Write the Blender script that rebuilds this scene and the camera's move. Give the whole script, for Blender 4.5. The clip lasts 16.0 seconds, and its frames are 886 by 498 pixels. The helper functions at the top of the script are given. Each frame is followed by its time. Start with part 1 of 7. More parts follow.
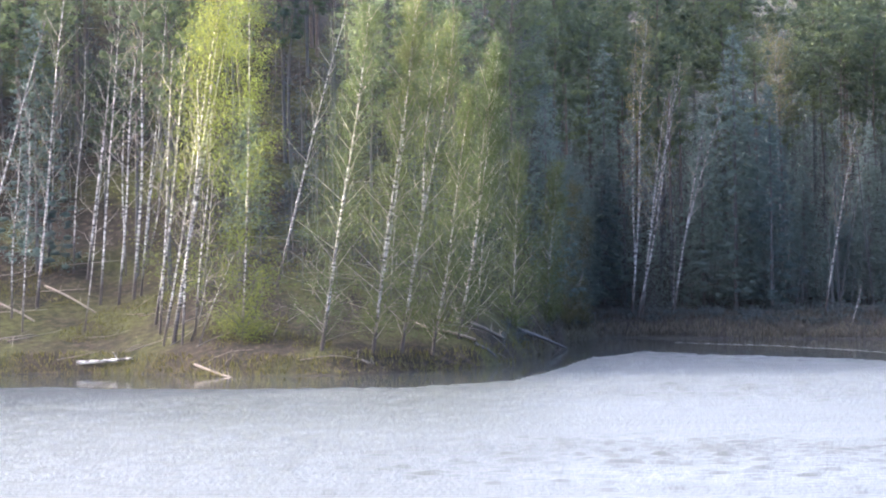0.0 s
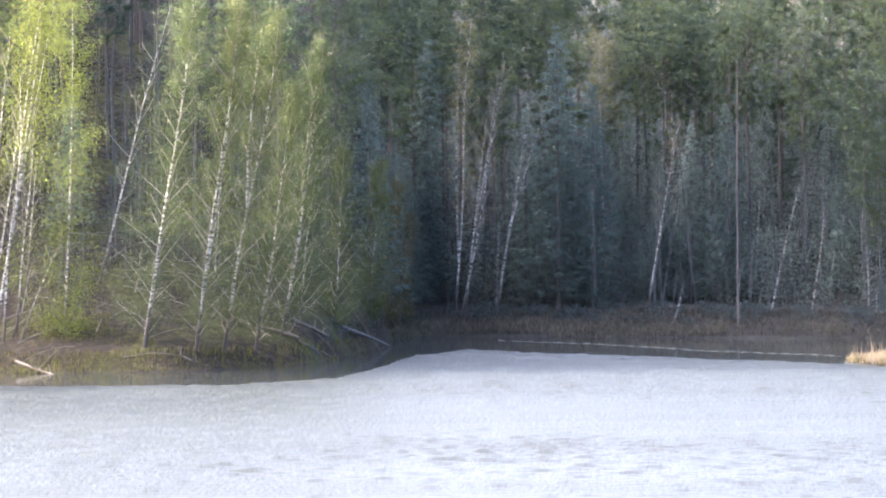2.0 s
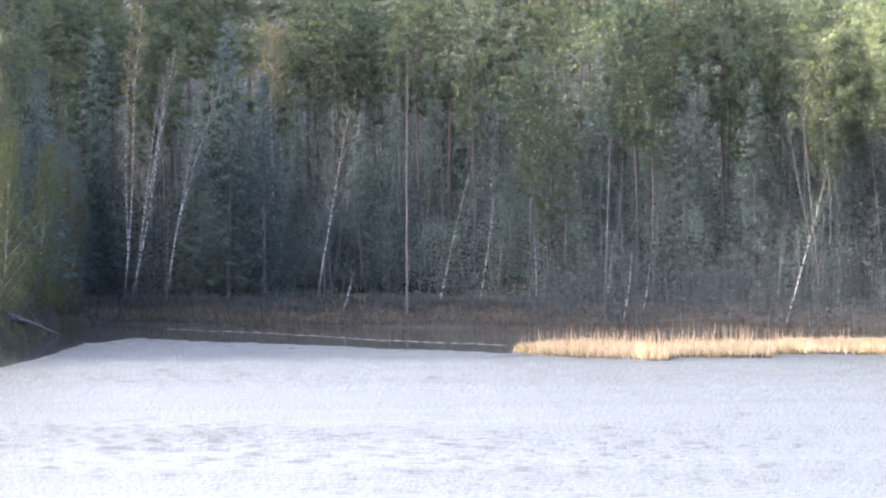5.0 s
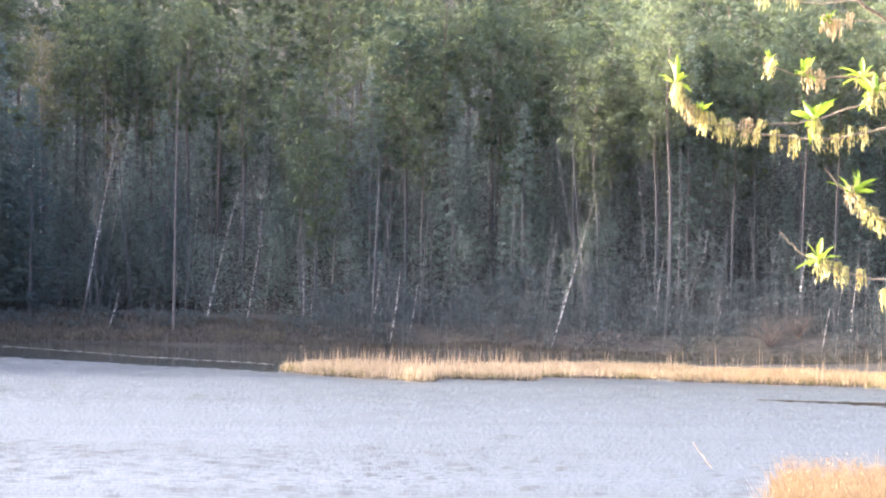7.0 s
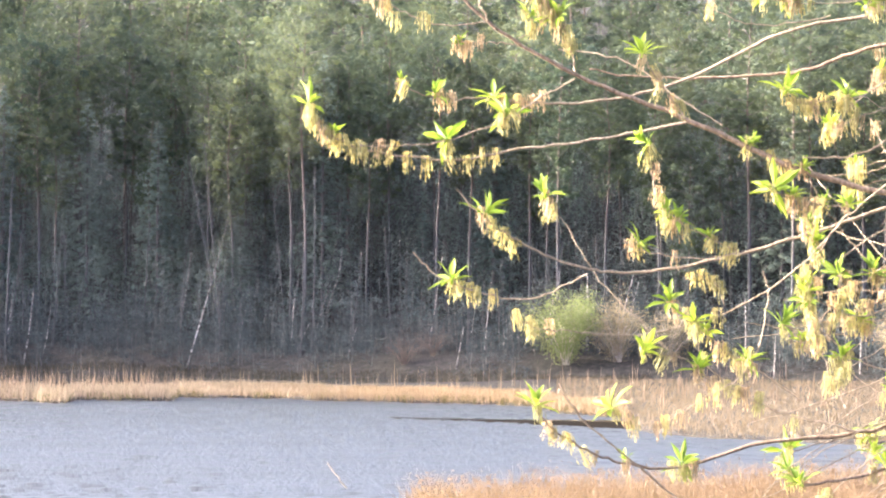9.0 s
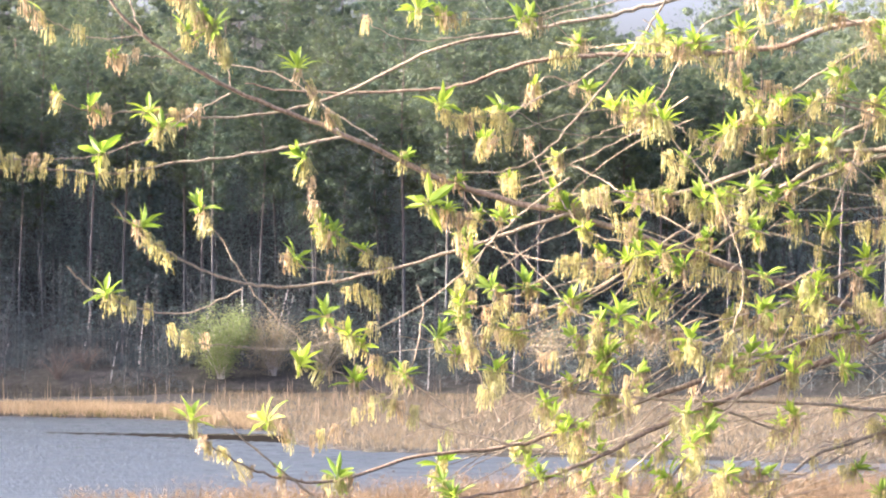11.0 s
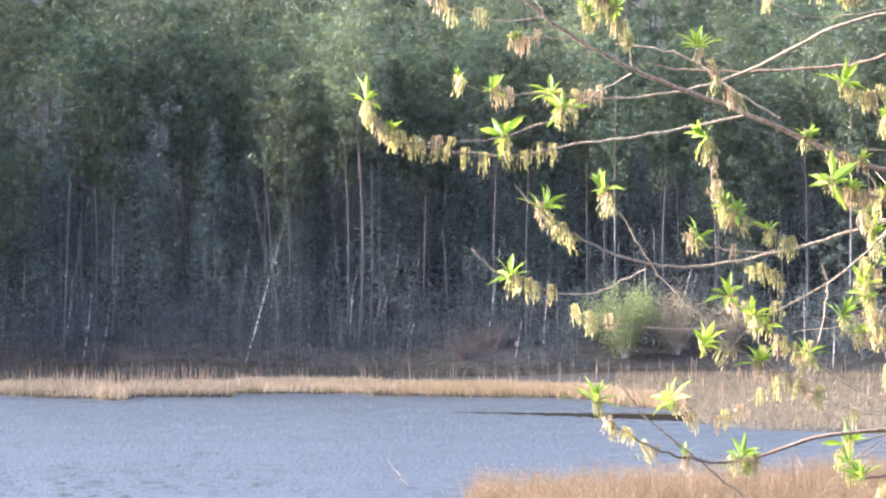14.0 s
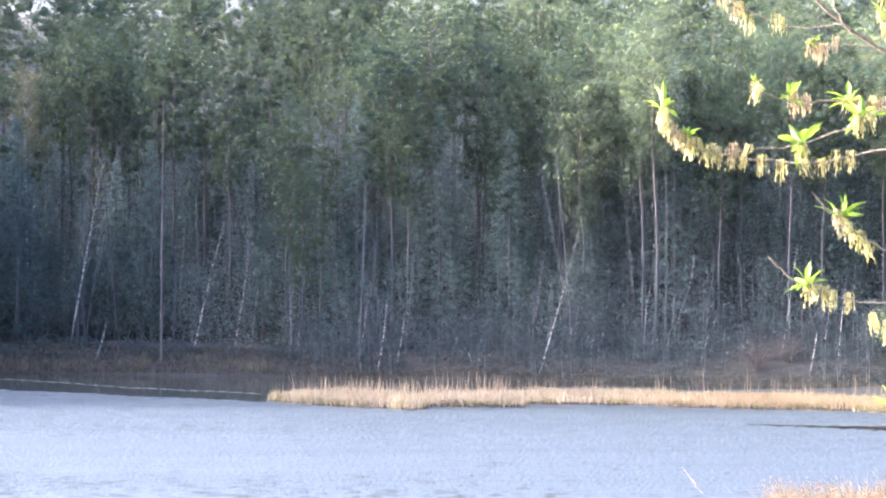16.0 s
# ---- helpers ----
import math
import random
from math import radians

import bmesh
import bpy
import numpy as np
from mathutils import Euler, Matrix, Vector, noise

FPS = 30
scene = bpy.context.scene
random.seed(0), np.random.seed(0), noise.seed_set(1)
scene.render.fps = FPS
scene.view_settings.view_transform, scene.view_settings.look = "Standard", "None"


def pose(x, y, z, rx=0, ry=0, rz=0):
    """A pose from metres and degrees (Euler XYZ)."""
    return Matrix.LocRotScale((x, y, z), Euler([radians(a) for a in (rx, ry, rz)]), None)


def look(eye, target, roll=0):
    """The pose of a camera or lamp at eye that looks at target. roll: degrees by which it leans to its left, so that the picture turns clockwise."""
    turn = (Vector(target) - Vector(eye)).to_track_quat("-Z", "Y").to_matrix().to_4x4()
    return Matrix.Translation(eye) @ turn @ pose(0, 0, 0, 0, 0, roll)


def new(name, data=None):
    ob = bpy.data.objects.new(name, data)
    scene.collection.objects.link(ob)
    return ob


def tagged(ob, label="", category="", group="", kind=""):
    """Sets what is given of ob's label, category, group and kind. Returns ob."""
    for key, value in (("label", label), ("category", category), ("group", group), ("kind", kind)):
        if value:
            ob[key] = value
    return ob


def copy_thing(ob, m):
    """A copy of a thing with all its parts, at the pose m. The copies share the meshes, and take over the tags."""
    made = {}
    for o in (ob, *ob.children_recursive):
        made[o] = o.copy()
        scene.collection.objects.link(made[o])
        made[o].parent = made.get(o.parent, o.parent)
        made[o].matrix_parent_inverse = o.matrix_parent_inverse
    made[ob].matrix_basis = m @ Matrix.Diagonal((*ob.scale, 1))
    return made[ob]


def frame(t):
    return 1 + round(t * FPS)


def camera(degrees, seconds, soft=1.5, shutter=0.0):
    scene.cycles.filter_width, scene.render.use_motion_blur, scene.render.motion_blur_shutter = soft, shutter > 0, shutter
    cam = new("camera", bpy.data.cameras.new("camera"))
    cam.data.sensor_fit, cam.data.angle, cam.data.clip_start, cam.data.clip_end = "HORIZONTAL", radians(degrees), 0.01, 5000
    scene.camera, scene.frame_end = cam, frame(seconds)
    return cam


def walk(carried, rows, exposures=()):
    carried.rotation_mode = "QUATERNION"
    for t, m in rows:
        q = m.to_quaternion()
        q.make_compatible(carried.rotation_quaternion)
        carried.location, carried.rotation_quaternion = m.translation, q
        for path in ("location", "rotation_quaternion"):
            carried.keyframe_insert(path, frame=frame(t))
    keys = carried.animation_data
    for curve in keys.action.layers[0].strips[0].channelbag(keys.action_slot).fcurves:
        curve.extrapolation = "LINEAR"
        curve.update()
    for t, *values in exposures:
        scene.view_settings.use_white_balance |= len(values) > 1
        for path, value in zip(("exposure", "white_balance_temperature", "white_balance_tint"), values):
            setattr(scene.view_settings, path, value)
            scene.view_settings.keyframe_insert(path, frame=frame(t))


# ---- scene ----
cam = camera(15.0, 16.0, soft=2.1)
EYE_Z = 8.0


def gaze(t, bearing, tilt, roll, dx=0.0, dz=0.0):
    """One row of the walk: the bearing from +y to the right, the tilt up and the roll, in degrees."""
    a, e = radians(bearing), radians(tilt)
    eye = Vector((dx * math.cos(a), -dx * math.sin(a), EYE_Z + dz))
    way = Vector((math.sin(a) * math.cos(e), math.cos(a) * math.cos(e), math.sin(e)))
    return t, look(eye, eye + way * 100, roll)


walk(cam, [
    gaze(0, -6.322, -0.233, -0.88, -0.0000, -0.0000),
    gaze(0.5, -5.857, -0.183, -1.02, -0.0000, -0.0000),
    gaze(1, -5.568, -0.251, -1.00, -0.0000, -0.0000),
    gaze(1.5, -3.906, -0.322, -0.90, -0.0000, -0.0000),
    gaze(2, -3.322, -0.312, -0.62, -0.0000, -0.0000),
    gaze(2.5, -3.103, -0.413, -0.50, -0.0000, -0.0000),
    gaze(3, -3.345, -0.607, -0.53, -0.0000, -0.0000),
    gaze(3.5, -3.385, -0.744, -0.61, -0.0000, -0.0000),
    gaze(4, -0.883, -0.549, -0.70, -0.0000, -0.0000),
    gaze(4.5, 0.822, 0.110, -0.43, -0.0000, -0.0000),
    gaze(5, 2.293, -0.543, -0.27, -0.0000, -0.0000),
    gaze(5.2, 2.405, -0.800, -0.22, -0.0000, -0.0000),
    gaze(7.3, 7.720, -0.154, 0.65, -0.0006, -0.0052),
    gaze(7.5, 8.791, -0.274, 0.46, -0.0008, -0.0031),
    gaze(8, 9.912, -0.220, 0.72, -0.0015, -0.0039),
    gaze(8.5, 11.366, 0.034, 0.65, -0.0016, -0.0040),
    gaze(9, 12.447, 0.210, 0.51, 0.0016, -0.0011),
    gaze(9.5, 13.025, 0.325, 0.85, 0.0011, -0.0027),
    gaze(10, 14.037, 0.290, 1.10, 0.0036, -0.0027),
    gaze(10.2, 14.499, 0.240, 0.89, 0.0016, -0.0016),
    gaze(11.6, 20.1, 0.700, 0.50),
    gaze(12.3, 18.726, 0.685, 0.31, -0.0010, -0.0000),
    gaze(12.5, 17.433, 0.550, 0.38, 0.0001, -0.0009),
    gaze(13, 15.092, -0.016, 0.06, 0.0006, 0.0025),
    gaze(13.5, 13.627, 0.014, -0.10, 0.0008, 0.0011),
    gaze(14, 11.467, 0.108, 0.01, 0.0002, 0.0020),
    gaze(14.5, 10.372, 0.391, 0.36, -0.0047, 0.0003),
    gaze(15, 9.221, 0.239, 0.39, -0.0092, -0.0007),
    gaze(15.5, 8.059, 0.526, 0.05, -0.0058, 0.0017),
    gaze(16, 6.461, 0.287, 0.24, -0.0029, -0.0050),
], exposures=[(0, 4.36, 5750, 15), (1.5, 4.46, 5850, 15), (3.5, 4.47, 5900, 15.5), (4.0, 4.47, 5900, 15.5), (4.5, 4.48, 5900, 16), (5, 4.52, 6000, 16.5), (7.5, 4.25, 5900, 18), (10, 3.9, 5850, 19), (12.5, 3.4, 5450, 18), (14.5, 3.9, 5250, 17.5), (16, 4.28, 5250, 16.5)])

# ---- light ----
SUN_BEARING, SUN_HEIGHT = -79.0, 18.0
world = bpy.data.worlds.new("sky")
scene.world = world
world.use_nodes = True
wn = world.node_tree.nodes
sky = wn.new("ShaderNodeTexSky")
sky.sky_type = 'NISHITA'
sky.sun_disc = False
sky.sun_elevation = radians(SUN_HEIGHT)
sky.sun_rotation = radians(SUN_BEARING)
sky.air_density, sky.dust_density, sky.ozone_density = 0.5, 10.0, 0.1
wn["Background"].inputs["Strength"].default_value = 0.15
world.node_tree.links.new(sky.outputs[0], wn["Background"].inputs["Color"])
sun = new("sun", bpy.data.lights.new("sun", 'SUN'))
sun.data.energy, sun.data.angle, sun.data.color = 2.15, radians(0.5), (1.0, 0.86, 0.60)
sa, se = radians(SUN_BEARING), radians(SUN_HEIGHT)
SUN_WAY = Vector((math.sin(sa) * math.cos(se), math.cos(sa) * math.cos(se), math.sin(se)))
sun.matrix_world = look(SUN_WAY * 50, (0, 0, 0))

# ---- materials ----


def material(name, rough=0.8, spec=0.3):
    m = bpy.data.materials.new(name)
    m.use_nodes = True
    b = m.node_tree.nodes["Principled BSDF"]
    b.inputs["Roughness"].default_value = rough
    b.inputs["Specular IOR Level"].default_value = spec
    return m, m.node_tree.nodes, m.node_tree.links, b


def noise_tex(nodes, links, vec, scale, detail=4.0, rough=0.6):
    n = nodes.new("ShaderNodeTexNoise")
    n.inputs["Scale"].default_value, n.inputs["Detail"].default_value, n.inputs["Roughness"].default_value = scale, detail, rough
    if vec is not None:
        links.new(vec, n.inputs["Vector"])
    return n.outputs["Fac"]


def ramp(nodes, links, fac, stops):
    r = nodes.new("ShaderNodeValToRGB")
    el = r.color_ramp.elements
    while len(el) < len(stops):
        el.new(0.5)
    for e, (p, c) in zip(el, stops):
        e.position, e.color = p, (*c, 1)
    links.new(fac, r.inputs[0])
    return r.outputs[0]


def blend(nodes, links, fac, a, b, mode='MIX'):
    x = nodes.new("ShaderNodeMix")
    x.data_type, x.blend_type = 'RGBA', mode
    for sock, val in ((x.inputs[0], fac), (x.inputs[6], a), (x.inputs[7], b)):
        if isinstance(val, (int, float)):
            sock.default_value = val
        elif isinstance(val, tuple):
            sock.default_value = (*val, 1)
        else:
            links.new(val, sock)
    return x.outputs[2]


def coords(nodes, links, scale=(1, 1, 1), kind="Object"):
    t = nodes.new("ShaderNodeTexCoord")
    mp = nodes.new("ShaderNodeMapping")
    mp.inputs["Scale"].default_value = scale
    links.new(t.outputs[kind], mp.inputs["Vector"])
    return mp.outputs[0]


def bump(nodes, links, fac, b, strength=0.5, dist=0.02):
    n = nodes.new("ShaderNodeBump")
    n.inputs["Strength"].default_value, n.inputs["Distance"].default_value = strength, dist
    links.new(fac, n.inputs["Height"])
    links.new(n.outputs[0], b.inputs["Normal"])


def leaf_material(name, dark, light, glow=0.35, rough=0.8, spec=0.06, through_tint=(1.15, 1.15, 0.8), gaps=0.0, spread=1.0):
    """Foliage: each leaf varies between two colours, each plant a little in tone, and light comes through."""
    m, nodes, links, b = material(name, rough, spec)
    geo = nodes.new("ShaderNodeNewGeometry")
    inf = nodes.new("ShaderNodeObjectInfo")
    col = blend(nodes, links, geo.outputs["Random Per Island"], dark, light)
    tone = ramp(nodes, links, inf.outputs["Random"], [(0.0, (1 - 0.28 * spread, 1 - 0.24 * spread, 1 - 0.26 * spread)), (1.0, (1 + 0.22 * spread, 1 + 0.15 * spread, 1.0))])
    col = blend(nodes, links, 1.0, col, tone, 'MULTIPLY')
    links.new(col, b.inputs["Base Color"])
    tr = nodes.new("ShaderNodeBsdfTranslucent")
    links.new(blend(nodes, links, 1.0, col, through_tint, 'MULTIPLY'), tr.inputs["Color"])
    mix = nodes.new("ShaderNodeMixShader")
    mix.inputs[0].default_value = glow
    links.new(b.outputs[0], mix.inputs[1])
    links.new(tr.outputs[0], mix.inputs[2])
    last = mix.outputs[0]
    if gaps:
        # sprays of needles: fine open gaps between the tufts
        f = noise_tex(nodes, links, coords(nodes, links), 7.0, 2.0, 0.7)
        bump(nodes, links, f, b, 1.0, 0.12)
        wide = noise_tex(nodes, links, coords(nodes, links), 0.16, 2.0, 0.5)
        col = blend(nodes, links, 1.0, col, ramp(nodes, links, wide, [(0.35, (0.80, 0.82, 0.88)), (0.65, (1.18, 1.16, 1.08))]), 'MULTIPLY')
        links.new(col, b.inputs["Base Color"])
        cut = nodes.new("ShaderNodeMath")
        cut.operation = 'LESS_THAN'
        links.new(f, cut.inputs[0])
        cut.inputs[1].default_value = gaps
        clear = nodes.new("ShaderNodeBsdfTransparent")
        top = nodes.new("ShaderNodeMixShader")
        for k, out in enumerate((cut.outputs[0], last, clear.outputs[0])):
            links.new(out, top.inputs[k])
        last = top.outputs[0]
    links.new(last, nodes["Material Output"].inputs["Surface"])
    return m


def bark_material(name, a, b_, scale=(6, 6, 1.2), strength=0.6, dist=0.03):
    m, nodes, links, b = material(name, 0.9, 0.2)
    v = coords(nodes, links, scale)
    f = noise_tex(nodes, links, v, 3.0, 5.0, 0.65)
    g = noise_tex(nodes, links, coords(nodes, links), 0.5, 3.0)
    col = ramp(nodes, links, f, [(0.3, a), (0.7, b_)])
    col = blend(nodes, links, 1.0, col, ramp(nodes, links, g, [(0.3, (0.75, 0.75, 0.75)), (0.7, (1.2, 1.15, 1.1))]), 'MULTIPLY')
    links.new(col, b.inputs["Base Color"])
    bump(nodes, links, f, b, strength, dist)
    return m


def birch_bark(name, rise, tone=1.0):
    m, nodes, links, b = material(name, 0.75, 0.3)
    f = noise_tex(nodes, links, coords(nodes, links, (1.2, 1.2, 4.5)), 1.6, 4.0, 0.7)
    g = noise_tex(nodes, links, coords(nodes, links, (3, 3, 12)), 2.0, 3.0)
    col = ramp(nodes, links, f, [(0.43, (0.045, 0.04, 0.036)), (0.50, (0.33, 0.31, 0.29)), (0.64, (0.74, 0.72, 0.69))])
    col = blend(nodes, links, 1.0, col, ramp(nodes, links, g, [(0.3, (0.7 * tone, 0.68 * tone, 0.66 * tone)), (0.6, (tone, tone, tone))]), 'MULTIPLY')
    # the old bark at the foot is dark and rugged
    t = nodes.new("ShaderNodeTexCoord")
    sp = nodes.new("ShaderNodeSeparateXYZ")
    links.new(t.outputs["Object"], sp.inputs[0])
    add = nodes.new("ShaderNodeMath")
    add.operation = 'MULTIPLY_ADD'
    links.new(f, add.inputs[0])
    add.inputs[1].default_value = -3.0 + rise
    links.new(sp.outputs["Z"], add.inputs[2])
    foot = nodes.new("ShaderNodeMapRange")
    foot.inputs["From Min"].default_value, foot.inputs["From Max"].default_value = -1.0, 0.8
    links.new(add.outputs[0], foot.inputs["Value"])
    col = blend(nodes, links, foot.outputs[0], (0.045, 0.038, 0.034), col)
    links.new(col, b.inputs["Base Color"])
    bump(nodes, links, f, b, 0.3, 0.01)
    return m


def pine_bark():
    m, nodes, links, b = material("pine_bark", 0.9, 0.2)
    v = coords(nodes, links, (5, 5, 1.2))
    f = noise_tex(nodes, links, v, 2.0, 5.0, 0.65)
    low = ramp(nodes, links, f, [(0.3, (0.034, 0.036, 0.038)), (0.7, (0.078, 0.078, 0.080))])
    high = ramp(nodes, links, f, [(0.3, (0.052, 0.044, 0.040)), (0.7, (0.118, 0.092, 0.076))])
    t = nodes.new("ShaderNodeTexCoord")
    s = nodes.new("ShaderNodeSeparateXYZ")
    links.new(t.outputs["Object"], s.inputs[0])
    mr = nodes.new("ShaderNodeMapRange")
    mr.inputs["From Min"].default_value, mr.inputs["From Max"].default_value = 6.0, 13.0
    links.new(s.outputs["Z"], mr.inputs["Value"])
    links.new(blend(nodes, links, mr.outputs[0], low, high), b.inputs["Base Color"])
    bump(nodes, links, f, b, 0.6, 0.03)
    return m


def ground_material():
    m, nodes, links, b = material("forest_floor", 0.95, 0.15)
    v = coords(nodes, links)
    big = noise_tex(nodes, links, v, 0.16, 5.0, 0.6)
    fine = noise_tex(nodes, links, v, 2.2, 6.0, 0.7)
    litter = ramp(nodes, links, fine, [(0.30, (0.005, 0.004, 0.003)), (0.5, (0.014, 0.011, 0.008)), (0.72, (0.064, 0.050, 0.034))])
    moss = ramp(nodes, links, fine, [(0.32, (0.009, 0.011, 0.004)), (0.7, (0.064, 0.062, 0.022))])
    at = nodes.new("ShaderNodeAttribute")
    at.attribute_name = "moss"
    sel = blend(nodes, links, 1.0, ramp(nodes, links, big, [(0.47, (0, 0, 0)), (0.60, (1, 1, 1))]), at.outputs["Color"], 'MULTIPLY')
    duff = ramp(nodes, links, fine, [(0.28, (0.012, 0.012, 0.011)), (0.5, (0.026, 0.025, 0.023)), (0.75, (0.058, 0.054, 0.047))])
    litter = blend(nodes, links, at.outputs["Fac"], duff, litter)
    links.new(blend(nodes, links, sel, litter, moss), b.inputs["Base Color"])
    bump(nodes, links, fine, b, 0.8, 0.15)
    return m


def water_material():
    """Lake water roughened by wind ripples; where the sheet is calm it lies smooth and mirrors the woods."""
    m, nodes, links, b = material("lake_water", 0.3, 0.17)
    b.inputs["Base Color"].default_value = (0.030, 0.034, 0.034, 1)
    b.inputs["IOR"].default_value = 1.333
    at = nodes.new("ShaderNodeAttribute")
    at.attribute_name = "calm"
    chop = noise_tex(nodes, links, coords(nodes, links, (5.0, 2.2, 1)), 1.0, 2.6, 0.62)
    drift = noise_tex(nodes, links, coords(nodes, links, (0.035, 0.11, 1)), 1.0, 3.0, 0.55)
    amp = nodes.new("ShaderNodeMapRange")
    amp.inputs["From Min"].default_value, amp.inputs["From Max"].default_value = 0.35, 0.65
    amp.inputs["To Min"].default_value, amp.inputs["To Max"].default_value = 0.6, 1.0
    links.new(drift, amp.inputs["Value"])
    inv = nodes.new("ShaderNodeMapRange")
    inv.inputs["To Min"].default_value, inv.inputs["To Max"].default_value = 1.0, 0.07
    links.new(at.outputs["Fac"], inv.inputs["Value"])
    mul = nodes.new("ShaderNodeMath")
    mul.operation = 'MULTIPLY'
    links.new(inv.outputs[0], mul.inputs[0])
    links.new(amp.outputs[0], mul.inputs[1])
    n = nodes.new("ShaderNodeBump")
    n.inputs["Distance"].default_value = 0.06
    links.new(chop, n.inputs["Height"])
    links.new(mul.outputs[0], n.inputs["Strength"])
    links.new(n.outputs[0], b.inputs["Normal"])
    # smoother and rougher bands where the wind touches down
    gust = noise_tex(nodes, links, coords(nodes, links, (0.010, 0.075, 1)), 1.0, 3.0, 0.6)
    band = nodes.new("ShaderNodeMapRange")
    band.inputs["From Min"].default_value, band.inputs["From Max"].default_value = 0.35, 0.65
    band.inputs["To Min"].default_value, band.inputs["To Max"].default_value = 0.31, 0.40
    links.new(gust, band.inputs["Value"])
    rr = nodes.new("ShaderNodeMapRange")
    links.new(band.outputs[0], rr.inputs["To Min"])
    rr.inputs["To Max"].default_value = 0.03
    links.new(at.outputs["Fac"], rr.inputs["Value"])
    links.new(rr.outputs[0], b.inputs["Roughness"])
    return m


BIRCH = birch_bark("birch_bark", -0.7, 0.70)
# bark greyed to slate: the distance haze is put into its colour
HAZED_BARK = bark_material("hazed_pine_bark", (0.040, 0.042, 0.046), (0.078, 0.078, 0.080))
GREY_BIRCH = birch_bark("grey_birch_bark", 3.0, 0.62)
# lighter, pinkish pine bark: light on the trunks is put into the colour
LIT_BARK = bark_material("lit_pine_bark", (0.080, 0.072, 0.069), (0.158, 0.138, 0.128))
BIRCH_LOG = birch_bark("birch_log_bark", 9.0)
PINE_BARK = pine_bark()
WATER = water_material()
GROUND = ground_material()
ELDER_DARK = bark_material("old_box_elder_bark", (0.07, 0.052, 0.038), (0.26, 0.20, 0.15), (60, 60, 25), 0.5, 0.002)
TWIG = bark_material("grey_twig", (0.22, 0.195, 0.17), (0.52, 0.48, 0.43))
BIRCH_TWIG = bark_material("pale_birch_twig", (0.130, 0.116, 0.104), (0.320, 0.296, 0.270))
DARK_TWIG = bark_material("dark_twig", (0.052, 0.052, 0.054), (0.120, 0.116, 0.116))
ELDER_BARK = bark_material("box_elder_bark", (0.098, 0.080, 0.058), (0.300, 0.252, 0.192), (60, 60, 25), 0.5, 0.002)
# bluish scrub colour imitates the haze between the far trunks
HAZED_SCRUB = leaf_material("bare_scrub", (0.060, 0.078, 0.084), (0.092, 0.108, 0.112), 0.35, through_tint=(1.0, 1.0, 1.0))
# brush darkened in its colour to imitate shade under the forest edge
SHADED_BRUSH = leaf_material("shaded_low_brush", (0.042, 0.054, 0.060), (0.074, 0.088, 0.094), 0.3, through_tint=(1.0, 1.0, 1.0))
BRUSH = bark_material("brown_brushwood", (0.055, 0.046, 0.040), (0.140, 0.112, 0.094))
LOG = bark_material("weathered_wood", (0.055, 0.049, 0.043), (0.215, 0.190, 0.162))
# pine and spruce needles: bluish, lifted base colours stand in for haze
NEEDLE = leaf_material("pine_needles", (0.077, 0.100, 0.105), (0.104, 0.129, 0.083), 0.6, through_tint=(1.05, 1.1, 0.85), gaps=0.48, spread=1.5)
HAZED_SPRUCE = leaf_material("hazed_spruce_needles", (0.132, 0.170, 0.174), (0.156, 0.194, 0.190), 0.7, through_tint=(1.0, 1.05, 1.05), gaps=0.42)
LEAF_YELLOW = leaf_material("young_birch_leaves", (0.098, 0.122, 0.034), (0.166, 0.184, 0.058), 0.45, through_tint=(1.1, 1.1, 0.9))
LEAF_OLIVE = leaf_material("olive_birch_leaves", (0.048, 0.066, 0.037), (0.096, 0.112, 0.058), 0.4)
LEAF_DULL = leaf_material("dull_olive_birch_leaves", (0.062, 0.066, 0.040), (0.108, 0.104, 0.062), 0.4)
CATKIN_HAZE = leaf_material("birch_catkins", (0.150, 0.122, 0.074), (0.255, 0.210, 0.118), 0.4)
BUSH_LEAF = leaf_material("willow_leaves", (0.125, 0.155, 0.080), (0.215, 0.245, 0.130), 0.45)
BROWN_LEAF = leaf_material("brown_buds", (0.135, 0.120, 0.092), (0.235, 0.205, 0.158), 0.35)
REED = leaf_material("dry_reed", (0.098, 0.081, 0.071), (0.240, 0.206, 0.182), 0.3, 0.7)
REED_STALK = leaf_material("pinkish_reed_stalk", (0.138, 0.103, 0.085), (0.251, 0.194, 0.162), 0.3, 0.7)
REED_BROWN = leaf_material("brown_reed", (0.092, 0.071, 0.054), (0.172, 0.138, 0.108), 0.3, 0.7)
REED_RUST = leaf_material("rusty_reed", (0.074, 0.053, 0.040), (0.142, 0.106, 0.080), 0.35, 0.7)
PALE_SEDGE = leaf_material("bleached_sedge", (0.056, 0.053, 0.049), (0.122, 0.113, 0.101), 0.3, 0.8, through_tint=(1.0, 1.0, 0.95))
SEDGE = leaf_material("dry_sedge", (0.034, 0.032, 0.029), (0.068, 0.063, 0.055), 0.3, 0.8)
GRASS = leaf_material("spring_grass", (0.042, 0.046, 0.018), (0.130, 0.118, 0.052), 0.35, 0.8)
ELDER_LEAF = leaf_material("box_elder_leaf", (0.130, 0.203, 0.024), (0.251, 0.337, 0.052), 0.5, 0.5, 0.3)
TASSEL = leaf_material("box_elder_tassel", (0.236, 0.214, 0.100), (0.415, 0.382, 0.215), 0.4, 0.6)
TASSEL_DRY = leaf_material("faded_tassel", (0.240, 0.178, 0.125), (0.420, 0.330, 0.250), 0.4, 0.6)
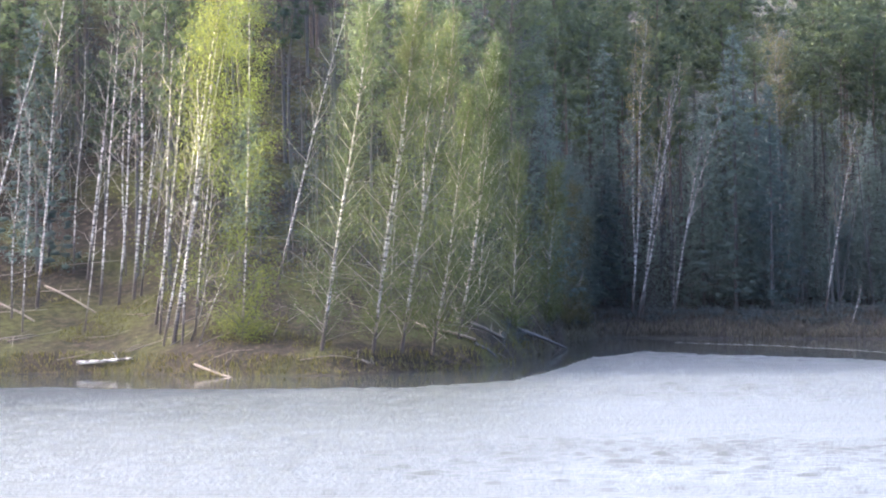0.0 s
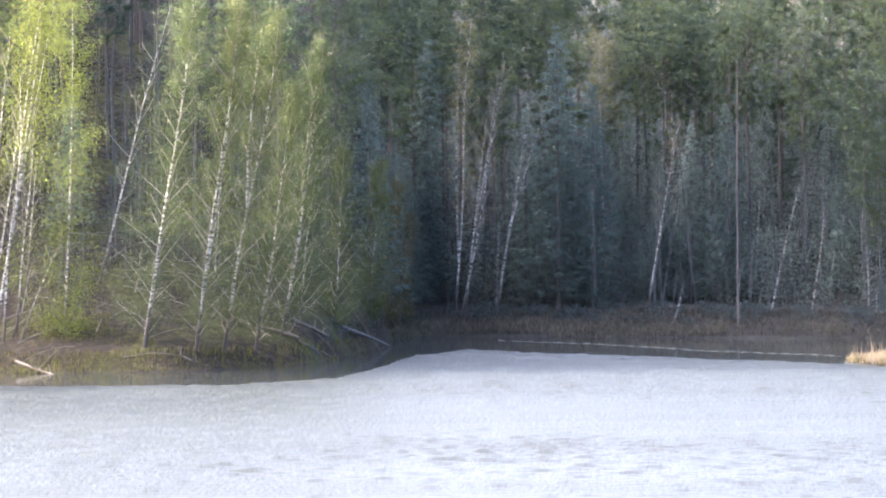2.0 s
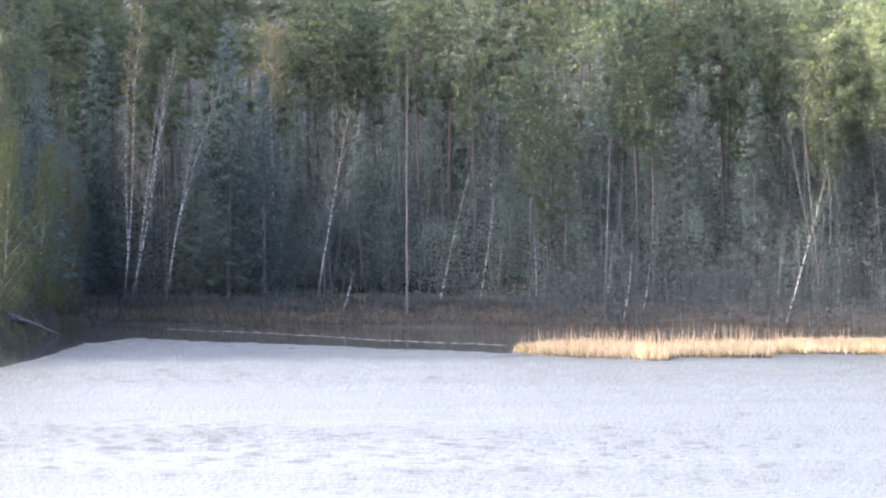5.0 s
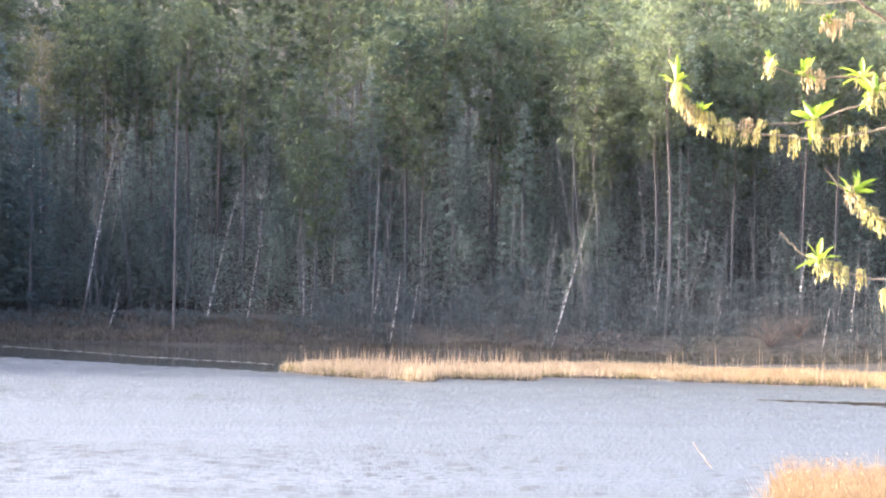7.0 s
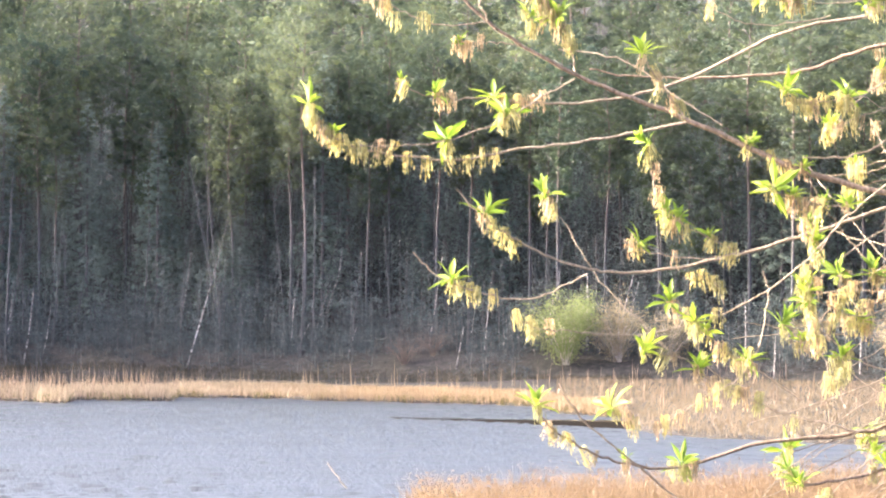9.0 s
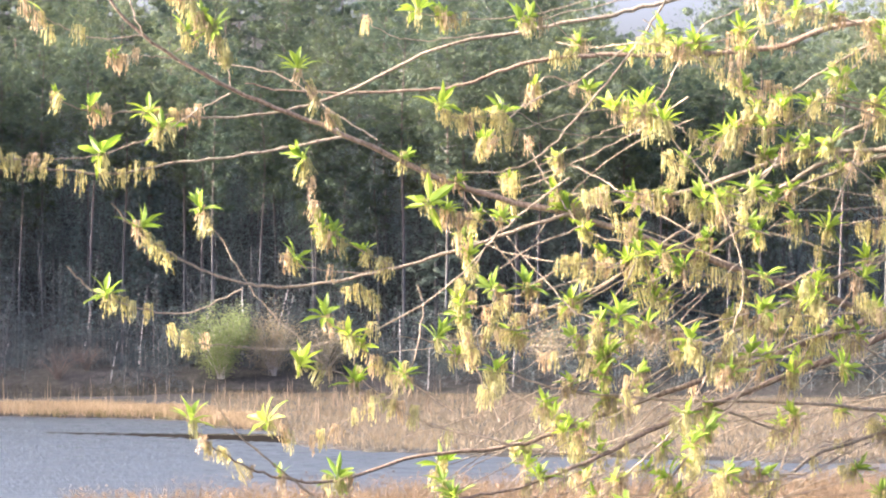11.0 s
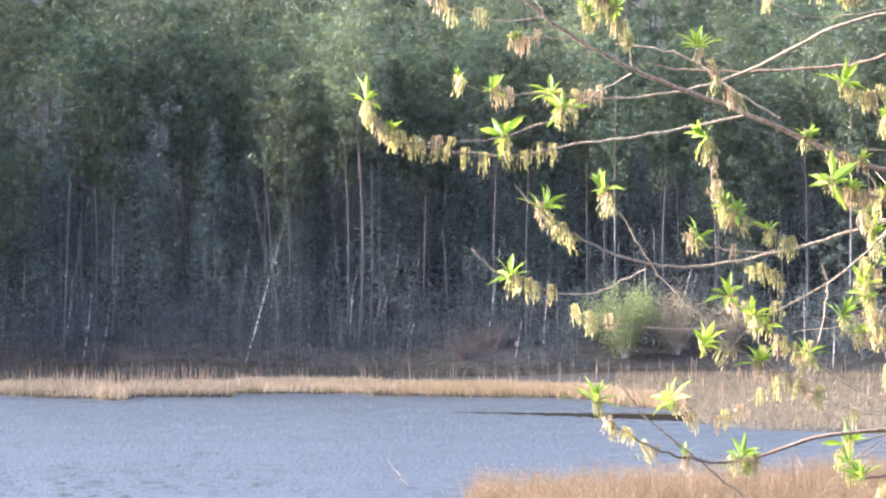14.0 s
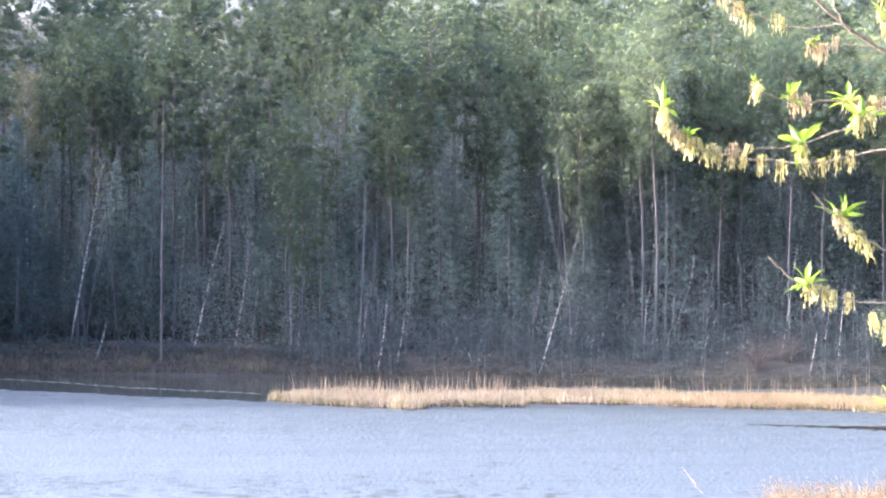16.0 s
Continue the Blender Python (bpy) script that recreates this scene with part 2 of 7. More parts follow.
MUD = bark_material("wet_mud", (0.006, 0.006, 0.005), (0.016, 0.014, 0.012), (1, 1, 1), 0.4, 0.02)
MUD.node_tree.nodes["Principled BSDF"].inputs["Specular IOR Level"].default_value = 0.0
FOAM = material("foam", 0.8, 0.3)[0]
FOAM.node_tree.nodes["Principled BSDF"].inputs["Base Color"].default_value = (0.27, 0.26, 0.24, 1)


# ---- mesh helpers ----
def mesh_of(name, chunks, mat, smooth=False):
    """One mesh from a list of (vertices, faces); faces of each chunk count from its own first vertex."""
    vs, loops, starts, base, n = [], [], [], 0, 0
    for v, f in chunks:
        v, f = np.asarray(v, dtype=np.float32), np.asarray(f, dtype=np.int32)
        vs.append(v)
        loops.append((f + base).ravel())
        starts.append(n + np.arange(len(f)) * f.shape[1])
        n += f.size
        base += len(v)
    vs, loops, starts = np.concatenate(vs), np.concatenate(loops), np.concatenate(starts)
    me = bpy.data.meshes.new(name)
    me.vertices.add(len(vs))
    me.vertices.foreach_set("co", vs.ravel())
    me.loops.add(len(loops))
    me.loops.foreach_set("vertex_index", loops)
    me.polygons.add(len(starts))
    me.polygons.foreach_set("loop_start", starts.astype(np.int32))
    me.update(calc_edges=True)
    me.polygons.foreach_set("use_smooth", np.full(len(starts), smooth))
    me.materials.append(mat)
    me.validate()
    return me


def part(name, chunks, mat, parent=None, label="", smooth=False):
    me = chunks if isinstance(chunks, bpy.types.Mesh) else mesh_of(name, chunks, mat, smooth)
    ob = new(name, me)
    ob.parent = parent
    if label:
        ob["label"] = label
    return ob


def tube(path, r0, r1, sides=5, power=1.0):
    """A tapered tube along a path."""
    p = np.asarray(path, dtype=float)
    n = len(p)
    t = np.gradient(p, axis=0)
    t /= np.linalg.norm(t, axis=1)[:, None] + 1e-9
    ref = np.where(np.abs(t[:, 2:3]) > 0.9, np.array([[1.0, 0, 0]]), np.array([[0, 0, 1.0]]))
    a = np.cross(t, ref)
    a /= np.linalg.norm(a, axis=1)[:, None] + 1e-9
    b = np.cross(t, a)
    r = r0 + (r1 - r0) * np.linspace(0, 1, n) ** power
    ang = np.arange(sides) * 2 * math.pi / sides
    ring = np.cos(ang)[None, :, None] * a[:, None] + np.sin(ang)[None, :, None] * b[:, None]
    v = (p[:, None] + ring * r[:, None, None]).reshape(-1, 3)
    i = np.arange(n - 1)[:, None] * sides
    k = np.arange(sides)[None]
    k2 = (k + 1) % sides
    f = np.stack([i + k, i + k2, i + sides + k2, i + sides + k], -1).reshape(-1, 4)
    return v, f


def curve_through(points, steps=6):
    """A smooth line through a few points (Catmull-Rom)."""
    p = np.asarray(points, dtype=float)
    if len(p) < 3:
        return np.linspace(p[0], p[-1], steps + 1)
    q = np.vstack([2 * p[0] - p[1], p, 2 * p[-1] - p[-2]])
    s = np.linspace(0, 1, steps, endpoint=False)[:, None]
    out = []
    for i in range(1, len(q) - 2):
        a, b, c, d = q[i - 1:i + 3]
        out.append(0.5 * (2 * b + (c - a) * s + (2 * a - 5 * b + 4 * c - d) * s ** 2 + (3 * b - a - 3 * c + d) * s ** 3))
    return np.vstack([*out, p[-1:]])


def leaves(centres, size, rng, aspect=0.5, lift=0.0):
    """Small four-cornered leaves at the centres, turned at random; lift raises the way they point."""
    c = np.asarray(centres, dtype=float)
    n = len(c)
    d = rng.normal(size=(n, 3))
    d[:, 2] += lift
    d /= np.linalg.norm(d, axis=1)[:, None]
    s = np.cross(d, rng.normal(size=(n, 3)))
    s /= np.linalg.norm(s, axis=1)[:, None] + 1e-9
    ln = size * rng.uniform(0.6, 1.3, (n, 1))
    w = ln * aspect * 0.5
    v = np.stack([c, c + d * ln * 0.45 + s * w, c + d * ln, c + d * ln * 0.45 - s * w], 1).reshape(-1, 3)
    return v, np.arange(4 * n).reshape(n, 4)


def needles(centres, size, rng, aspect=0.3, out=None, stray=0.45):
    """Tufts of needles: one slim triangle each, turned to face away from the middle of their spray."""
    c = np.asarray(centres, dtype=float)
    n = len(c)
    f = rng.normal(0, stray, (n, 3)) + (np.array([0, 0, 0.8]) if out is None else out)
    f /= np.linalg.norm(f, axis=1)[:, None] + 1e-9
    d = np.cross(f, rng.normal(size=(n, 3)))
    d /= np.linalg.norm(d, axis=1)[:, None] + 1e-9
    s = np.cross(f, d)
    ln = size * rng.uniform(0.6, 1.3, (n, 1))
    w = ln * aspect * 0.5
    v = np.stack([c - d * ln * 0.5 + s * w, c - d * ln * 0.5 - s * w, c + d * ln * 0.5], 1).reshape(-1, 3)
    return v, np.arange(3 * n).reshape(n, 3)


def spikes(centres, length, rng, aspect=0.25, out=None):
    """Brushes of needles: slim triangles that point outwards from their spray."""
    c = np.asarray(centres, dtype=float)
    n = len(c)
    d = out + rng.normal(0, 0.55, (n, 3))
    d /= np.linalg.norm(d, axis=1)[:, None] + 1e-9
    s = np.cross(d, rng.normal(size=(n, 3)))
    s /= np.linalg.norm(s, axis=1)[:, None] + 1e-9
    ln = length * rng.uniform(0.6, 1.3, (n, 1))
    w = ln * aspect * 0.5
    v = np.stack([c - d * ln * 0.4 + s * w, c - d * ln * 0.4 - s * w, c + d * ln * 0.6], 1).reshape(-1, 3)
    return v, np.arange(3 * n).reshape(n, 3)


ICO_V = np.array([(0, 0, 1)] + [(0.894 * math.cos(a), 0.894 * math.sin(a), 0.447) for a in np.arange(5) * 1.2566] + [(0.894 * math.cos(a + 0.628), 0.894 * math.sin(a + 0.628), -0.447) for a in np.arange(5) * 1.2566] + [(0, 0, -1)])
ICO_F = np.array([(0, 1 + i, 1 + (i + 1) % 5) for i in range(5)] + [(1 + i, 6 + i, 1 + (i + 1) % 5) for i in range(5)] + [(1 + (i + 1) % 5, 6 + i, 6 + (i + 1) % 5) for i in range(5)] + [(11, 6 + (i + 1) % 5, 6 + i) for i in range(5)])


def puffs(centres, radii, rng, tufts=14, size=0.26, core=0.74):
    """Closed clumps of needles: a knobbly heart too thick to see through, and loose tufts that stand out of it."""
    c, r = np.asarray(centres, dtype=float), np.asarray(radii, dtype=float)
    n = len(c)
    a = rng.uniform(0, 2 * math.pi, n)
    iv = ICO_V[None] * rng.uniform(0.55, 1.2, (n, 12, 1)) * core
    x, y = iv[..., 0] * np.cos(a)[:, None] - iv[..., 1] * np.sin(a)[:, None], iv[..., 0] * np.sin(a)[:, None] + iv[..., 1] * np.cos(a)[:, None]
    v = c[:, None] + np.stack([x, y, iv[..., 2]], -1) * r[:, None]
    f = (np.arange(n) * 12)[:, None, None] + ICO_F[None]
    out = rng.normal(size=(n, tufts, 3))
    out /= np.linalg.norm(out, axis=2)[..., None]
    p = (c[:, None] + out * r[:, None] * rng.triangular(0.35, 0.85, 1.6, (n, tufts, 1))).reshape(-1, 3)
    w = (out / r[:, None]).reshape(-1, 3)
    w /= np.linalg.norm(w, axis=1)[:, None]
    w[:, 2] += 0.25
    half = rng.uniform(size=len(p)) < 0.62
    return [(v.reshape(-1, 3), f.reshape(-1, 3)), needles(p[half], size * 1.25, rng, 0.5, w[half], 0.55), spikes(p[~half], size * 1.5, rng, 0.3, w[~half])]


def twigs_up(centres, length, width, rng):
    """Thin upright twigs: one long slim triangle each, leaning a little."""
    c = np.asarray(centres, dtype=float)
    n = len(c)
    d = rng.normal(0, 0.22, (n, 3))
    d[:, 2] = 1.0
    a = rng.uniform(0, 2 * math.pi, n)
    s = np.stack([np.cos(a), np.sin(a), 0 * a], 1) * width
    ln = length * rng.uniform(0.5, 1.4, (n, 1))
    v = np.stack([c - s - d * ln * 0.5, c + s - d * ln * 0.5, c + d * ln * 0.5], 1).reshape(-1, 3)
    return v, np.arange(3 * n).reshape(n, 3)


def blades(roots, height, width, rng, bend=0.3):
    """Upright tapered blades of grass or reed, each bent a little: two faces each."""
    c = np.asarray(roots, dtype=float)
    n = len(c)
    a = rng.uniform(0, 2 * math.pi, n)
    side = np.stack([np.cos(a), np.sin(a), 0 * a], 1)
    lean = rng.normal(0, bend, (n, 3))
    lean[:, 2] = 0
    h = height * rng.uniform(0.55, 1.15, (n, 1)) if np.isscalar(height) else np.asarray(height)[:, None] * rng.uniform(0.75, 1.1, (n, 1))
    w = width * rng.uniform(0.6, 1.2, (n, 1))
    up = np.array([[0, 0, 1.0]])
    mid, tip = c + up * h * 0.55 + lean * h * 0.25, c + up * h + lean * h * 0.9
    v = np.stack([c - side * w, c + side * w, mid + side * w * 0.8, tip, mid - side * w * 0.8], 1).reshape(-1, 3)
    k = np.arange(n)[:, None] * 5
    return v, np.concatenate([k + np.array([[0, 1, 2, 4]])]), (k + np.array([[4, 2, 3]]))


def blade_chunks(*args, **kw):
    v, q, t = blades(*args, **kw)
    # the tips are their own chunk on the same blades
    return [(v, q), (v.reshape(-1, 5, 3)[:, [4, 2, 3]].reshape(-1, 3), np.arange(len(t) * 3).reshape(-1, 3))]


def polar(az, d, z=0.0):
    a = np.radians(az)
    return np.stack(np.broadcast_arrays(d * np.sin(a), d * np.cos(a), z), -1)


# ---- the lie of the land: bearing and distance from the stand on the near bank ----
SHORE_AZ = [-60, -30, -24, -18, -13.8, -12, -10, -8.1, -7.2, -5.7, -5.2, -4.7, -4.3, -3.8, -3.3, -1.4, 1.2, 3.4, 6, 9, 14, 20, 26, 60]
SHORE_D = [165, 172, 186, 200, 205, 203, 195, 195, 197, 203, 209, 223, 246, 255, 257, 251, 246, 241, 238, 232, 226, 226, 228, 240]
REED_AZ = [3.45, 3.5, 4.0, 5.1, 6.08, 6.2, 6.5, 7.9, 8.0, 9.8, 10.7, 13.0, 13.9, 14.5, 15.5, 15.65, 16.3, 17.4, 20, 26, 60]
REED_FRONT = [200, 197.5, 193, 188.5, 185, 189, 189.5, 189, 194, 193, 190, 188, 186, 177, 173, 161, 156, 153, 150, 148, 146]
REED_BACK = [200, 200, 203, 205, 206, 206, 206, 208, 208, 213, 216, 222, 227, 230, 232, 232, 232, 232, 232, 232, 240]


def step(a, b, x):
    s = np.clip((x - a) / (b - a), 0, 1)
    return s * s * (3 - 2 * s)


def wobble(az, d, scale, seed=0.0):
    x, y = d * np.sin(np.radians(az)) / scale, d * np.cos(np.radians(az)) / scale
    return (np.sin(x * 1.3 + seed) * np.cos(y * 1.7 + 2 * seed) + 0.5 * np.sin(2.9 * x + 1.1 * y + seed) * np.cos(3.1 * y - x))


def land(az, d):
    """Height of the ground; the water stands at 0."""
    az, d = np.broadcast_arrays(np.asarray(az, float), np.asarray(d, float))
    shore = np.interp(az, SHORE_AZ, SHORE_D) + 0.7 * wobble(az, d, 7.0, 0.4)
    k = d - shore
    left = np.maximum(1 - step(-4.9 - 0.075 * np.clip(k, 0, 90), -3.6, az), step(60, 120, az))
    low = 0.55 * left * step(0, 2.5, k) + 1.2 * (1 - left) * step(-0.5, 4.5, k)
    # the 15 m rise at bearings -28 to -14 is unseen, added to shade the bay
    z_left = low + 0.29 * np.clip(k - 1, 0, 30) + (0.61 + 0.07 * step(-26.0, -22.0, az) - 0.22 * step(-16.0, -13.5, az)) * np.clip(k - 31, 0, 65) + 15 * step(70, 100, k) * step(-28, -23, az) * (1 - step(-17, -14.2, az)) + 0.05 * np.clip(k - 96, 0, 200)
    hill = 1 - 0.70 * step(17.5, 22.5, az)
    z_far = low + 0.07 * np.clip(k - 1, 0, 14) + 0.25 * hill * np.clip(k - 15, 0, 130) + 0.1 * hill * np.clip(k - 145, 0, 80) - 0.25 * hill * np.clip(k - 235, 0, 130)
    z = left * z_left + (1 - left) * z_far + np.clip(k / 12, 0, 1) * 0.35 * wobble(az, d, 9.0, 1.3)
    z = np.where(k < 0, np.maximum(-1.2, 0.25 * k), z)
    front = np.interp(az, REED_AZ, REED_FRONT) + 0.5 * wobble(az, d, 2.2, 2.0)
    back = np.interp(az, REED_AZ, REED_BACK)
    bed = np.minimum(step(0.0, 0.5, d - front), step(0.0, 1.5, back - d)) * (az > 3.45)
    z = np.where((k < 1.0) & (bed > 0), np.maximum(z, -0.4 + 0.55 * bed), z)
    near = step(11.5, 12.1, az + 0.4 * wobble(az, d, 3.2, 0.7)) * step(0.0, 1.0, 104 + 1.35 * np.clip(az - 12.5, 0, 12) - d + 0.7 * wobble(az, d, 4.0))
    z = np.where(d < 128, np.maximum(z, -1.2 + near * 1.35), z)
    return np.where(d < 60, np.maximum(z, 6.4 - 0.17 * np.maximum(d - 1.5, 0)), z)


def spot(az, dip, start=150.0):
    """Where the sight line at that bearing and angle above the level meets the ground."""
    d = np.arange(start, 430, 0.2)
    g = land(az, d)
    hit = np.nonzero(EYE_Z + d * math.tan(radians(dip)) <= np.maximum(g, 0))[0]
    d = d[hit[0]] if len(hit) else 430.0
    return float(d), Vector(polar(az, d, float(max(land(az, d), -0.1))))


def sheet(name, az, d, z, mat):
    n, m = len(az), len(d)
    v = polar(az[:, None], d[None, :], z).reshape(-1, 3)
    i, j = np.meshgrid(np.arange(n - 1), np.arange(m - 1), indexing="ij")
    f = np.stack([i * m + j, (i + 1) * m + j, (i + 1) * m + j + 1, i * m + j + 1], -1).reshape(-1, 4)[:, ::-1]
    return new(name, mesh_of(name, [(v, f)], mat, True))


AZ = np.concatenate([np.arange(-180, -20, 5.0), np.arange(-20, 32, 0.24), np.arange(32, 181, 4.0)])
DIST = np.concatenate([[0.0], np.geomspace(0.3, 60, 24), np.arange(63, 150, 2.0), np.arange(150, 275, 1.1), np.arange(276, 480, 4.0), np.geomspace(490, 4500, 14)])
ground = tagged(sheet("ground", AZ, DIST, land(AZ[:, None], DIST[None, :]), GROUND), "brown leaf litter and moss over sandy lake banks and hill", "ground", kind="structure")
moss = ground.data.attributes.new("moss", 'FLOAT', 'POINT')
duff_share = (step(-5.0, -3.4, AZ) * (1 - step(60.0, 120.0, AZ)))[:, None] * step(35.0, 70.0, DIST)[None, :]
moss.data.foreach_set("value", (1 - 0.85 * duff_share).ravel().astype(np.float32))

CALM_AZ = [-60, -13.9, -10, -7.2, -5.2, -4.3, -3.8, -2.9, -1.2, 1.3, 3.4, 3.6, 60]
CALM_D = [185, 185, 178, 177, 183, 201, 217, 224, 216, 206, 197.5, 204, 204]
WD = np.concatenate([np.arange(20, 88, 8.0), np.arange(88, 262, 0.31)])
WA = np.concatenate([np.arange(-75, -20, 5.0), np.arange(-15, 17.5, 0.08), np.arange(18, 28, 0.5), np.arange(35, 76, 5.0)])
wa, wd = np.meshgrid(WA, WD, indexing="ij")
edge = np.interp(wa, CALM_AZ, CALM_D) + 1.5 * wobble(wa, wd, 6.0, 0.9)
calm = step(-0.5, 0.7, wd - edge)
lee = np.where((wa > 11.5) & (wa < 19), step(0, 1.5, wd - (171 - 2.2 * (wa - 11.5))) * step(-0.5, 1.0, 171.5 - wd), 0)
calm = np.maximum(calm, lee)


def ripples(az, d, seed=31):
    """Short wind waves of many lengths and headings, stronger and weaker in drifting bands."""
    r = np.random.default_rng(seed)
    x, y = d * np.sin(np.radians(az)), d * np.cos(np.radians(az))
    x, y = x + 0.5 * np.sin(0.31 * y + 0.17 * x), y + 0.6 * np.sin(0.23 * x - 0.11 * y)
    z = np.zeros_like(x)
    for i in range(16):
        length = 0.52 * 1.05 ** i
        way, k = r.normal(-1.5, 0.42), 2 * math.pi / length
        z += WAVE_SLOPE / k * np.sin(k * (x * math.cos(way) + y * math.sin(way)) + r.uniform(0, 6.28))
    return z * (0.8 + 0.2 * wobble(az, d, 14.0, 2.2)) * (0.85 + 0.2 * np.sin(0.12 * y + 0.6 * np.sin(0.03 * x)))


WAVE_SLOPE = 0.13
water = tagged(sheet("water", WA, WD, ripples(wa, wd) * (1 - 0.95 * calm), WATER), "wind-rippled grey lake water reflecting a pale sky", "lake water", kind="structure")
att = water.data.attributes.new("calm", 'FLOAT', 'POINT')
att.data.foreach_set("value", calm.astype(np.float32).ravel())


# ---- trees ----
def thing(name, at, label, category, group=""):
    ob = new(name)
    ob.empty_display_size = 0.2
    ob.matrix_basis = Matrix.Translation(at)
    return tagged(ob, label, category, group)


def pine(rng, height, spread, start, full, fine=True):
    """A Scots pine: a bare trunk, dead stubs, and a lumpy crown of needle tufts on rising limbs."""
    at = thing("pine_tree", (0, 0, 0), "tall Scots pine with rusty upper trunk and green crown", "pine tree", "pines of the hillside forest")
    bend = rng.normal(0, 0.25, (4, 2))
    pts = [(bend[i, 0] * i / 3, bend[i, 1] * i / 3, height * i / 3) for i in range(4)]
    pts[0] = (0, 0, -0.6)
    path = curve_through(pts, 4)
    part("trunk", [tube(path, 0.14 * height / 22, 0.03, 7, 1.1)], PINE_BARK, at, smooth=True)

    def axis(h):
        i = np.clip(h / height, 0, 1) * (len(path) - 1)
        k = int(min(i, len(path) - 2))
        return path[k] + (path[k + 1] - path[k]) * (i - k)
    limbs, cent, face = [], [], []
    n = int(full)
    for i in range(n):
        u = (i + rng.uniform(0, 1)) / n
        h = height * (start + (0.99 - start) * u)
        a = i * 2.4 + rng.uniform(-0.5, 0.5)
        ln = spread * (0.35 + 1.0 * math.sin(math.pi * min(1, 0.18 + 0.8 * (1 - u)) ** 0.8) * rng.uniform(0.55, 1.1)) * (1.0 if u < 0.8 else 0.75)
        rise = rng.uniform(0.05, 0.45) + 0.5 * u
        o = axis(h)
        tip = o + np.array([math.cos(a) * ln, math.sin(a) * ln, ln * rise])
        mid = (o + tip) / 2 + np.array([0, 0, -0.12 * ln])
        limbs.append(tube([o, mid, tip], 0.04, 0.01, 3))
        for f in (0.35, 0.68, 1.0):
            if f < 0.5 and ln < 1.6:
                continue
            cent.append(o + (tip - o) * f + rng.normal(0, 0.16, 3))
            g = (0.55 + 0.15 * ln) * rng.uniform(0.7, 1.25)
            face.append((g, g, g * rng.uniform(0.65, 0.9)))
    cent += [axis(height) - np.array([0, 0, 0.3]), axis(height * 0.965), axis(height * 0.93)]
    face += [(0.36, 0.36, 0.55), (0.55, 0.55, 0.5), (0.75, 0.75, 0.5)]
    tagged(part("crown_wood", limbs, DARK_TWIG, at), kind="stuff")
    part("crown", puffs(cent, face, rng, 56 if fine else 28, 0.17 if fine else 0.24, 0.44), NEEDLE, at)
    dead = []
    for i in range(12):
        h = height * rng.uniform(0.25, start + 0.05)
        a, ln = rng.uniform(0, 6.28), rng.uniform(0.5, 1.8)
        o = axis(h)
        dead.append(tube([o, o + np.array([math.cos(a) * ln, math.sin(a) * ln, rng.uniform(-0.4, 0.3)])], 0.022, 0.006, 3))
    tagged(part("dead_wood", dead, DARK_TWIG, at), kind="stuff")
    return at


def spruce(rng, height, spread):
    """A dense dark spruce: whorls of drooping boughs down to the ground."""
    at = thing("spruce_tree", (0, 0, 0), "dense dark green spruce with drooping boughs, paled by painted haze", "spruce tree", "spruces at the forest edge")
    part("trunk", [tube([(0, 0, -0.5), (0.05, 0, height * 0.5), (0, 0, height)], 0.2, 0.02, 6)], DARK_TWIG, at, smooth=True)
    cent, boughs, face = [], [], []
    n = 110
    for i in range(n):
        u = (i + rng.uniform()) / n
        h = height * (0.06 + 0.93 * u)
        ln = spread * (1 - u) ** 0.75 * rng.uniform(0.7, 1.1) + 0.15
        a = i * 2.399 + rng.uniform(-0.3, 0.3)
        o = np.array([0, 0, h])
        tip = o + np.array([math.cos(a) * ln, math.sin(a) * ln, -0.25 * ln])
        if i % 3 == 0:
            boughs.append(tube([o, tip], 0.03, 0.008, 3))
        for f in ((0.45, 0.95) if ln > 1.0 else (0.7,)):
            cent.append(o + (tip - o) * f + rng.normal(0, 0.08, 3))
            g = 0.30 + 0.20 * ln
            face.append((g, g, g * 0.55))
    tagged(part("crown_wood", boughs, DARK_TWIG, at), kind="stuff")
    part("crown", puffs(cent, face, rng, 24, 0.2, 0.5), HAZED_SPRUCE, at)
    return at


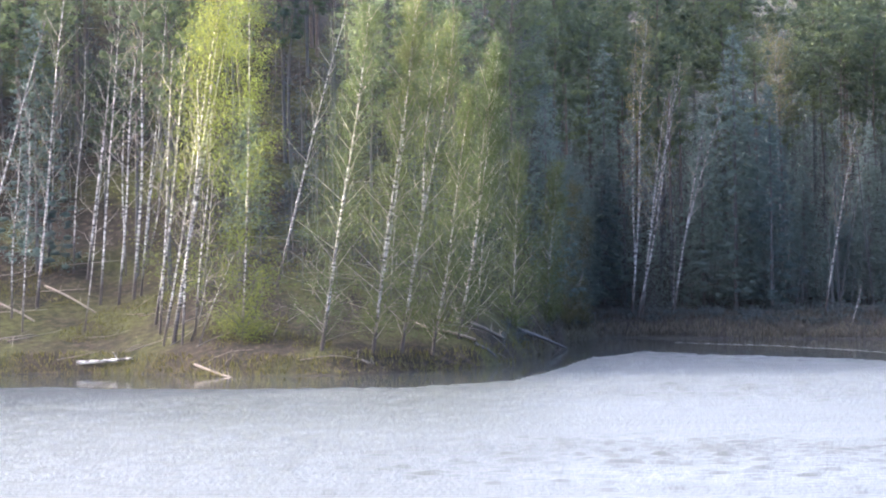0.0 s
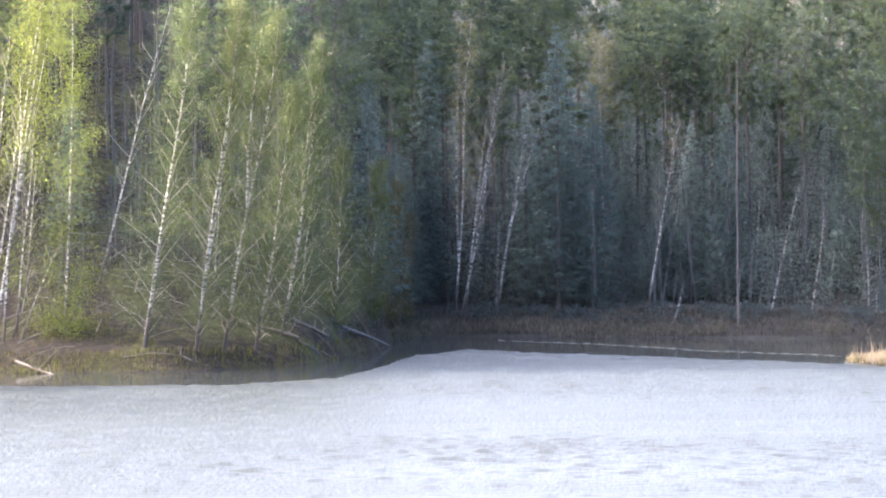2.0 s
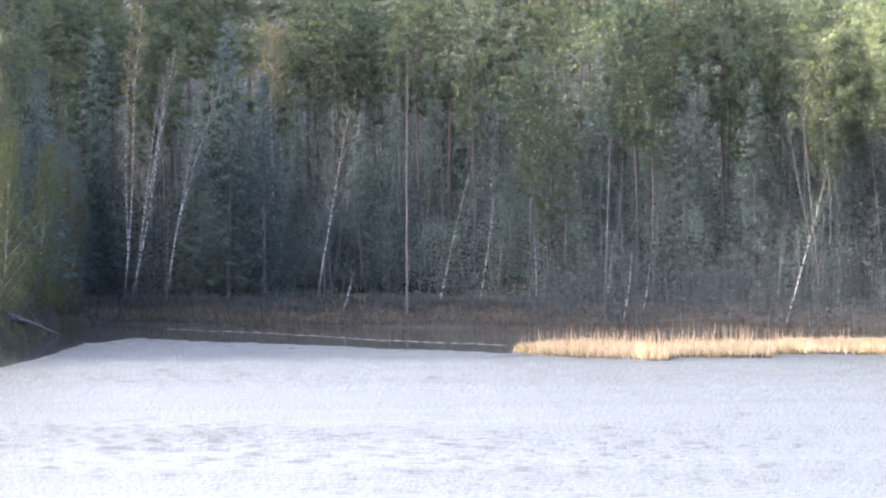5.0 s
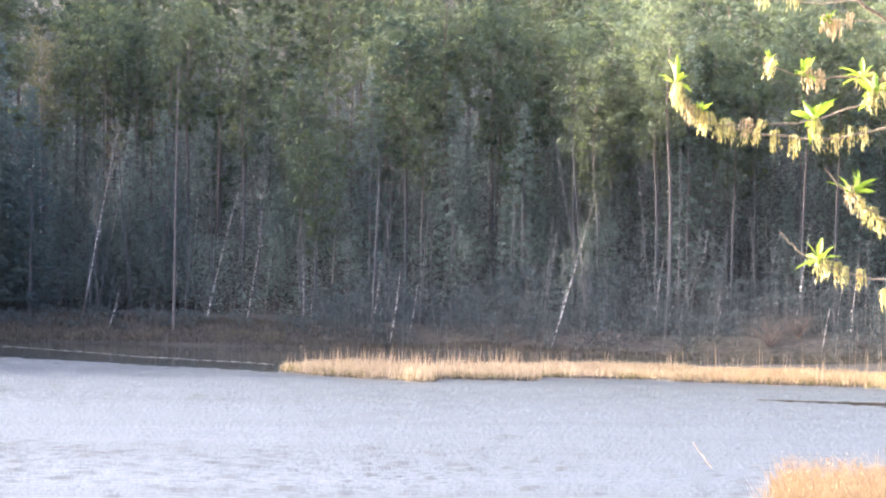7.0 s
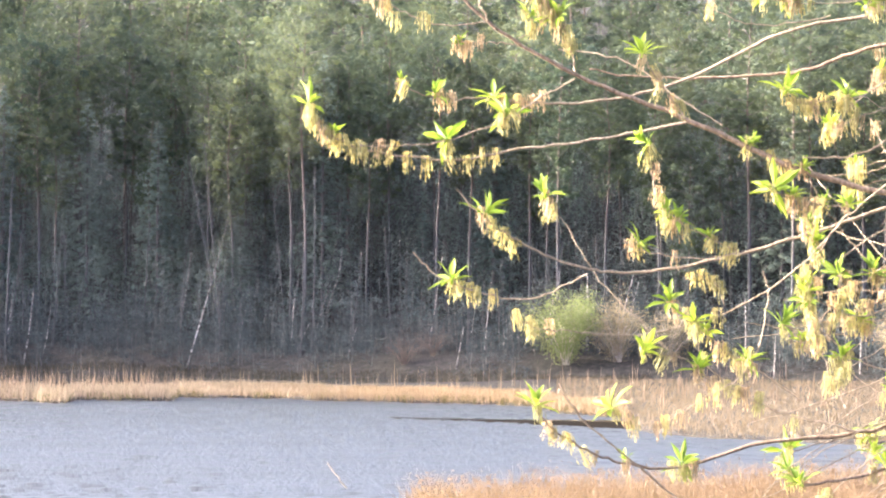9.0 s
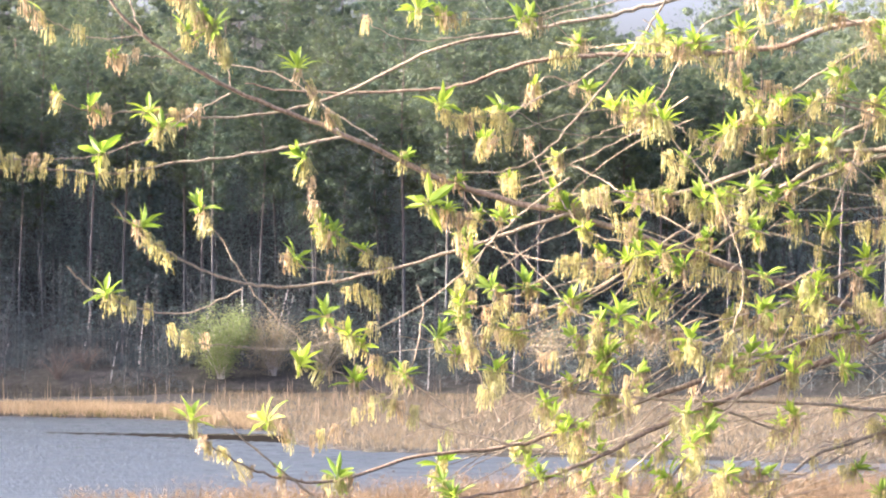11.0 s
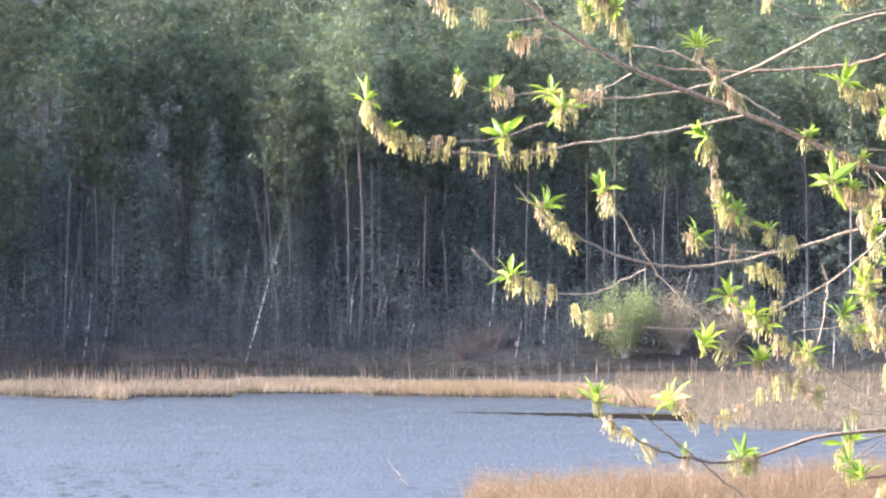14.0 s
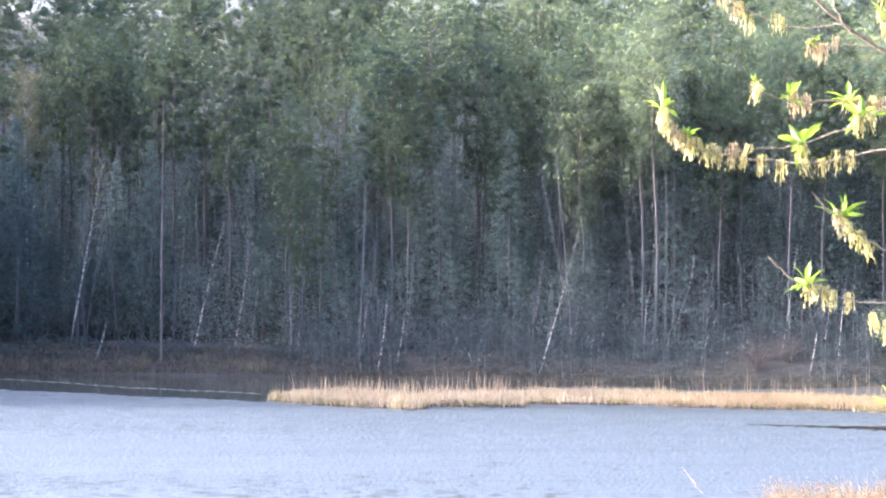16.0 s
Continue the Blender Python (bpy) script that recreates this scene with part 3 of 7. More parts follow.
def birch(az, dip, az_top, rise, radius=0.14, leaf=None, count=0, start=0.45, twigs=26, reach=2.2, label="", group="birches on the lake bank", fork=0, droop=0.0, leaf_size=0.085, bow=0.0, bark=BIRCH):
    """A leaning birch: white trunk, slim ascending branches with side twigs and, where in leaf, a haze of small leaves."""
    d, base = spot(az, dip)
    rng = np.random.default_rng(int(abs(az * 911 + rise * 77 + dip * 13)) + 5)
    top = np.array(polar(az_top, d + rng.uniform(-0.8, 0.8), EYE_Z + d * math.tan(radians(rise)))) - np.array(base)
    at = thing("birch_tree", base, label or "slender leaning birch with white bark", "birch tree", group)
    height = float(np.linalg.norm(top))
    side = np.array([math.cos(radians(az)), -math.sin(radians(az)), 0])
    p1 = top * 0.35 + side * (bow + rng.normal(0, 0.10)) + np.array([0, rng.normal(0, 0.15), 0])
    p2 = top * 0.7 + side * (bow * 0.8 + rng.normal(0, 0.12)) + np.array([0, rng.normal(0, 0.15), 0])
    path = curve_through([-0.04 * top, top * 0.05, p1, p2, top], 5)
    trunk = part("trunk", [tube(path, radius * 0.86, 0.016, 8, 0.9)], bark, at, smooth=True)
    sub, cent = [], []

    def grow(path, f0, n, reach, up):
        m = len(path) - 1
        for i in range(n):
            f = f0 + (0.985 - f0) * (i + rng.uniform()) / n
            k = int(min(f * m, m - 1))
            o = path[k] + (path[k + 1] - path[k]) * (f * m - k)
            a = i * 2.4 + rng.uniform(-0.6, 0.6)
            ln = reach * ((1.2 - f) / (1.2 - f0)) ** 0.7 * rng.uniform(0.6, 1.15) * min(1.0, 0.42 + 1.3 * f) + 0.25
            e = up + 0.5 * (f - f0) + rng.uniform(-0.2, 0.2)
            w = np.array([math.cos(a) * math.cos(e), math.sin(a) * math.cos(e), math.sin(e)])
            mid = o + w * ln * 0.5
            tip = o + w * ln + np.array([0, 0, (0.10 - droop) * ln])
            br = curve_through([o, mid, tip], 3)
            sub.append(tube(br, 0.014 + 0.012 * ln / 2, 0.006, 3))
            ends = [tip]
            for j in range(4):
                g = rng.uniform(0.3, 0.95)
                s = o + (tip - o) * g
                q = s + (w * 0.6 + rng.normal(0, 0.55, 3) + np.array([0, 0, 0.1 - droop])) * ln * 0.42
                sub.append(tube([s, q], 0.008, 0.004, 3))
                ends.append(q)
            cent.append((br, ends, ln))
    up = 0.75 if droop < 0.2 else 0.35
    grow(path, start, twigs, reach, up)
    for i in range(fork):
        f = rng.uniform(0.38, 0.6)
        o = path[int(f * (len(path) - 1))]
        t2 = top * rng.uniform(0.86, 0.97) + side * rng.uniform(-1, 1) * 0.09 * height
        fp = curve_through([o, o + (t2 - o) * 0.45 + side * rng.uniform(-0.3, 0.3), t2], 5)
        part("fork", [tube(fp, radius * 0.6, 0.012, 6)], BIRCH, at, smooth=True)
        grow(fp, 0.3, 12, reach * 0.7, up)
    tagged(part("twig_mass", sub, BIRCH_TWIG if bark is BIRCH and leaf is not LEAF_YELLOW else HAZED_BARK, at), kind="stuff")
    if leaf and count:
        per = max(3, int(1.8 * count) // len(cent))
        pts = []
        for br, ends, ln in cent:
            e = np.array(ends)
            src = e[rng.integers(0, len(e), per)] * rng.uniform(0.4, 1.0, (per, 1))
            o = br[0]
            src = o + (e[rng.integers(0, len(e), per)] - o) * rng.uniform(0.35, 1.05, (per, 1))
            pts.append(src + rng.normal(0, 0.16 + 0.07 * ln, (per, 3)) + np.array([0, 0, -0.08 - 0.3 * droop]))
        part("crown", [leaves(np.concatenate(pts), leaf_size, rng, 0.75, -0.3)], leaf, at)
    return at


def bare_pole(az, dip, az_top, rise, radius, mat, label):
    """A dead or far trunk with a few stubs."""
    d, base = spot(az, dip)
    rng = np.random.default_rng(int(abs(az * 517 + rise * 91)))
    top = np.array(polar(az_top, d, EYE_Z + d * math.tan(radians(rise)))) - np.array(base)
    at = thing("slim_tree", base, label, "tree", "slim trunks at the forest edge")
    path = curve_through([-0.1 * top, top * 0.4 + rng.normal(0, 0.06, 3), top], 5)
    part("trunk", [tube(path, radius, radius * 0.35, 6)], mat, at, smooth=True)
    stubs = []
    for i in range(9):
        f = rng.uniform(0.35, 0.98)
        o = path[int(f * (len(path) - 1))]
        stubs.append(tube([o, o + rng.normal(0, 0.45, 3) + np.array([0, 0, 0.35])], 0.012, 0.004, 3))
    tagged(part("twig_mass", stubs, DARK_TWIG, at), kind="stuff")
    return at


# birches on the wooded point
birch(-13.22, -1.12, -12.63, 4.46, radius=0.17, twigs=24, reach=3.38, start=0.42, leaf=LEAF_OLIVE, count=1209)
birch(-14.41, -1.24, -13.00, 3.70, radius=0.15, twigs=24, reach=2.6, start=0.30)
birch(-13.47, -1.54, -13.29, 2.18, radius=0.09, twigs=10, start=0.50)
birch(-12.36, -0.66, -11.87, 3.50, radius=0.15, twigs=18, start=0.50)
birch(-12.15, -1.09, -11.70, 4.64, radius=0.13, twigs=18, start=0.50)
birch(-11.84, -1.10, -11.44, 3.49, radius=0.13, twigs=18, start=0.50)
birch(-11.58, -1.00, -11.25, 4.83, radius=0.17, twigs=30, reach=2.4, start=0.50, leaf=CATKIN_HAZE, count=900)
birch(-11.37, -0.38, -11.07, 2.63, radius=0.11, twigs=14, start=0.45)
birch(-11.22, -1.44, -10.61, 3.39, radius=0.15, twigs=18, start=0.50)
birch(-11.34, -0.43, -10.84, 2.05, radius=0.1, twigs=14, start=0.45)
birch(-10.92, -1.76, -9.99, 4.34, radius=0.21, twigs=46, reach=4.83, start=0.30, leaf=LEAF_YELLOW, count=10800, label="old birch covered in bright yellow-green young leaves", fork=2, leaf_size=0.092)
birch(-9.75, -1.71, -9.55, 4.62, radius=0.1, twigs=46, reach=5.06, start=0.06, leaf=LEAF_YELLOW, count=12240, label="young birch in full bright yellow-green leaf", leaf_size=0.092, droop=0.1)
birch(-11.09, -1.80, -10.45, 2.14, radius=0.13, twigs=14, start=0.50)
birch(-10.63, -1.74, -10.28, -0.45, radius=0.08, twigs=6, start=0.50, reach=1)
birch(-10.50, -1.81, -9.87, -0.25, radius=0.09, twigs=6, start=0.60, reach=1)
birch(-10.41, -0.93, -10.18, 1.28, radius=0.09, twigs=10, start=0.50)
birch(-9.16, -0.85, -7.91, 3.83, radius=0.14, twigs=20, start=0.45, leaf=LEAF_OLIVE, count=1209)
birch(-8.49, -1.06, -8.42, -0.19, radius=0.1, twigs=6, start=0.50, reach=1)
birch(-8.41, -1.94, -7.50, 3.97, radius=0.19, twigs=58, reach=3.38, start=0.22, leaf=LEAF_OLIVE, count=13811, droop=0.12, label="leaning birch with many fine branches and yellowish young leaves")
birch(-7.54, -1.98, -6.68, 4.10, radius=0.16, twigs=52, reach=3.38, start=0.22, leaf=LEAF_OLIVE, count=15784, droop=0.1, fork=1)
birch(-7.06, -1.99, -6.06, 3.66, radius=0.16, twigs=48, reach=3.25, start=0.22, leaf=LEAF_OLIVE, count=14797, droop=0.1, fork=1)
birch(-6.53, -2.03, -5.79, 2.46, radius=0.14, twigs=44, reach=2.86, start=0.22, leaf=LEAF_OLIVE, count=11838)
birch(-6.08, -1.77, -5.30, 3.17, radius=0.15, twigs=50, reach=3.25, start=0.22, leaf=LEAF_OLIVE, count=15784, fork=1)
birch(-5.76, -1.53, -5.36, 2.17, radius=0.09, twigs=42, reach=2.60, start=0.22, leaf=LEAF_OLIVE, count=9865)
birch(-5.18, -1.54, -4.99, 1.39, radius=0.08, twigs=34, reach=3.12, start=0.1, leaf=LEAF_OLIVE, count=11692, label="low olive-leaved birch leaning over the water", droop=0.1)
birch(-4.60, -1.45, -4.37, 1.09, radius=0.07, twigs=30, reach=2.60, start=0.08, leaf=LEAF_OLIVE, count=9500, label="low olive-leaved birch leaning over the water", droop=0.1)
birch(-4.26, -1.52, -4.11, 0.80, radius=0.06, twigs=28, reach=1.9, start=0.08, leaf=LEAF_DULL, count=6500, label="low brownish birch sapling at the water")
birch(-3.98, -1.53, -3.85, 0.22, radius=0.05, twigs=24, reach=1.5, start=0.08, leaf=LEAF_DULL, count=3600, label="low brownish birch sapling at the water")
birch(-13.65, -1.30, -13.43, 1.99, radius=0.1, twigs=12, reach=1.7, start=0.50)
birch(-13.02, -0.45, -12.75, 2.93, radius=0.09, twigs=12, reach=1.7, start=0.50)
birch(-12.60, -0.56, -12.33, 3.31, radius=0.1, twigs=12, reach=1.7, start=0.50)
birch(-11.72, -0.62, -11.61, 3.78, radius=0.1, twigs=12, reach=1.7, start=0.50)
birch(-11.46, -0.96, -10.93, 4.44, radius=0.1, twigs=12, reach=1.7, start=0.50)
birch(-11.15, -1.61, -10.87, 3.20, radius=0.11, twigs=12, reach=1.7, start=0.50)
birch(-10.78, -1.80, -10.45, 2.72, radius=0.12, twigs=12, reach=1.7, start=0.50)
birch(-10.56, -1.67, -10.22, 2.24, radius=0.09, twigs=12, reach=1.7, start=0.50)
birch(-12.42, -1.56, -12.04, 1.68, radius=0.07, twigs=12, reach=1.7, start=0.50)
birch(-7.24, -1.36, -7.11, 1.14, radius=0.08, twigs=12, reach=1.7, start=0.50)
# birches at the head of the bay
birch(-3.12, -1.42, -2.79, 3.65, radius=0.14, twigs=26, reach=2.4, start=0.45, fork=1, leaf=CATKIN_HAZE, count=1500, label="tall forked birch with pale bark and catkins", group="birches at the head of the bay")
birch(-3.02, -1.48, -2.23, 2.88, radius=0.14, twigs=24, reach=2.0, start=0.5, leaf=CATKIN_HAZE, count=500, group="birches at the head of the bay", fork=1)
birch(-2.96, -1.43, -2.38, 2.50, radius=0.12, twigs=20, reach=2.0, start=0.5, group="birches at the head of the bay")
birch(-2.44, -1.41, -1.47, 2.29, radius=0.14, twigs=14, reach=1.8, start=0.55, group="birches at the head of the bay", fork=1, bow=-0.4)
birch(-0.54, -1.08, -0.63, 3.32, radius=0.12, twigs=26, reach=1.8, start=0.7, leaf=CATKIN_HAZE, count=2200, group="birches at the head of the bay", label="birch crowned with tawny catkins among dark spruces")
birch(0.14, -1.43, 0.71, 1.82, radius=0.13, twigs=18, reach=1.8, start=0.55, group="birches at the head of the bay", leaf=CATKIN_HAZE, count=400)
birch(0.44, -1.19, 0.90, 1.82, radius=0.09, twigs=12, reach=1.6, start=0.55, group="birches at the head of the bay")
bare_pole(0.59, -1.59, 0.76, -0.95, 0.09, GREY_BIRCH, "broken white birch snag leaning at the shore")
bare_pole(-0.55, -1.32, -0.43, -0.22, 0.07, TWIG, "thin grey trunk at the forest edge")
bare_pole(0.32, 1.01, 0.39, 2.64, 0.09, GREY_BIRCH, "pale trunk standing between the pines")
# trunks along the forest edge
bare_pole(1.68, -1.66, 1.70, 2.86, 0.10, LIT_BARK, "straight bare pine trunk at the forest edge")
bare_pole(1.96, -0.76, 2.08, 0.80, 0.09, GREY_BIRCH, "slim pale birch trunk in front of the dark forest")
bare_pole(2.25, -0.39, 2.29, 1.62, 0.1, LIT_BARK, "straight bare pine trunk at the forest edge")
bare_pole(3.23, -1.27, 3.32, -0.37, 0.06, GREY_BIRCH, "slim pale birch trunk in front of the dark forest")
bare_pole(4.00, -1.51, 4.02, -0.98, 0.06, GREY_BIRCH, "slim pale birch trunk in front of the dark forest")
bare_pole(4.36, -0.87, 4.39, -0.00, 0.07, TWIG, "thin grey trunk at the forest edge")
bare_pole(5.05, -1.75, 5.15, 1.44, 0.12, HAZED_BARK, "straight grey bare pine trunk at the forest edge")
bare_pole(5.35, -1.80, 5.52, -0.53, 0.08, GREY_BIRCH, "slim pale birch trunk in front of the dark forest")
bare_pole(5.16, -1.42, 5.18, -1.13, 0.05, GREY_BIRCH, "slim pale birch trunk in front of the dark forest")
bare_pole(5.68, -1.65, 5.81, -0.81, 0.06, GREY_BIRCH, "slim pale birch trunk in front of the dark forest")
bare_pole(7.53, -1.00, 7.59, -0.56, 0.05, GREY_BIRCH, "slim pale birch trunk in front of the dark forest")
bare_pole(7.95, -1.35, 8.17, 0.11, 0.07, GREY_BIRCH, "slim pale birch trunk in front of the dark forest")
bare_pole(8.99, -1.44, 9.10, -0.85, 0.05, GREY_BIRCH, "slim pale birch trunk in front of the dark forest")
bare_pole(9.87, -1.15, 10.04, -0.07, 0.08, GREY_BIRCH, "slim pale birch trunk in front of the dark forest")
bare_pole(10.03, -1.53, 10.18, -1.08, 0.05, GREY_BIRCH, "slim pale birch trunk in front of the dark forest")
bare_pole(10.27, -1.44, 10.51, -0.46, 0.07, GREY_BIRCH, "slim pale birch trunk in front of the dark forest")
bare_pole(10.85, -1.62, 10.99, -1.12, 0.06, GREY_BIRCH, "slim pale birch trunk in front of the dark forest")
bare_pole(12.69, -1.84, 12.81, -1.11, 0.06, GREY_BIRCH, "slim pale birch trunk in front of the dark forest")
birch(2.23, -1.47, 2.79, 0.90, radius=0.11, twigs=9, reach=1.4, start=0.5, group="birches at the head of the bay", bark=GREY_BIRCH)
birch(2.92, -1.47, 3.15, 0.43, radius=0.08, twigs=8, reach=1.0, start=0.6, group="birches at the head of the bay", bark=GREY_BIRCH)
birch(8.11, -1.85, 8.82, 0.79, radius=0.11, twigs=14, reach=1.0, start=0.5, leaf=LEAF_OLIVE, count=360, group="birches at the head of the bay", label="leaning birch with a thin haze of green leaves", bark=GREY_BIRCH)
birch(10.32, -1.43, 10.73, 0.22, radius=0.07, twigs=10, reach=1.2, start=0.5, group="birches at the head of the bay", bark=GREY_BIRCH)
bare_pole(14.91, -1.48, 14.91, -0.18, 0.13, GREY_BIRCH, "slim pale birch trunk in front of the dark forest")
bare_pole(15.39, -1.47, 15.70, -0.17, 0.1, GREY_BIRCH, "slim pale birch trunk in front of the dark forest")
bare_pole(15.58, -1.47, 15.78, -0.32, 0.08, GREY_BIRCH, "slim pale birch trunk in front of the dark forest")
bare_pole(17.58, -1.84, 17.59, -0.59, 0.08, GREY_BIRCH, "slim pale birch trunk in front of the dark forest")
bare_pole(18.08, -1.94, 18.10, -1.17, 0.07, GREY_BIRCH, "slim pale birch trunk in front of the dark forest")
bare_pole(19.53, -1.83, 19.55, -1.06, 0.08, GREY_BIRCH, "slim pale birch trunk in front of the dark forest")

# slim trunks of the forest edge behind the far shore
edge_rng = np.random.default_rng(91)
for i in range(64):
    a = edge_rng.uniform(-3.6, 16.8)
    a += 0.25 * math.sin(a * 9)
    back = edge_rng.uniform(9.5, 16) if a < 3.5 else edge_rng.uniform(4, 15)
    dd = float(np.interp(a, SHORE_AZ, SHORE_D)) + back
    tall = edge_rng.uniform(3, 9) if i % 8 else edge_rng.uniform(10, 15)
    foot = math.degrees(math.atan2(float(land(a, dd)) - EYE_Z, dd))
    head = math.degrees(math.atan2(float(land(a, dd)) + tall - EYE_Z, dd))
    bare_pole(a, foot, a + edge_rng.normal(0.05, 0.02 * tall), head, edge_rng.uniform(0.035, 0.06) + 0.002 * tall, GREY_BIRCH if i % 6 == 1 and tall < 8 else HAZED_BARK, "slim grey trunk standing among the forest edge")

# ---- the pine forest ----
rng = np.random.default_rng(21)
SORTS = [(21, 2.4, 0.50, 34), (23, 2.7, 0.54, 36), (19, 2.5, 0.46, 34), (25, 2.8, 0.56, 36), (22, 2.3, 0.42, 38), (17, 2.3, 0.34, 36)]
PINES = [pine(np.random.default_rng(40 + i), h, s, c, f) for i, (h, s, c, f) in enumerate(SORTS)]
FAR_PINES = [pine(np.random.default_rng(50 + i), h, s, c, f, False) for i, (h, s, c, f) in enumerate(SORTS)]
SPRUCES = [spruce(np.random.default_rng(60 + i), h, s) for i, (h, s) in enumerate([(19, 3.0), (15, 2.6), (22, 3.4)])]


def plant(kinds, az, d, scale=1.0, used=set()):
    i = int(rng.integers(0, len(kinds)))
    src = kinds[i]
    g = float(land(az, d))
    m = Matrix.Translation(Vector(polar(az, d, g))) @ Matrix.Rotation(float(rng.uniform(0, 6.28)), 4, 'Z') @ Matrix.Diagonal((scale, scale, scale, 1))
    if src.name not in used:
        used.add(src.name)
        src.matrix_basis = m
        return src
    return copy_thing(src, m)


def forest(az0, az1, d0, d1, gap_az, gap_d, scale, limit):
    """Pines on a loose grid of bearings and distances."""
    n = 0
    d = d0
    while d < d1 and n < limit:
        az = az0 + rng.uniform(0, gap_az)
        while az < az1 and n < limit:
            a, r = az + rng.normal(0, gap_az * 0.25), d + rng.normal(0, gap_d * 0.3)
            k = r - float(np.interp(a, SHORE_AZ, SHORE_D))
            if k > (17.0 if -3.9 < a < 3.4 else 13 if a < 17 else 6.0):
                plant(PINES if r < 286 else FAR_PINES, a, r, scale * rng.uniform(0.82, 1.12))
                n += 1
            az += gap_az * rng.uniform(0.8, 1.2)
        d += gap_d
    return n


forest(-3.6, 27.5, 241, 264, 0.85, 6, 0.97, 120)
forest(-4.5, 28.0, 265, 300, 0.95, 8, 1.0, 160)
forest(-6.0, 29.0, 302, 330, 1.8, 12, 1.0, 60)
forest(-16.5, -4.6, 220, 264, 1.25, 10, 0.92, 46)
for a, r, s in ((-4.15, 262, 0.8), (-3.6, 268, 1.0), (-1.35, 262, 1.0), (-0.75, 260, 0.92), (-0.2, 266, 0.9), (0.4, 262, 0.6), (3.4, 259, 0.7), (5.0, 256, 0.85), (6.4, 254, 0.8),
                (7.6, 252, 0.9), (9.0, 250, 0.75), (10.4, 250, 0.9), (12.1, 248, 0.7), (13.3, 249, 0.85), (16.5, 246, 0.8), (18.2, 246, 0.9), (20.4, 246, 0.8), (22.7, 248, 0.7),
                (-13.2, 224, 0.8), (-9.6, 222, 0.75), (-4.55, 246, 0.75), (-4.2, 258, 0.9), (-3.85, 265, 0.8), (-3.55, 269, 0.95), (-1.9, 266, 0.9), (-1.1, 264, 0.85), (0.9, 262, 0.8), (1.5, 261, 0.7)):
    plant(SPRUCES, a, max(r, float(np.interp(a, SHORE_AZ, SHORE_D)) + (10 if a < 3 else 8)), s)


# the woods further up the hill stand as one mass
def far_woods():
    def crown(r, h):
        """One crown of the mass: clumps in rough whorls round the upper trunk."""
        n = 18
        u = r.uniform(0, 1, n)
        a = np.arange(n) * 2.4 + r.uniform(-0.5, 0.5, n)
        w = 2.5 * np.sin(math.pi * np.clip(0.2 + 0.8 * (1 - u), 0, 1)) * r.uniform(0.35, 1.0, n)
        c = np.stack([np.cos(a) * w, np.sin(a) * w, h * (0.64 + 0.35 * u)], 1)
        g = r.uniform(0.8, 1.25, n) * (1.05 - 0.4 * u)
        return puffs(c, np.stack([g, g, g * 0.68], 1), r, 14, 0.30, 0.52)
    chunks, stems = [], []
    r = np.random.default_rng(5)
    def rows(az0, az1, gap, depths, from_shore=False):
        return [(a, d + (float(np.interp(a, SHORE_AZ, SHORE_D)) if from_shore else 0.0)) for d in depths for a in np.arange(az0, az1, gap)]
    spots = rows(-6, 29, 0.95, (402, 416, 430, 446, 462, 476, 490)) + rows(-5.0, 29, 0.85, np.arange(272, 400, 12.0))
    # the wooded hill over the point; rows left of view are added to shade bay and bank
    spots += rows(-17, -4.2, 0.8, np.arange(250, 345, 11.0)) + rows(-19, -16.5, 1.2, (214, 226, 240)) + rows(-34, -19, 1.7, (18, 27), True) + rows(-29, -15, 1.3, np.arange(75, 145, 11.0), True)
    for a, d in spots:
        az, dd = a + r.normal(0, 0.5), d + r.normal(0, 6)
        if dd - float(np.interp(az, SHORE_AZ, SHORE_D)) < 12:
            continue
        base = polar(az, dd, float(land(az, dd)))
        chunks += [(v + base, f) for v, f in crown(r, r.uniform(18, 24))]
        g = polar(az, dd, float(land(az, dd)))
        if dd < 290:
            stems.append(tube([g - np.array([0, 0, 0.5]), g + np.array([0, 0, 17.0])], 0.18, 0.06, 5))
    tagged(new("far_trunks", mesh_of("far_trunks", stems, PINE_BARK)), "bare trunks of the pines up the hill", "woods", kind="stuff")
    return tagged(new("far_woods", mesh_of("far_woods", chunks, NEEDLE)), "green pine woods along the top of the hill, with unseen rows added for shade", "woods", kind="stuff")


far_woods()


# ---- reeds, sedge and grass ----
def reed_field(name, az0, az1, inside, n, height, width, mat, label, seed, category="reeds", bend=0.22):
    """Dry stems spread over a stretch of ground; inside(az, d) gives the density there."""
    r = np.random.default_rng(seed)
    az, d = r.uniform(az0, az1, n), r.uniform(inside[0], inside[1], n)
    keep = r.uniform(0, 1, n) < inside[2](az, d)
    az, d = az[keep], d[keep]
    pts = polar(az, d, np.maximum(land(az, d), -0.05) - 0.05)
    h = height * (0.75 + 0.35 * wobble(az, d, 3.0, 0.3) * 0.5 + 0.1)
    return tagged(new(name, mesh_of(name, blade_chunks(pts, h, width, r, bend=bend), mat)), label, category, kind="stuff")


def on_bed(az, d):
    f, b = np.interp(az, REED_AZ, REED_FRONT) + 0.5 * wobble(az, d, 2.2, 2.0), np.interp(az, REED_AZ, REED_BACK)
    return ((az > 3.48) & (d > f + 0.15) & (d < b - 0.2)).astype(float)


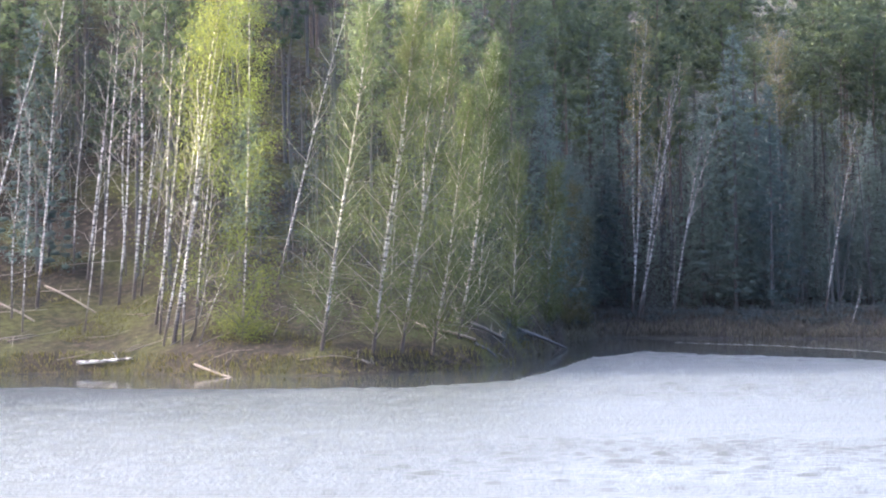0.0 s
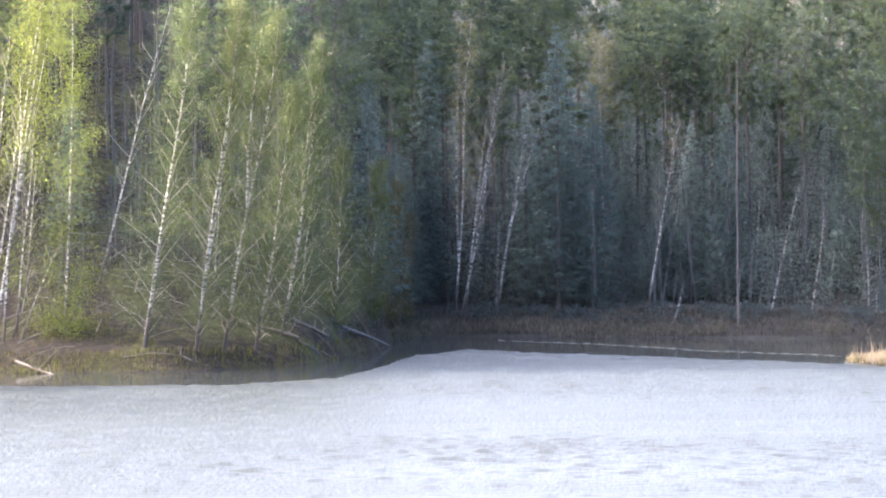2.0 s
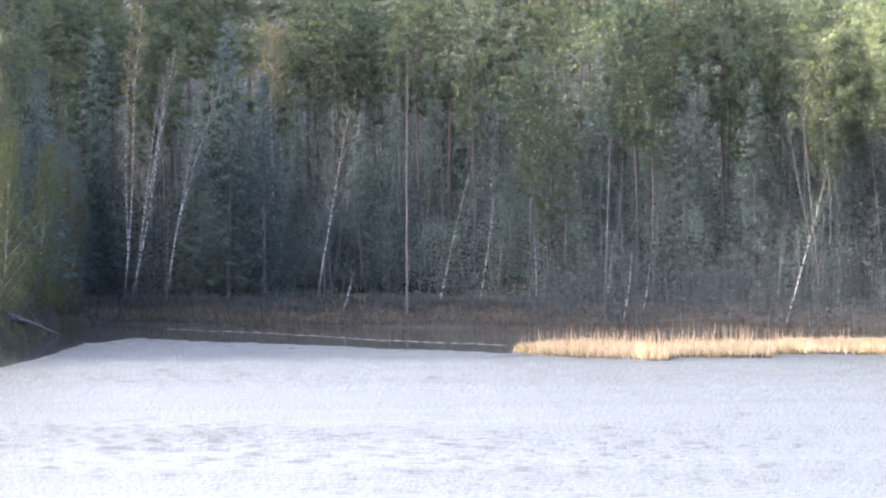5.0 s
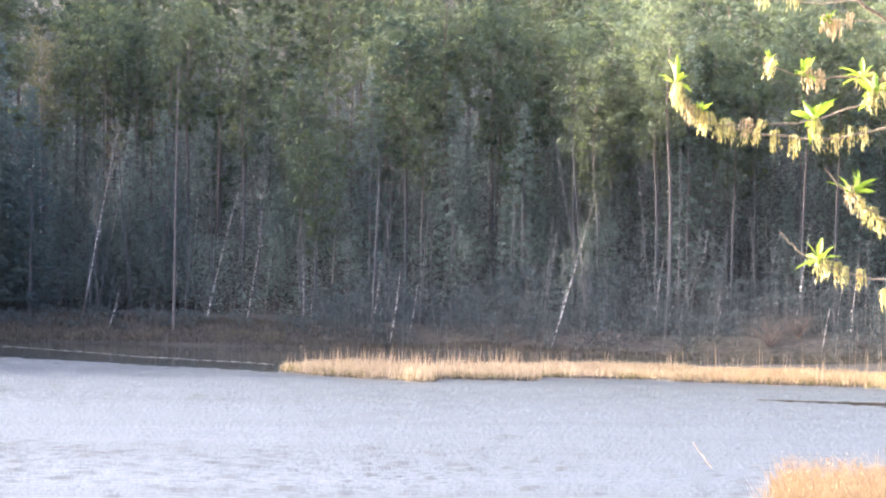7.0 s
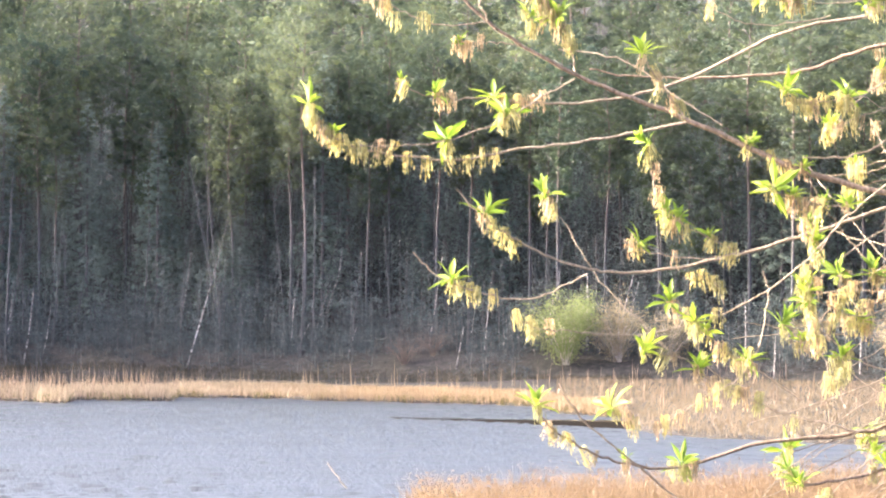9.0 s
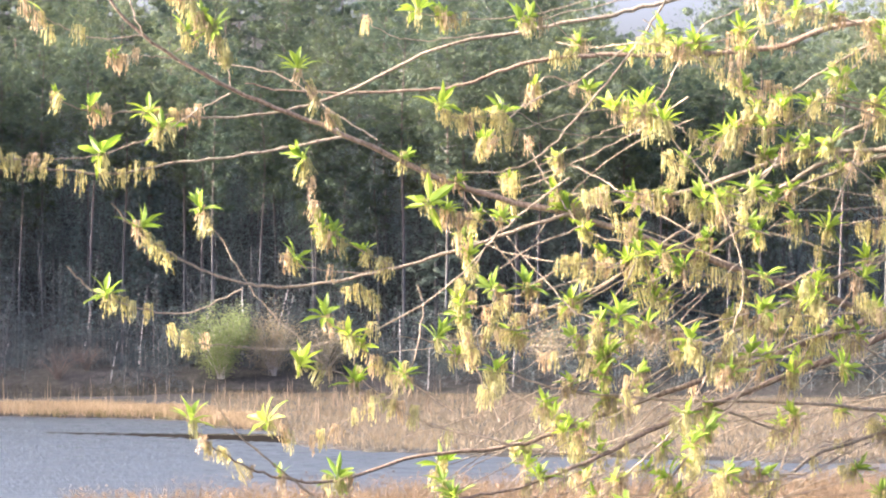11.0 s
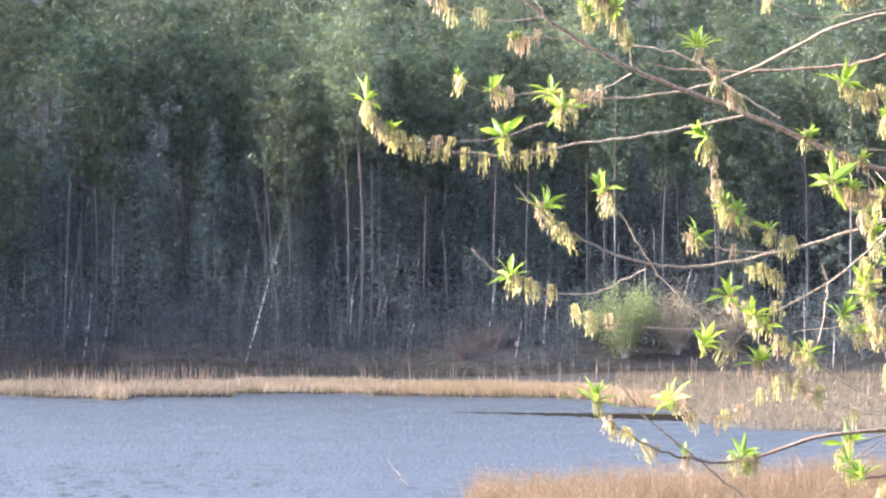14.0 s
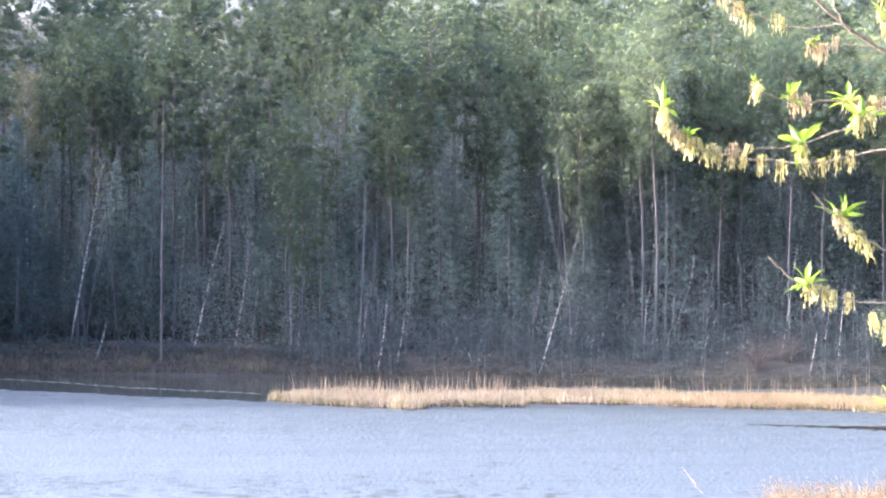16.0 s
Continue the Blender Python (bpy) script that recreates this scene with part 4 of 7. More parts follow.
reed_field("reed_bed", 3.45, 12.0, (172, 226, lambda a, d: on_bed(a, d) * (d - np.interp(a, REED_AZ, REED_FRONT) < 14) * (wobble(a, d, 0.9, 1.7) > -0.75) * (1 - step(7.5, 12.0, a))), 86000, 0.74, 0.018, REED, "sunlit bed of broken straw-coloured reeds along the water", 3)
reed_field("reed_margin", 7.5, 15.6, (172, 226, lambda a, d: on_bed(a, d) * step(7.5, 12.0, a) * (d - np.interp(a, REED_AZ, REED_FRONT) < 14)), 78000, 0.62, 0.018, REED_BROWN, "brownish reed margin between the water and the forest", 23)
reed_field("reed_fringe", 3.45, 15.6, (172, 226, lambda a, d: on_bed(a, d) * (d - np.interp(a, REED_AZ, REED_FRONT) < 1.6) * (wobble(a, d, 1.3, 0.2) > -0.25)), 60000, 0.5, 0.02, GRASS, "low tangle of yellow-green reed stubble at the waterline", 13, "reeds", 0.6)
# dark strip of stubble imitates the mud and shadow line under the reeds
reed_field("wet_stubble", 3.45, 15.6, (172, 226, lambda a, d: on_bed(a, d) * (d - np.interp(a, REED_AZ, REED_FRONT) - 0.5 * wobble(a, d, 2.2, 2.0) < 0.7)), 40000, 0.16, 0.03, SEDGE, "dark stubble standing in for mud and shadow where the reed bed meets the water", 19, "reeds", 0.8)
reed_field("tall_reeds", 3.5, 20, (180, 230, lambda a, d: on_bed(a, d) * np.where(wobble(a, d, 1.1, 2.6) > 0.1, 1.0, 0.2) * (1 - 0.9 * step(6.5, 9.5, a))), 9000, 1.7, 0.021, REED_STALK, "tall thin dry reed stems above the bed", 4, "reeds", 0.09)
reed_field("reed_meadow", 14.4, 29, (145, 226, on_bed), 76000, 0.40, 0.013, REED_BROWN, "wide meadow of dry rusty reeds below the forest", 6)
reed_field("near_reed_bed", 11.4, 29, (72, 122, lambda a, d: (land(a, d) > 0.0).astype(float)), 74000, 1.75, 0.013, REED_RUST, "dense rusty-brown reed bed on the near shore", 7, "reeds", 0.3)


def reed_plumes(n, seed):
    """Feathery seed heads over the near reed bed."""
    r = np.random.default_rng(seed)
    az, d = r.uniform(11.4, 29, n), r.uniform(72, 122, n)
    keep = land(az, d) > 0.0
    az, d = az[keep], d[keep]
    top = polar(az, d, land(az, d) + 1.75 * (0.78 + 0.17 * wobble(az, d, 3.0, 0.3)) * r.uniform(0.8, 1.12, len(az)))
    c = np.repeat(top, 5, 0) + r.normal(0, 1, (len(top) * 5, 3)) * np.array([0.035, 0.035, 0.08])
    return tagged(new("reed_plumes", mesh_of("reed_plumes", [needles(c, 0.085, r, 0.35, r.normal(0, 1, c.shape))], REED_RUST)), "feathery brown seed heads of the near reeds", "reeds", kind="stuff")


reed_plumes(9000, 17)


def by_shore(lo, hi):
    return lambda a, d: ((d - np.interp(a, SHORE_AZ, SHORE_D) > lo) & (d - np.interp(a, SHORE_AZ, SHORE_D) < hi)).astype(float)


reed_field("shore_sedge", -5.2, 16, (222, 262, lambda a, d: by_shore(-0.4, 7.0)(a, d) * np.where(by_shore(-0.4, 1.5)(a, d) > 0, 1, 1 - step(3.0, 5.0, a))), 90000, 0.5, 0.03, SEDGE, "brown dry sedge along the far waterline", 8, "sedge", 0.35)
reed_field("sedge_tussocks", -5.0, 3.6, (222, 262, lambda a, d: by_shore(-0.2, 2.4)(a, d) * (wobble(a, d, 3.4, 1.4) > -0.15)), 60000, 0.72, 0.022, PALE_SEDGE, "bleached tussocks of dry sedge at the head of the bay", 27, "sedge", 0.4)
reed_field("bank_grass", -15.5, -4.2, (190, 232, by_shore(-0.2, 2.8)), 40000, 0.45, 0.025, GRASS, "tufts of green and straw grass on the bank edge", 9, "grass", 0.45)
reed_field("slope_grass", -15.5, -3.8, (193, 235, lambda a, d: by_shore(1, 22)(a, d) * (wobble(a, d, 4.0, 3.1) > 0.35)), 50000, 0.32, 0.022, GRASS, "patches of yellow-green grass on the wooded slope", 10, "grass", 0.5)


# ---- shrubs, logs and the line of foam ----
def shrub(az, d, width, height, leaf, count, label, size=0.12, stems=26, mat=TWIG):
    """A many-stemmed shrub with a haze of small leaves."""
    r = np.random.default_rng(int(az * 100 + count))
    at = thing("willow_shrub" if leaf else "bare_shrub", polar(az, d, float(max(land(az, d), 0.0))), label, "shrub", "shrubs below the forest")
    wood, cent = [], []
    for i in range(stems):
        a, k = r.uniform(0, 6.28), r.uniform(0.2, 1) ** 0.6
        tip = np.array([math.cos(a) * k * width / 2, math.sin(a) * k * width / 2, height * (1.02 - 0.55 * k * k) * r.uniform(0.75, 1.05)])
        mid = tip * 0.5 + np.array([0, 0, 0.12 * height])
        p = curve_through([r.normal(0, 0.1, 3) * np.array([1, 1, 0]), mid, tip], 4)
        wood.append(tube(p, 0.018, 0.005, 3))
        for j in range(5):
            o = p[int(r.integers(3, len(p)))]
            q = o + r.normal(0, 0.35, 3) + np.array([0, 0, 0.25])
            wood.append(tube([o, q], 0.008, 0.003, 3))
            cent.append(q)
        cent += [p[-1], p[-2], p[-3]]
    tagged(part("stem_mass", wood, mat, at), kind="stuff")
    if leaf:
        c = np.array(cent)
        c = c[r.integers(0, len(c), count)] * np.where(r.uniform(0, 1, (count, 1)) < 0.4, r.uniform(0.25, 1, (count, 1)), 1.0) + r.normal(0, 0.3, (count, 3))
        c[:, 2] = np.abs(c[:, 2])
        tagged(part("crown", [leaves(c, size, r, 0.6, 0.2)], leaf, at), kind="stuff")
    return at


shrub(14.55, 229, 5.6, 5.2, BUSH_LEAF, 15000, "round willow shrub in fresh light green leaf")
shrub(15.45, 230, 5.0, 4.4, BROWN_LEAF, 9000, "grey-brown willow shrub with sparse catkins", 0.09)
shrub(16.3, 231, 4.6, 3.8, BROWN_LEAF, 7000, "grey-brown willow shrub with sparse catkins", 0.09)
shrub(11.8, 231, 4.2, 2.6, None, 1, "tangle of bare reddish-brown brushwood", mat=BRUSH, stems=44)
shrub(12.3, 233, 3.4, 2.0, None, 2, "tangle of bare reddish-brown brushwood", mat=BRUSH, stems=38)
for a, d, w, h in ((18.6, 233, 4, 2.6), (20.3, 232, 5, 3.0), (21.9, 234, 4.4, 2.8), (23.6, 232, 5, 3.2), (25.2, 233, 4.4, 2.6), (26.8, 233, 5, 3.0)):
    shrub(a, d, w, h, BROWN_LEAF, 5000, "low olive willow shrub behind the reed meadow", 0.1)


def log(az, dip, az2, dip2, radius, mat, label, lift=0.0):
    """A fallen trunk with broken stubs, from one sight line to another."""
    r = np.random.default_rng(int(abs(az * 333)))
    _, a = spot(az, dip)
    _, b = spot(az2, dip2)
    at = thing("fallen_log", a, label, "log", "fallen logs on the bank")
    a, b = np.array((0, 0, radius * 0.6)), np.array(b - a) + np.array((0, 0, radius * 0.6 + lift))
    mid = (a + b) / 2 + r.normal(0, 0.06, 3)
    p = curve_through([a, mid, b], 5)
    part("stem", [tube(p, radius, radius * 0.55, 8)], mat, at, smooth=True)
    for i in range(4):
        o = p[int(r.integers(2, len(p) - 1))]
        part("stub", [tube([o, o + r.normal(0, 0.25, 3) + np.array([0, 0, 0.3])], radius * 0.3, radius * 0.12, 5)], mat, at)
    return at


log(-6.88, -1.48, -6.27, -1.88, 0.13, LOG, "grey fallen trunk lying down the bank", 0.3)
log(-6.48, -1.62, -5.79, -1.89, 0.12, LOG, "grey fallen trunk lying down the bank", 0.25)
log(-5.88, -1.52, -5.31, -1.89, 0.11, LOG, "grey fallen trunk lying down the bank", 0.4)
log(-5.11, -1.63, -4.25, -1.97, 0.15, DARK_TWIG, "dark fallen trunk reaching into the water", 0.1)
log(-5.81, -1.89, -5.43, -2.16, 0.12, DARK_TWIG, "dark fallen trunk reaching into the water", 0.1)
log(-10.57, -2.15, -9.93, -2.36, 0.1, LOG, "pale bleached log at the waterline")
log(-12.56, -2.10, -11.61, -2.06, 0.13, BIRCH_LOG, "white birch log in a dark hollow of the bank", 0.1)
log(-13.07, -0.77, -12.23, -1.24, 0.1, LOG, "pale fallen trunk on the mossy slope")
log(-7.74, -2.12, -7.35, -2.28, 0.08, LOG, "pale bleached log at the waterline")
log(-13.84, -1.06, -13.27, -1.36, 0.1, LOG, "pale fallen trunk on the mossy slope")

def fallen_branches(n, seed):
    """Dead sticks and small boughs lying about under the birches."""
    r = np.random.default_rng(seed)
    sticks = []
    for i in range(n):
        az = r.uniform(-14.5, -4.6)
        d = float(np.interp(az, SHORE_AZ, SHORE_D)) + r.uniform(1.0, 26.0)
        a, ln = r.normal(0.5, 0.9), r.uniform(0.8, 4.5)
        ends = []
        for q in (-0.5, 0.0, 0.5):
            dx, dy = math.cos(a) * ln * q, math.sin(a) * ln * q
            p = polar(az, d) + np.array([dx, dy, 0])
            ends.append([p[0], p[1], float(land(math.degrees(math.atan2(p[0], p[1])), math.hypot(p[0], p[1]))) + 0.05 + 0.25 * (q + 0.5) * r.uniform(0, 1)])
        sticks.append(tube(curve_through(ends, 3), r.uniform(0.02, 0.055), 0.012, 5))
        for k in range(2):
            o = np.array(ends[1]) + (np.array(ends[2]) - np.array(ends[1])) * r.uniform(0, 0.8)
            sticks.append(tube([o, o + np.array([r.normal(0, 0.35), r.normal(0, 0.35), r.uniform(0.1, 0.6)])], 0.014, 0.005, 3))
    return tagged(new("fallen_branches", mesh_of("fallen_branches", sticks, LOG)), "dead grey sticks lying on the wooded bank", "branches", kind="stuff")


fallen_branches(95, 41)

# a thin line of foam drifts on the calm water of the bay
foam_path = np.array([polar(a, np.interp(a, [-2.4, -0.6, 1.15, 3.4], [243, 233, 219, 209]) + 0.3 * math.sin(a * 5), 0.02) for a in np.arange(-2.4, 3.41, 0.05)])
fv = np.concatenate([foam_path, foam_path + polar(np.full(len(foam_path), 0.0), 0.4 + 0.25 * np.sin(np.arange(len(foam_path)) * 1.3), 0.0)])
fk = np.arange(len(foam_path) - 1)
foam = tagged(new("foam_line", mesh_of("foam_line", [(fv, np.stack([fk, fk + 1, fk + 1 + len(foam_path), fk + len(foam_path)], 1)[:, ::-1])], FOAM)), "thin pale line of drifting foam on dark water", "foam", kind="structure")


# a low spit of wet mud in the mouth of the reed inlet
ma = np.arange(11.5, 16.2, 0.1)
mf, mb = 170.95 - 2.3 * (ma - 11.5), 171.05 - 0.15 * (ma - 11.5)
mk = np.linspace(0, 1, 6)
mv = polar(ma[:, None], mf[:, None] + (mb - mf)[:, None] * mk[None], 0.09 * np.sin(math.pi * mk)[None] - 0.015).reshape(-1, 3)
mi, mj = np.meshgrid(np.arange(len(ma) - 1), np.arange(5), indexing="ij")
tagged(new("mud_bank", mesh_of("mud_bank", [(mv, np.stack([mi * 6 + mj, mi * 6 + mj + 1, mi * 6 + mj + 7, mi * 6 + mj + 6], -1).reshape(-1, 4))], MUD, True)), "low dark spit of wet mud before the reeds", "mud bank", kind="structure")


# ---- undergrowth in the forest ----
def undergrowth():
    """Saplings and scrub: low under the trees of the point, tall and close-set behind the far shore."""
    r = np.random.default_rng(77)
    cent, wood, face, low = [], [], [], []
    # number, bearings, depth behind the shore, heights
    stands = ((90, -15.5, -10.5, 34, 60, 2.0, 8.0), (150, -10.5, -4.6, 14, 60, 2.0, 8.0), (700, -4.2, 27.5, 7.5, 14, 1.6, 4.5), (220, -4.2, 4.0, 2.5, 9, 0.3, 0.7), (520, 4.0, 27.5, 0.8, 9, 0.8, 3.0),
              (260, -4.2, 17.0, 12, 20, 3.0, 7.0), (700, -4.6, 27.5, 20, 36, 5.0, 14.0), (620, -5.0, 28, 34, 75, 7.0, 16.0), (14, -5.4, -4.4, 2.0, 9, 0.5, 1.3))
    for count, az0, az1, k0, k1, h0, h1 in stands:
        for i in range(count):
            az, k, h = r.uniform(az0, az1), r.uniform(k0, k1), r.uniform(h0, h1)
            if (az < 4.0 and 1.0 < h < 4.6 and k < 13) or (11.3 < az < 12.8 and k < 4.5) or (13.9 < az < 16.9 and k < 4.5):
                continue
            d = float(np.interp(az, SHORE_AZ, SHORE_D)) + k
            g = polar(az, d, float(land(az, d)))
            n = int(26 + 38 * h)
            u = r.uniform(0.0, 1, (n, 1))
            w = (1.05 - u) * min(h, 7) * 0.19 + 0.2
            q = np.concatenate([r.normal(0, 1, (n, 2)) * w, u * h], 1)
            cent.append(g + q)
            # height and bearing choose the darker colour that paints shade at the forest foot
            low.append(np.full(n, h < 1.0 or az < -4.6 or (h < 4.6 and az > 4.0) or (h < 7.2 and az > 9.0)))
            face.append(q * np.array([1, 1, 0]) / (w + 0.1) + np.array([0, 0, 0.4]))
            wood.append(tube([g - np.array([0, 0, 0.3]), g + np.array([r.normal(0, 0.2), 0, h])], 0.034, 0.008, 4))
    cent, face, low = np.concatenate(cent), np.concatenate(face), np.concatenate(low)
    bare = np.arange(len(cent)) % 14 == 0
    tall = ~bare & ~low
    # the undergrowth and twigs carry the haze in their blue-grey colour
    tagged(new("undergrowth", mesh_of("undergrowth", [spikes(cent[tall], 0.28, r, 0.34, face[tall])], HAZED_SPRUCE)), "young spruces filling the forest floor, tinted blue-grey as painted haze", "undergrowth", kind="stuff")
    tagged(new("low_brush", mesh_of("low_brush", [spikes(cent[low & ~bare], 0.28, r, 0.24, face[low & ~bare])], SHADED_BRUSH)), "leafless brush at the foot of the forest, darkened as painted shade", "undergrowth", kind="stuff")
    tagged(new("bare_scrub", mesh_of("bare_scrub", [twigs_up(cent[bare & ~low], 1.0, 0.024, r)], HAZED_SCRUB)), "bare upright twigs between the trunks, tinted blue-grey as painted haze", "undergrowth", kind="stuff")
    tagged(new("sapling_stems", mesh_of("sapling_stems", wood, DARK_TWIG)), "thin dark stems of forest saplings", "undergrowth", kind="stuff")


undergrowth()


# ---- the box elder by the stand ----
ELDER = gaze(0, 17.433, 0.55, 0.376)[1] @ Matrix.Translation((0, 0, -6.0))
elder = thing("box_elder_tree", ELDER @ Vector((2.0, -2.6, -0.3)), "box elder in flower with fresh green leaves and hanging tassels", "tree")
ELDER_INV = elder.matrix_basis.inverted()
er = np.random.default_rng(12)


def at_elder(u, v, w):
    """From the tree's own upright plane (right, up, away; metres) into the tree's space."""
    k = 1 + w / 6.0
    return np.array(ELDER_INV @ (ELDER @ Vector((u * k, v * k, -w))))


def leaf_sprig(r):
    """A tuft of young pointed leaflets, each folded along its midrib."""
    chunks = []
    n = int(r.integers(10, 16))
    for i in range(n):
        a = i * 2.4 + r.uniform(-0.5, 0.5)
        e = r.uniform(-0.1, 1.35)
        ln, w = r.uniform(0.014, 0.039), r.uniform(0.0030, 0.0056)
        d = np.array([math.cos(a) * math.cos(e), math.sin(a) * math.cos(e), math.sin(e)])
        s = np.cross(d, [0, 0, 1.0])
        s /= np.linalg.norm(s)
        up = np.cross(s, d)
        o = d * 0.004
        rows = []
        for f, k, droop in ((0.0, 0.12, 0), (0.28, 0.8, 0.0), (0.55, 1.0, -0.03), (0.8, 0.5, -0.09)):
            c = o + d * ln * f + up * ln * droop
            rows += [c - s * w * k + up * w * 0.45 * k, c, c + s * w * k + up * w * 0.45 * k]
        rows.append(o + d * ln + up * ln * -0.18)
        f = []
        for j in range(3):
            b = 3 * j
            f += [(b, b + 1, b + 4), (b, b + 4, b + 3), (b + 1, b + 2, b + 5), (b + 1, b + 5, b + 4)]
        f += [(9, 10, 12), (10, 11, 12)]
        chunks.append((np.array(rows), np.array(f)))
    chunks.append(tube([(0, 0, -0.004), (0, 0, 0.004)], 0.003, 0.002, 5))
    return chunks


def tassel_bunch(r):
    """A bunch of thread-like stalks that arch out of one bud and hang down, each with a slim anther."""
    chunks = []
    for i in range(int(r.integers(14, 19))):
        a, s = r.uniform(0, 6.28), 0.0092 * r.uniform(0.05, 1) ** 0.7
        way = np.array([math.cos(a), math.sin(a), 0])
        ln = r.uniform(0.012, 0.034) * (1.1 - 30 * s)
        o = np.array([r.normal(0, 0.001), r.normal(0, 0.001), 0.0])
        k = o + way * s + np.array([0, 0, r.uniform(0.002, 0.005)])
        e = k + way * s * r.uniform(-0.25, 0.6) + np.array([0, 0, -ln])
        side = np.array([math.cos(a + 1.5), math.sin(a + 1.5), 0]) * 0.0005
        chunks.append((np.array([o - side, o + side, k + side, k - side, e + side, e - side]), np.array([(0, 1, 2, 3), (3, 2, 4, 5)])))
        for j in range(2):
            q = e + r.normal(0, 0.0006, 3) + np.array([0, 0, 0.004 + 0.005 * j])
            w = np.array([math.cos(a + j * 1.3), math.sin(a + j * 1.3), 0]) * r.uniform(0.0008, 0.0014)
            h = r.uniform(0.006, 0.010)
            chunks.append((np.array([q, q + w + [0, 0, -h * 0.45], q + [0, 0, -h], q - w + [0, 0, -h * 0.45]]), np.array([(0, 1, 2, 3)])))
    return chunks


SPRIGS = [mesh_of("leaf_sprig", leaf_sprig(er), ELDER_LEAF) for i in range(8)]
BUNCHES = [mesh_of("flower_tassel", tassel_bunch(er), TASSEL) for i in range(6)]
DRY_BUNCHES = [mesh_of("flower_tassel", tassel_bunch(er), TASSEL_DRY) for i in range(5)]


def set_on(parent, name, mesh, at, size, tilt=0.5):
    ob = part(name, mesh, None, parent)
    ob.matrix_basis = Matrix.Translation(at) @ Euler((er.normal(0, tilt), er.normal(0, tilt), er.uniform(0, 6.28))).to_matrix().to_4x4() @ Matrix.Diagonal((size, size, size, 1))
    return ob


def bough(points, r0, r1, away=0.0, away_end=None, sprigs=(), tassels=(), dry=0.35, mat=ELDER_BARK):
    """One branch of the box elder through points of the tree's plane, with leaf sprigs and tassels at fractions of its length."""
    n = len(points)
    end = away if away_end is None else away_end
    pts = [at_elder(u, v, away + (end - away) * i / max(1, n - 1)) for i, (u, v) in enumerate(points)]
    path = curve_through(pts, 7)
    path[1:-1] += er.normal(0, 0.0012, (len(path) - 2, 3))
    ob = part("branch", [tube(path, r0 * 0.8, r1 * 0.84, 6)], ELDER_DARK if r1 > 0.0083 else mat, elder, smooth=True)
    knots = []
    for i in range(2, len(path) - 1, 3):
        knots.append(tube([path[i] - (path[i + 1] - path[i]) * 0.08, path[i] + (path[i + 1] - path[i]) * 0.08], (r0 + (r1 - r0) * i / len(path)) * 1.35, (r0 + (r1 - r0) * i / len(path)) * 1.2, 6))
    if r1 < 0.0016:
        knots.append(tube([path[-1] - (path[-1] - path[-2]) * 0.3, path[-1], path[-1] + (path[-1] - path[-2]) * 0.25], 0.0012, 0.0032, 6))
    if r1 < 0.004 and knots:
        tagged(part("bud_scar", knots, mat, ob), kind="stuff")

    def on(f):
        x = min(max(f, 0), 0.9999) * (len(path) - 1)
        k = int(x)
        return path[k] + (path[k + 1] - path[k]) * (x - k)
    for f, size in sprigs:
        set_on(ob, "leaf_sprig", SPRIGS[int(er.integers(0, len(SPRIGS)))], on(f) + np.array([0, 0, 0.004]), size * 1.03, 0.45)
    more = [min(1.0, max(0.0, f + er.normal(0, 0.004 + 0.008 / n))) for f in tassels if er.uniform() < 0.12]
    more += [f + er.normal(0, 0.012 / n) for f, size in sprigs]
    for f in list(tassels) + more:
        kind = DRY_BUNCHES if er.uniform() < dry * 0.95 else BUNCHES
        set_on(ob, "flower_tassel", kind[int(er.integers(0, len(kind)))], on(f) + er.normal(0, 0.004, 3) + np.array([0, 0, er.uniform(0.002, 0.011)]), er.uniform(0.9, 1.3), 0.16)
    return path


part("trunk", [tube(curve_through([at_elder(u, v, 0.35) for u, v in ((2.05, -2.9), (1.95, -1.6), (1.75, -0.6), (1.6, 0.1), (1.45, 0.9), (1.4, 1.8))], 6), 0.085, 0.03, 10)], ELDER_BARK, elder, smooth=True)
# limbs
bough([(-0.538, 0.485), (-0.443, 0.374), (-0.286, 0.278), (-0.095, 0.203), (0.117, 0.107), (0.369, 0.041), (0.641, -0.049), (0.923, -0.160), (1.528, -0.564)], 0.0028, 0.011, 0, 0.3, sprigs=[(0.446, 0.9), (0.5, 0.8)], tassels=[0.446, 0.464, 0.482, 0.482])
bough([(-0.261, 0.288), (-0.165, 0.275), (-0.024, 0.273), (0.117, 0.283), (0.218, 0.319), (0.329, 0.339), (0.520, 0.342), (0.681, 0.354), (0.923, 0.394), (1.579, 0.193)], 0.0018, 0.0085, 0.25, 0.35, sprigs=[(0.619, 1.1), (0.683, 1), (0.635, 1)], tassels=[0.492, 0.521, 0.54, 0.554, 0.651, 0.667, 0.699, 0.709, 0.715, 0.724, 0.738, 0.745, 0.778, 0.794])
bough([(-0.609, 0.263), (-0.538, 0.238), (-0.458, 0.236), (-0.347, 0.228), (-0.226, 0.233), (-0.085, 0.271), (0.077, 0.349), (0.228, 0.382), (0.399, 0.414), (0.520, 0.445), (0.923, 0.566)], 0.0016, 0.006, 0.05, 0.3, sprigs=[(0.014, 0.6), (0.1, 1.1), (0.229, 1.2)], tassels=[0.014, 0.114, 0.143, 0.243, 0.271, 0.271, 0.286, 0.3], dry=0.7)
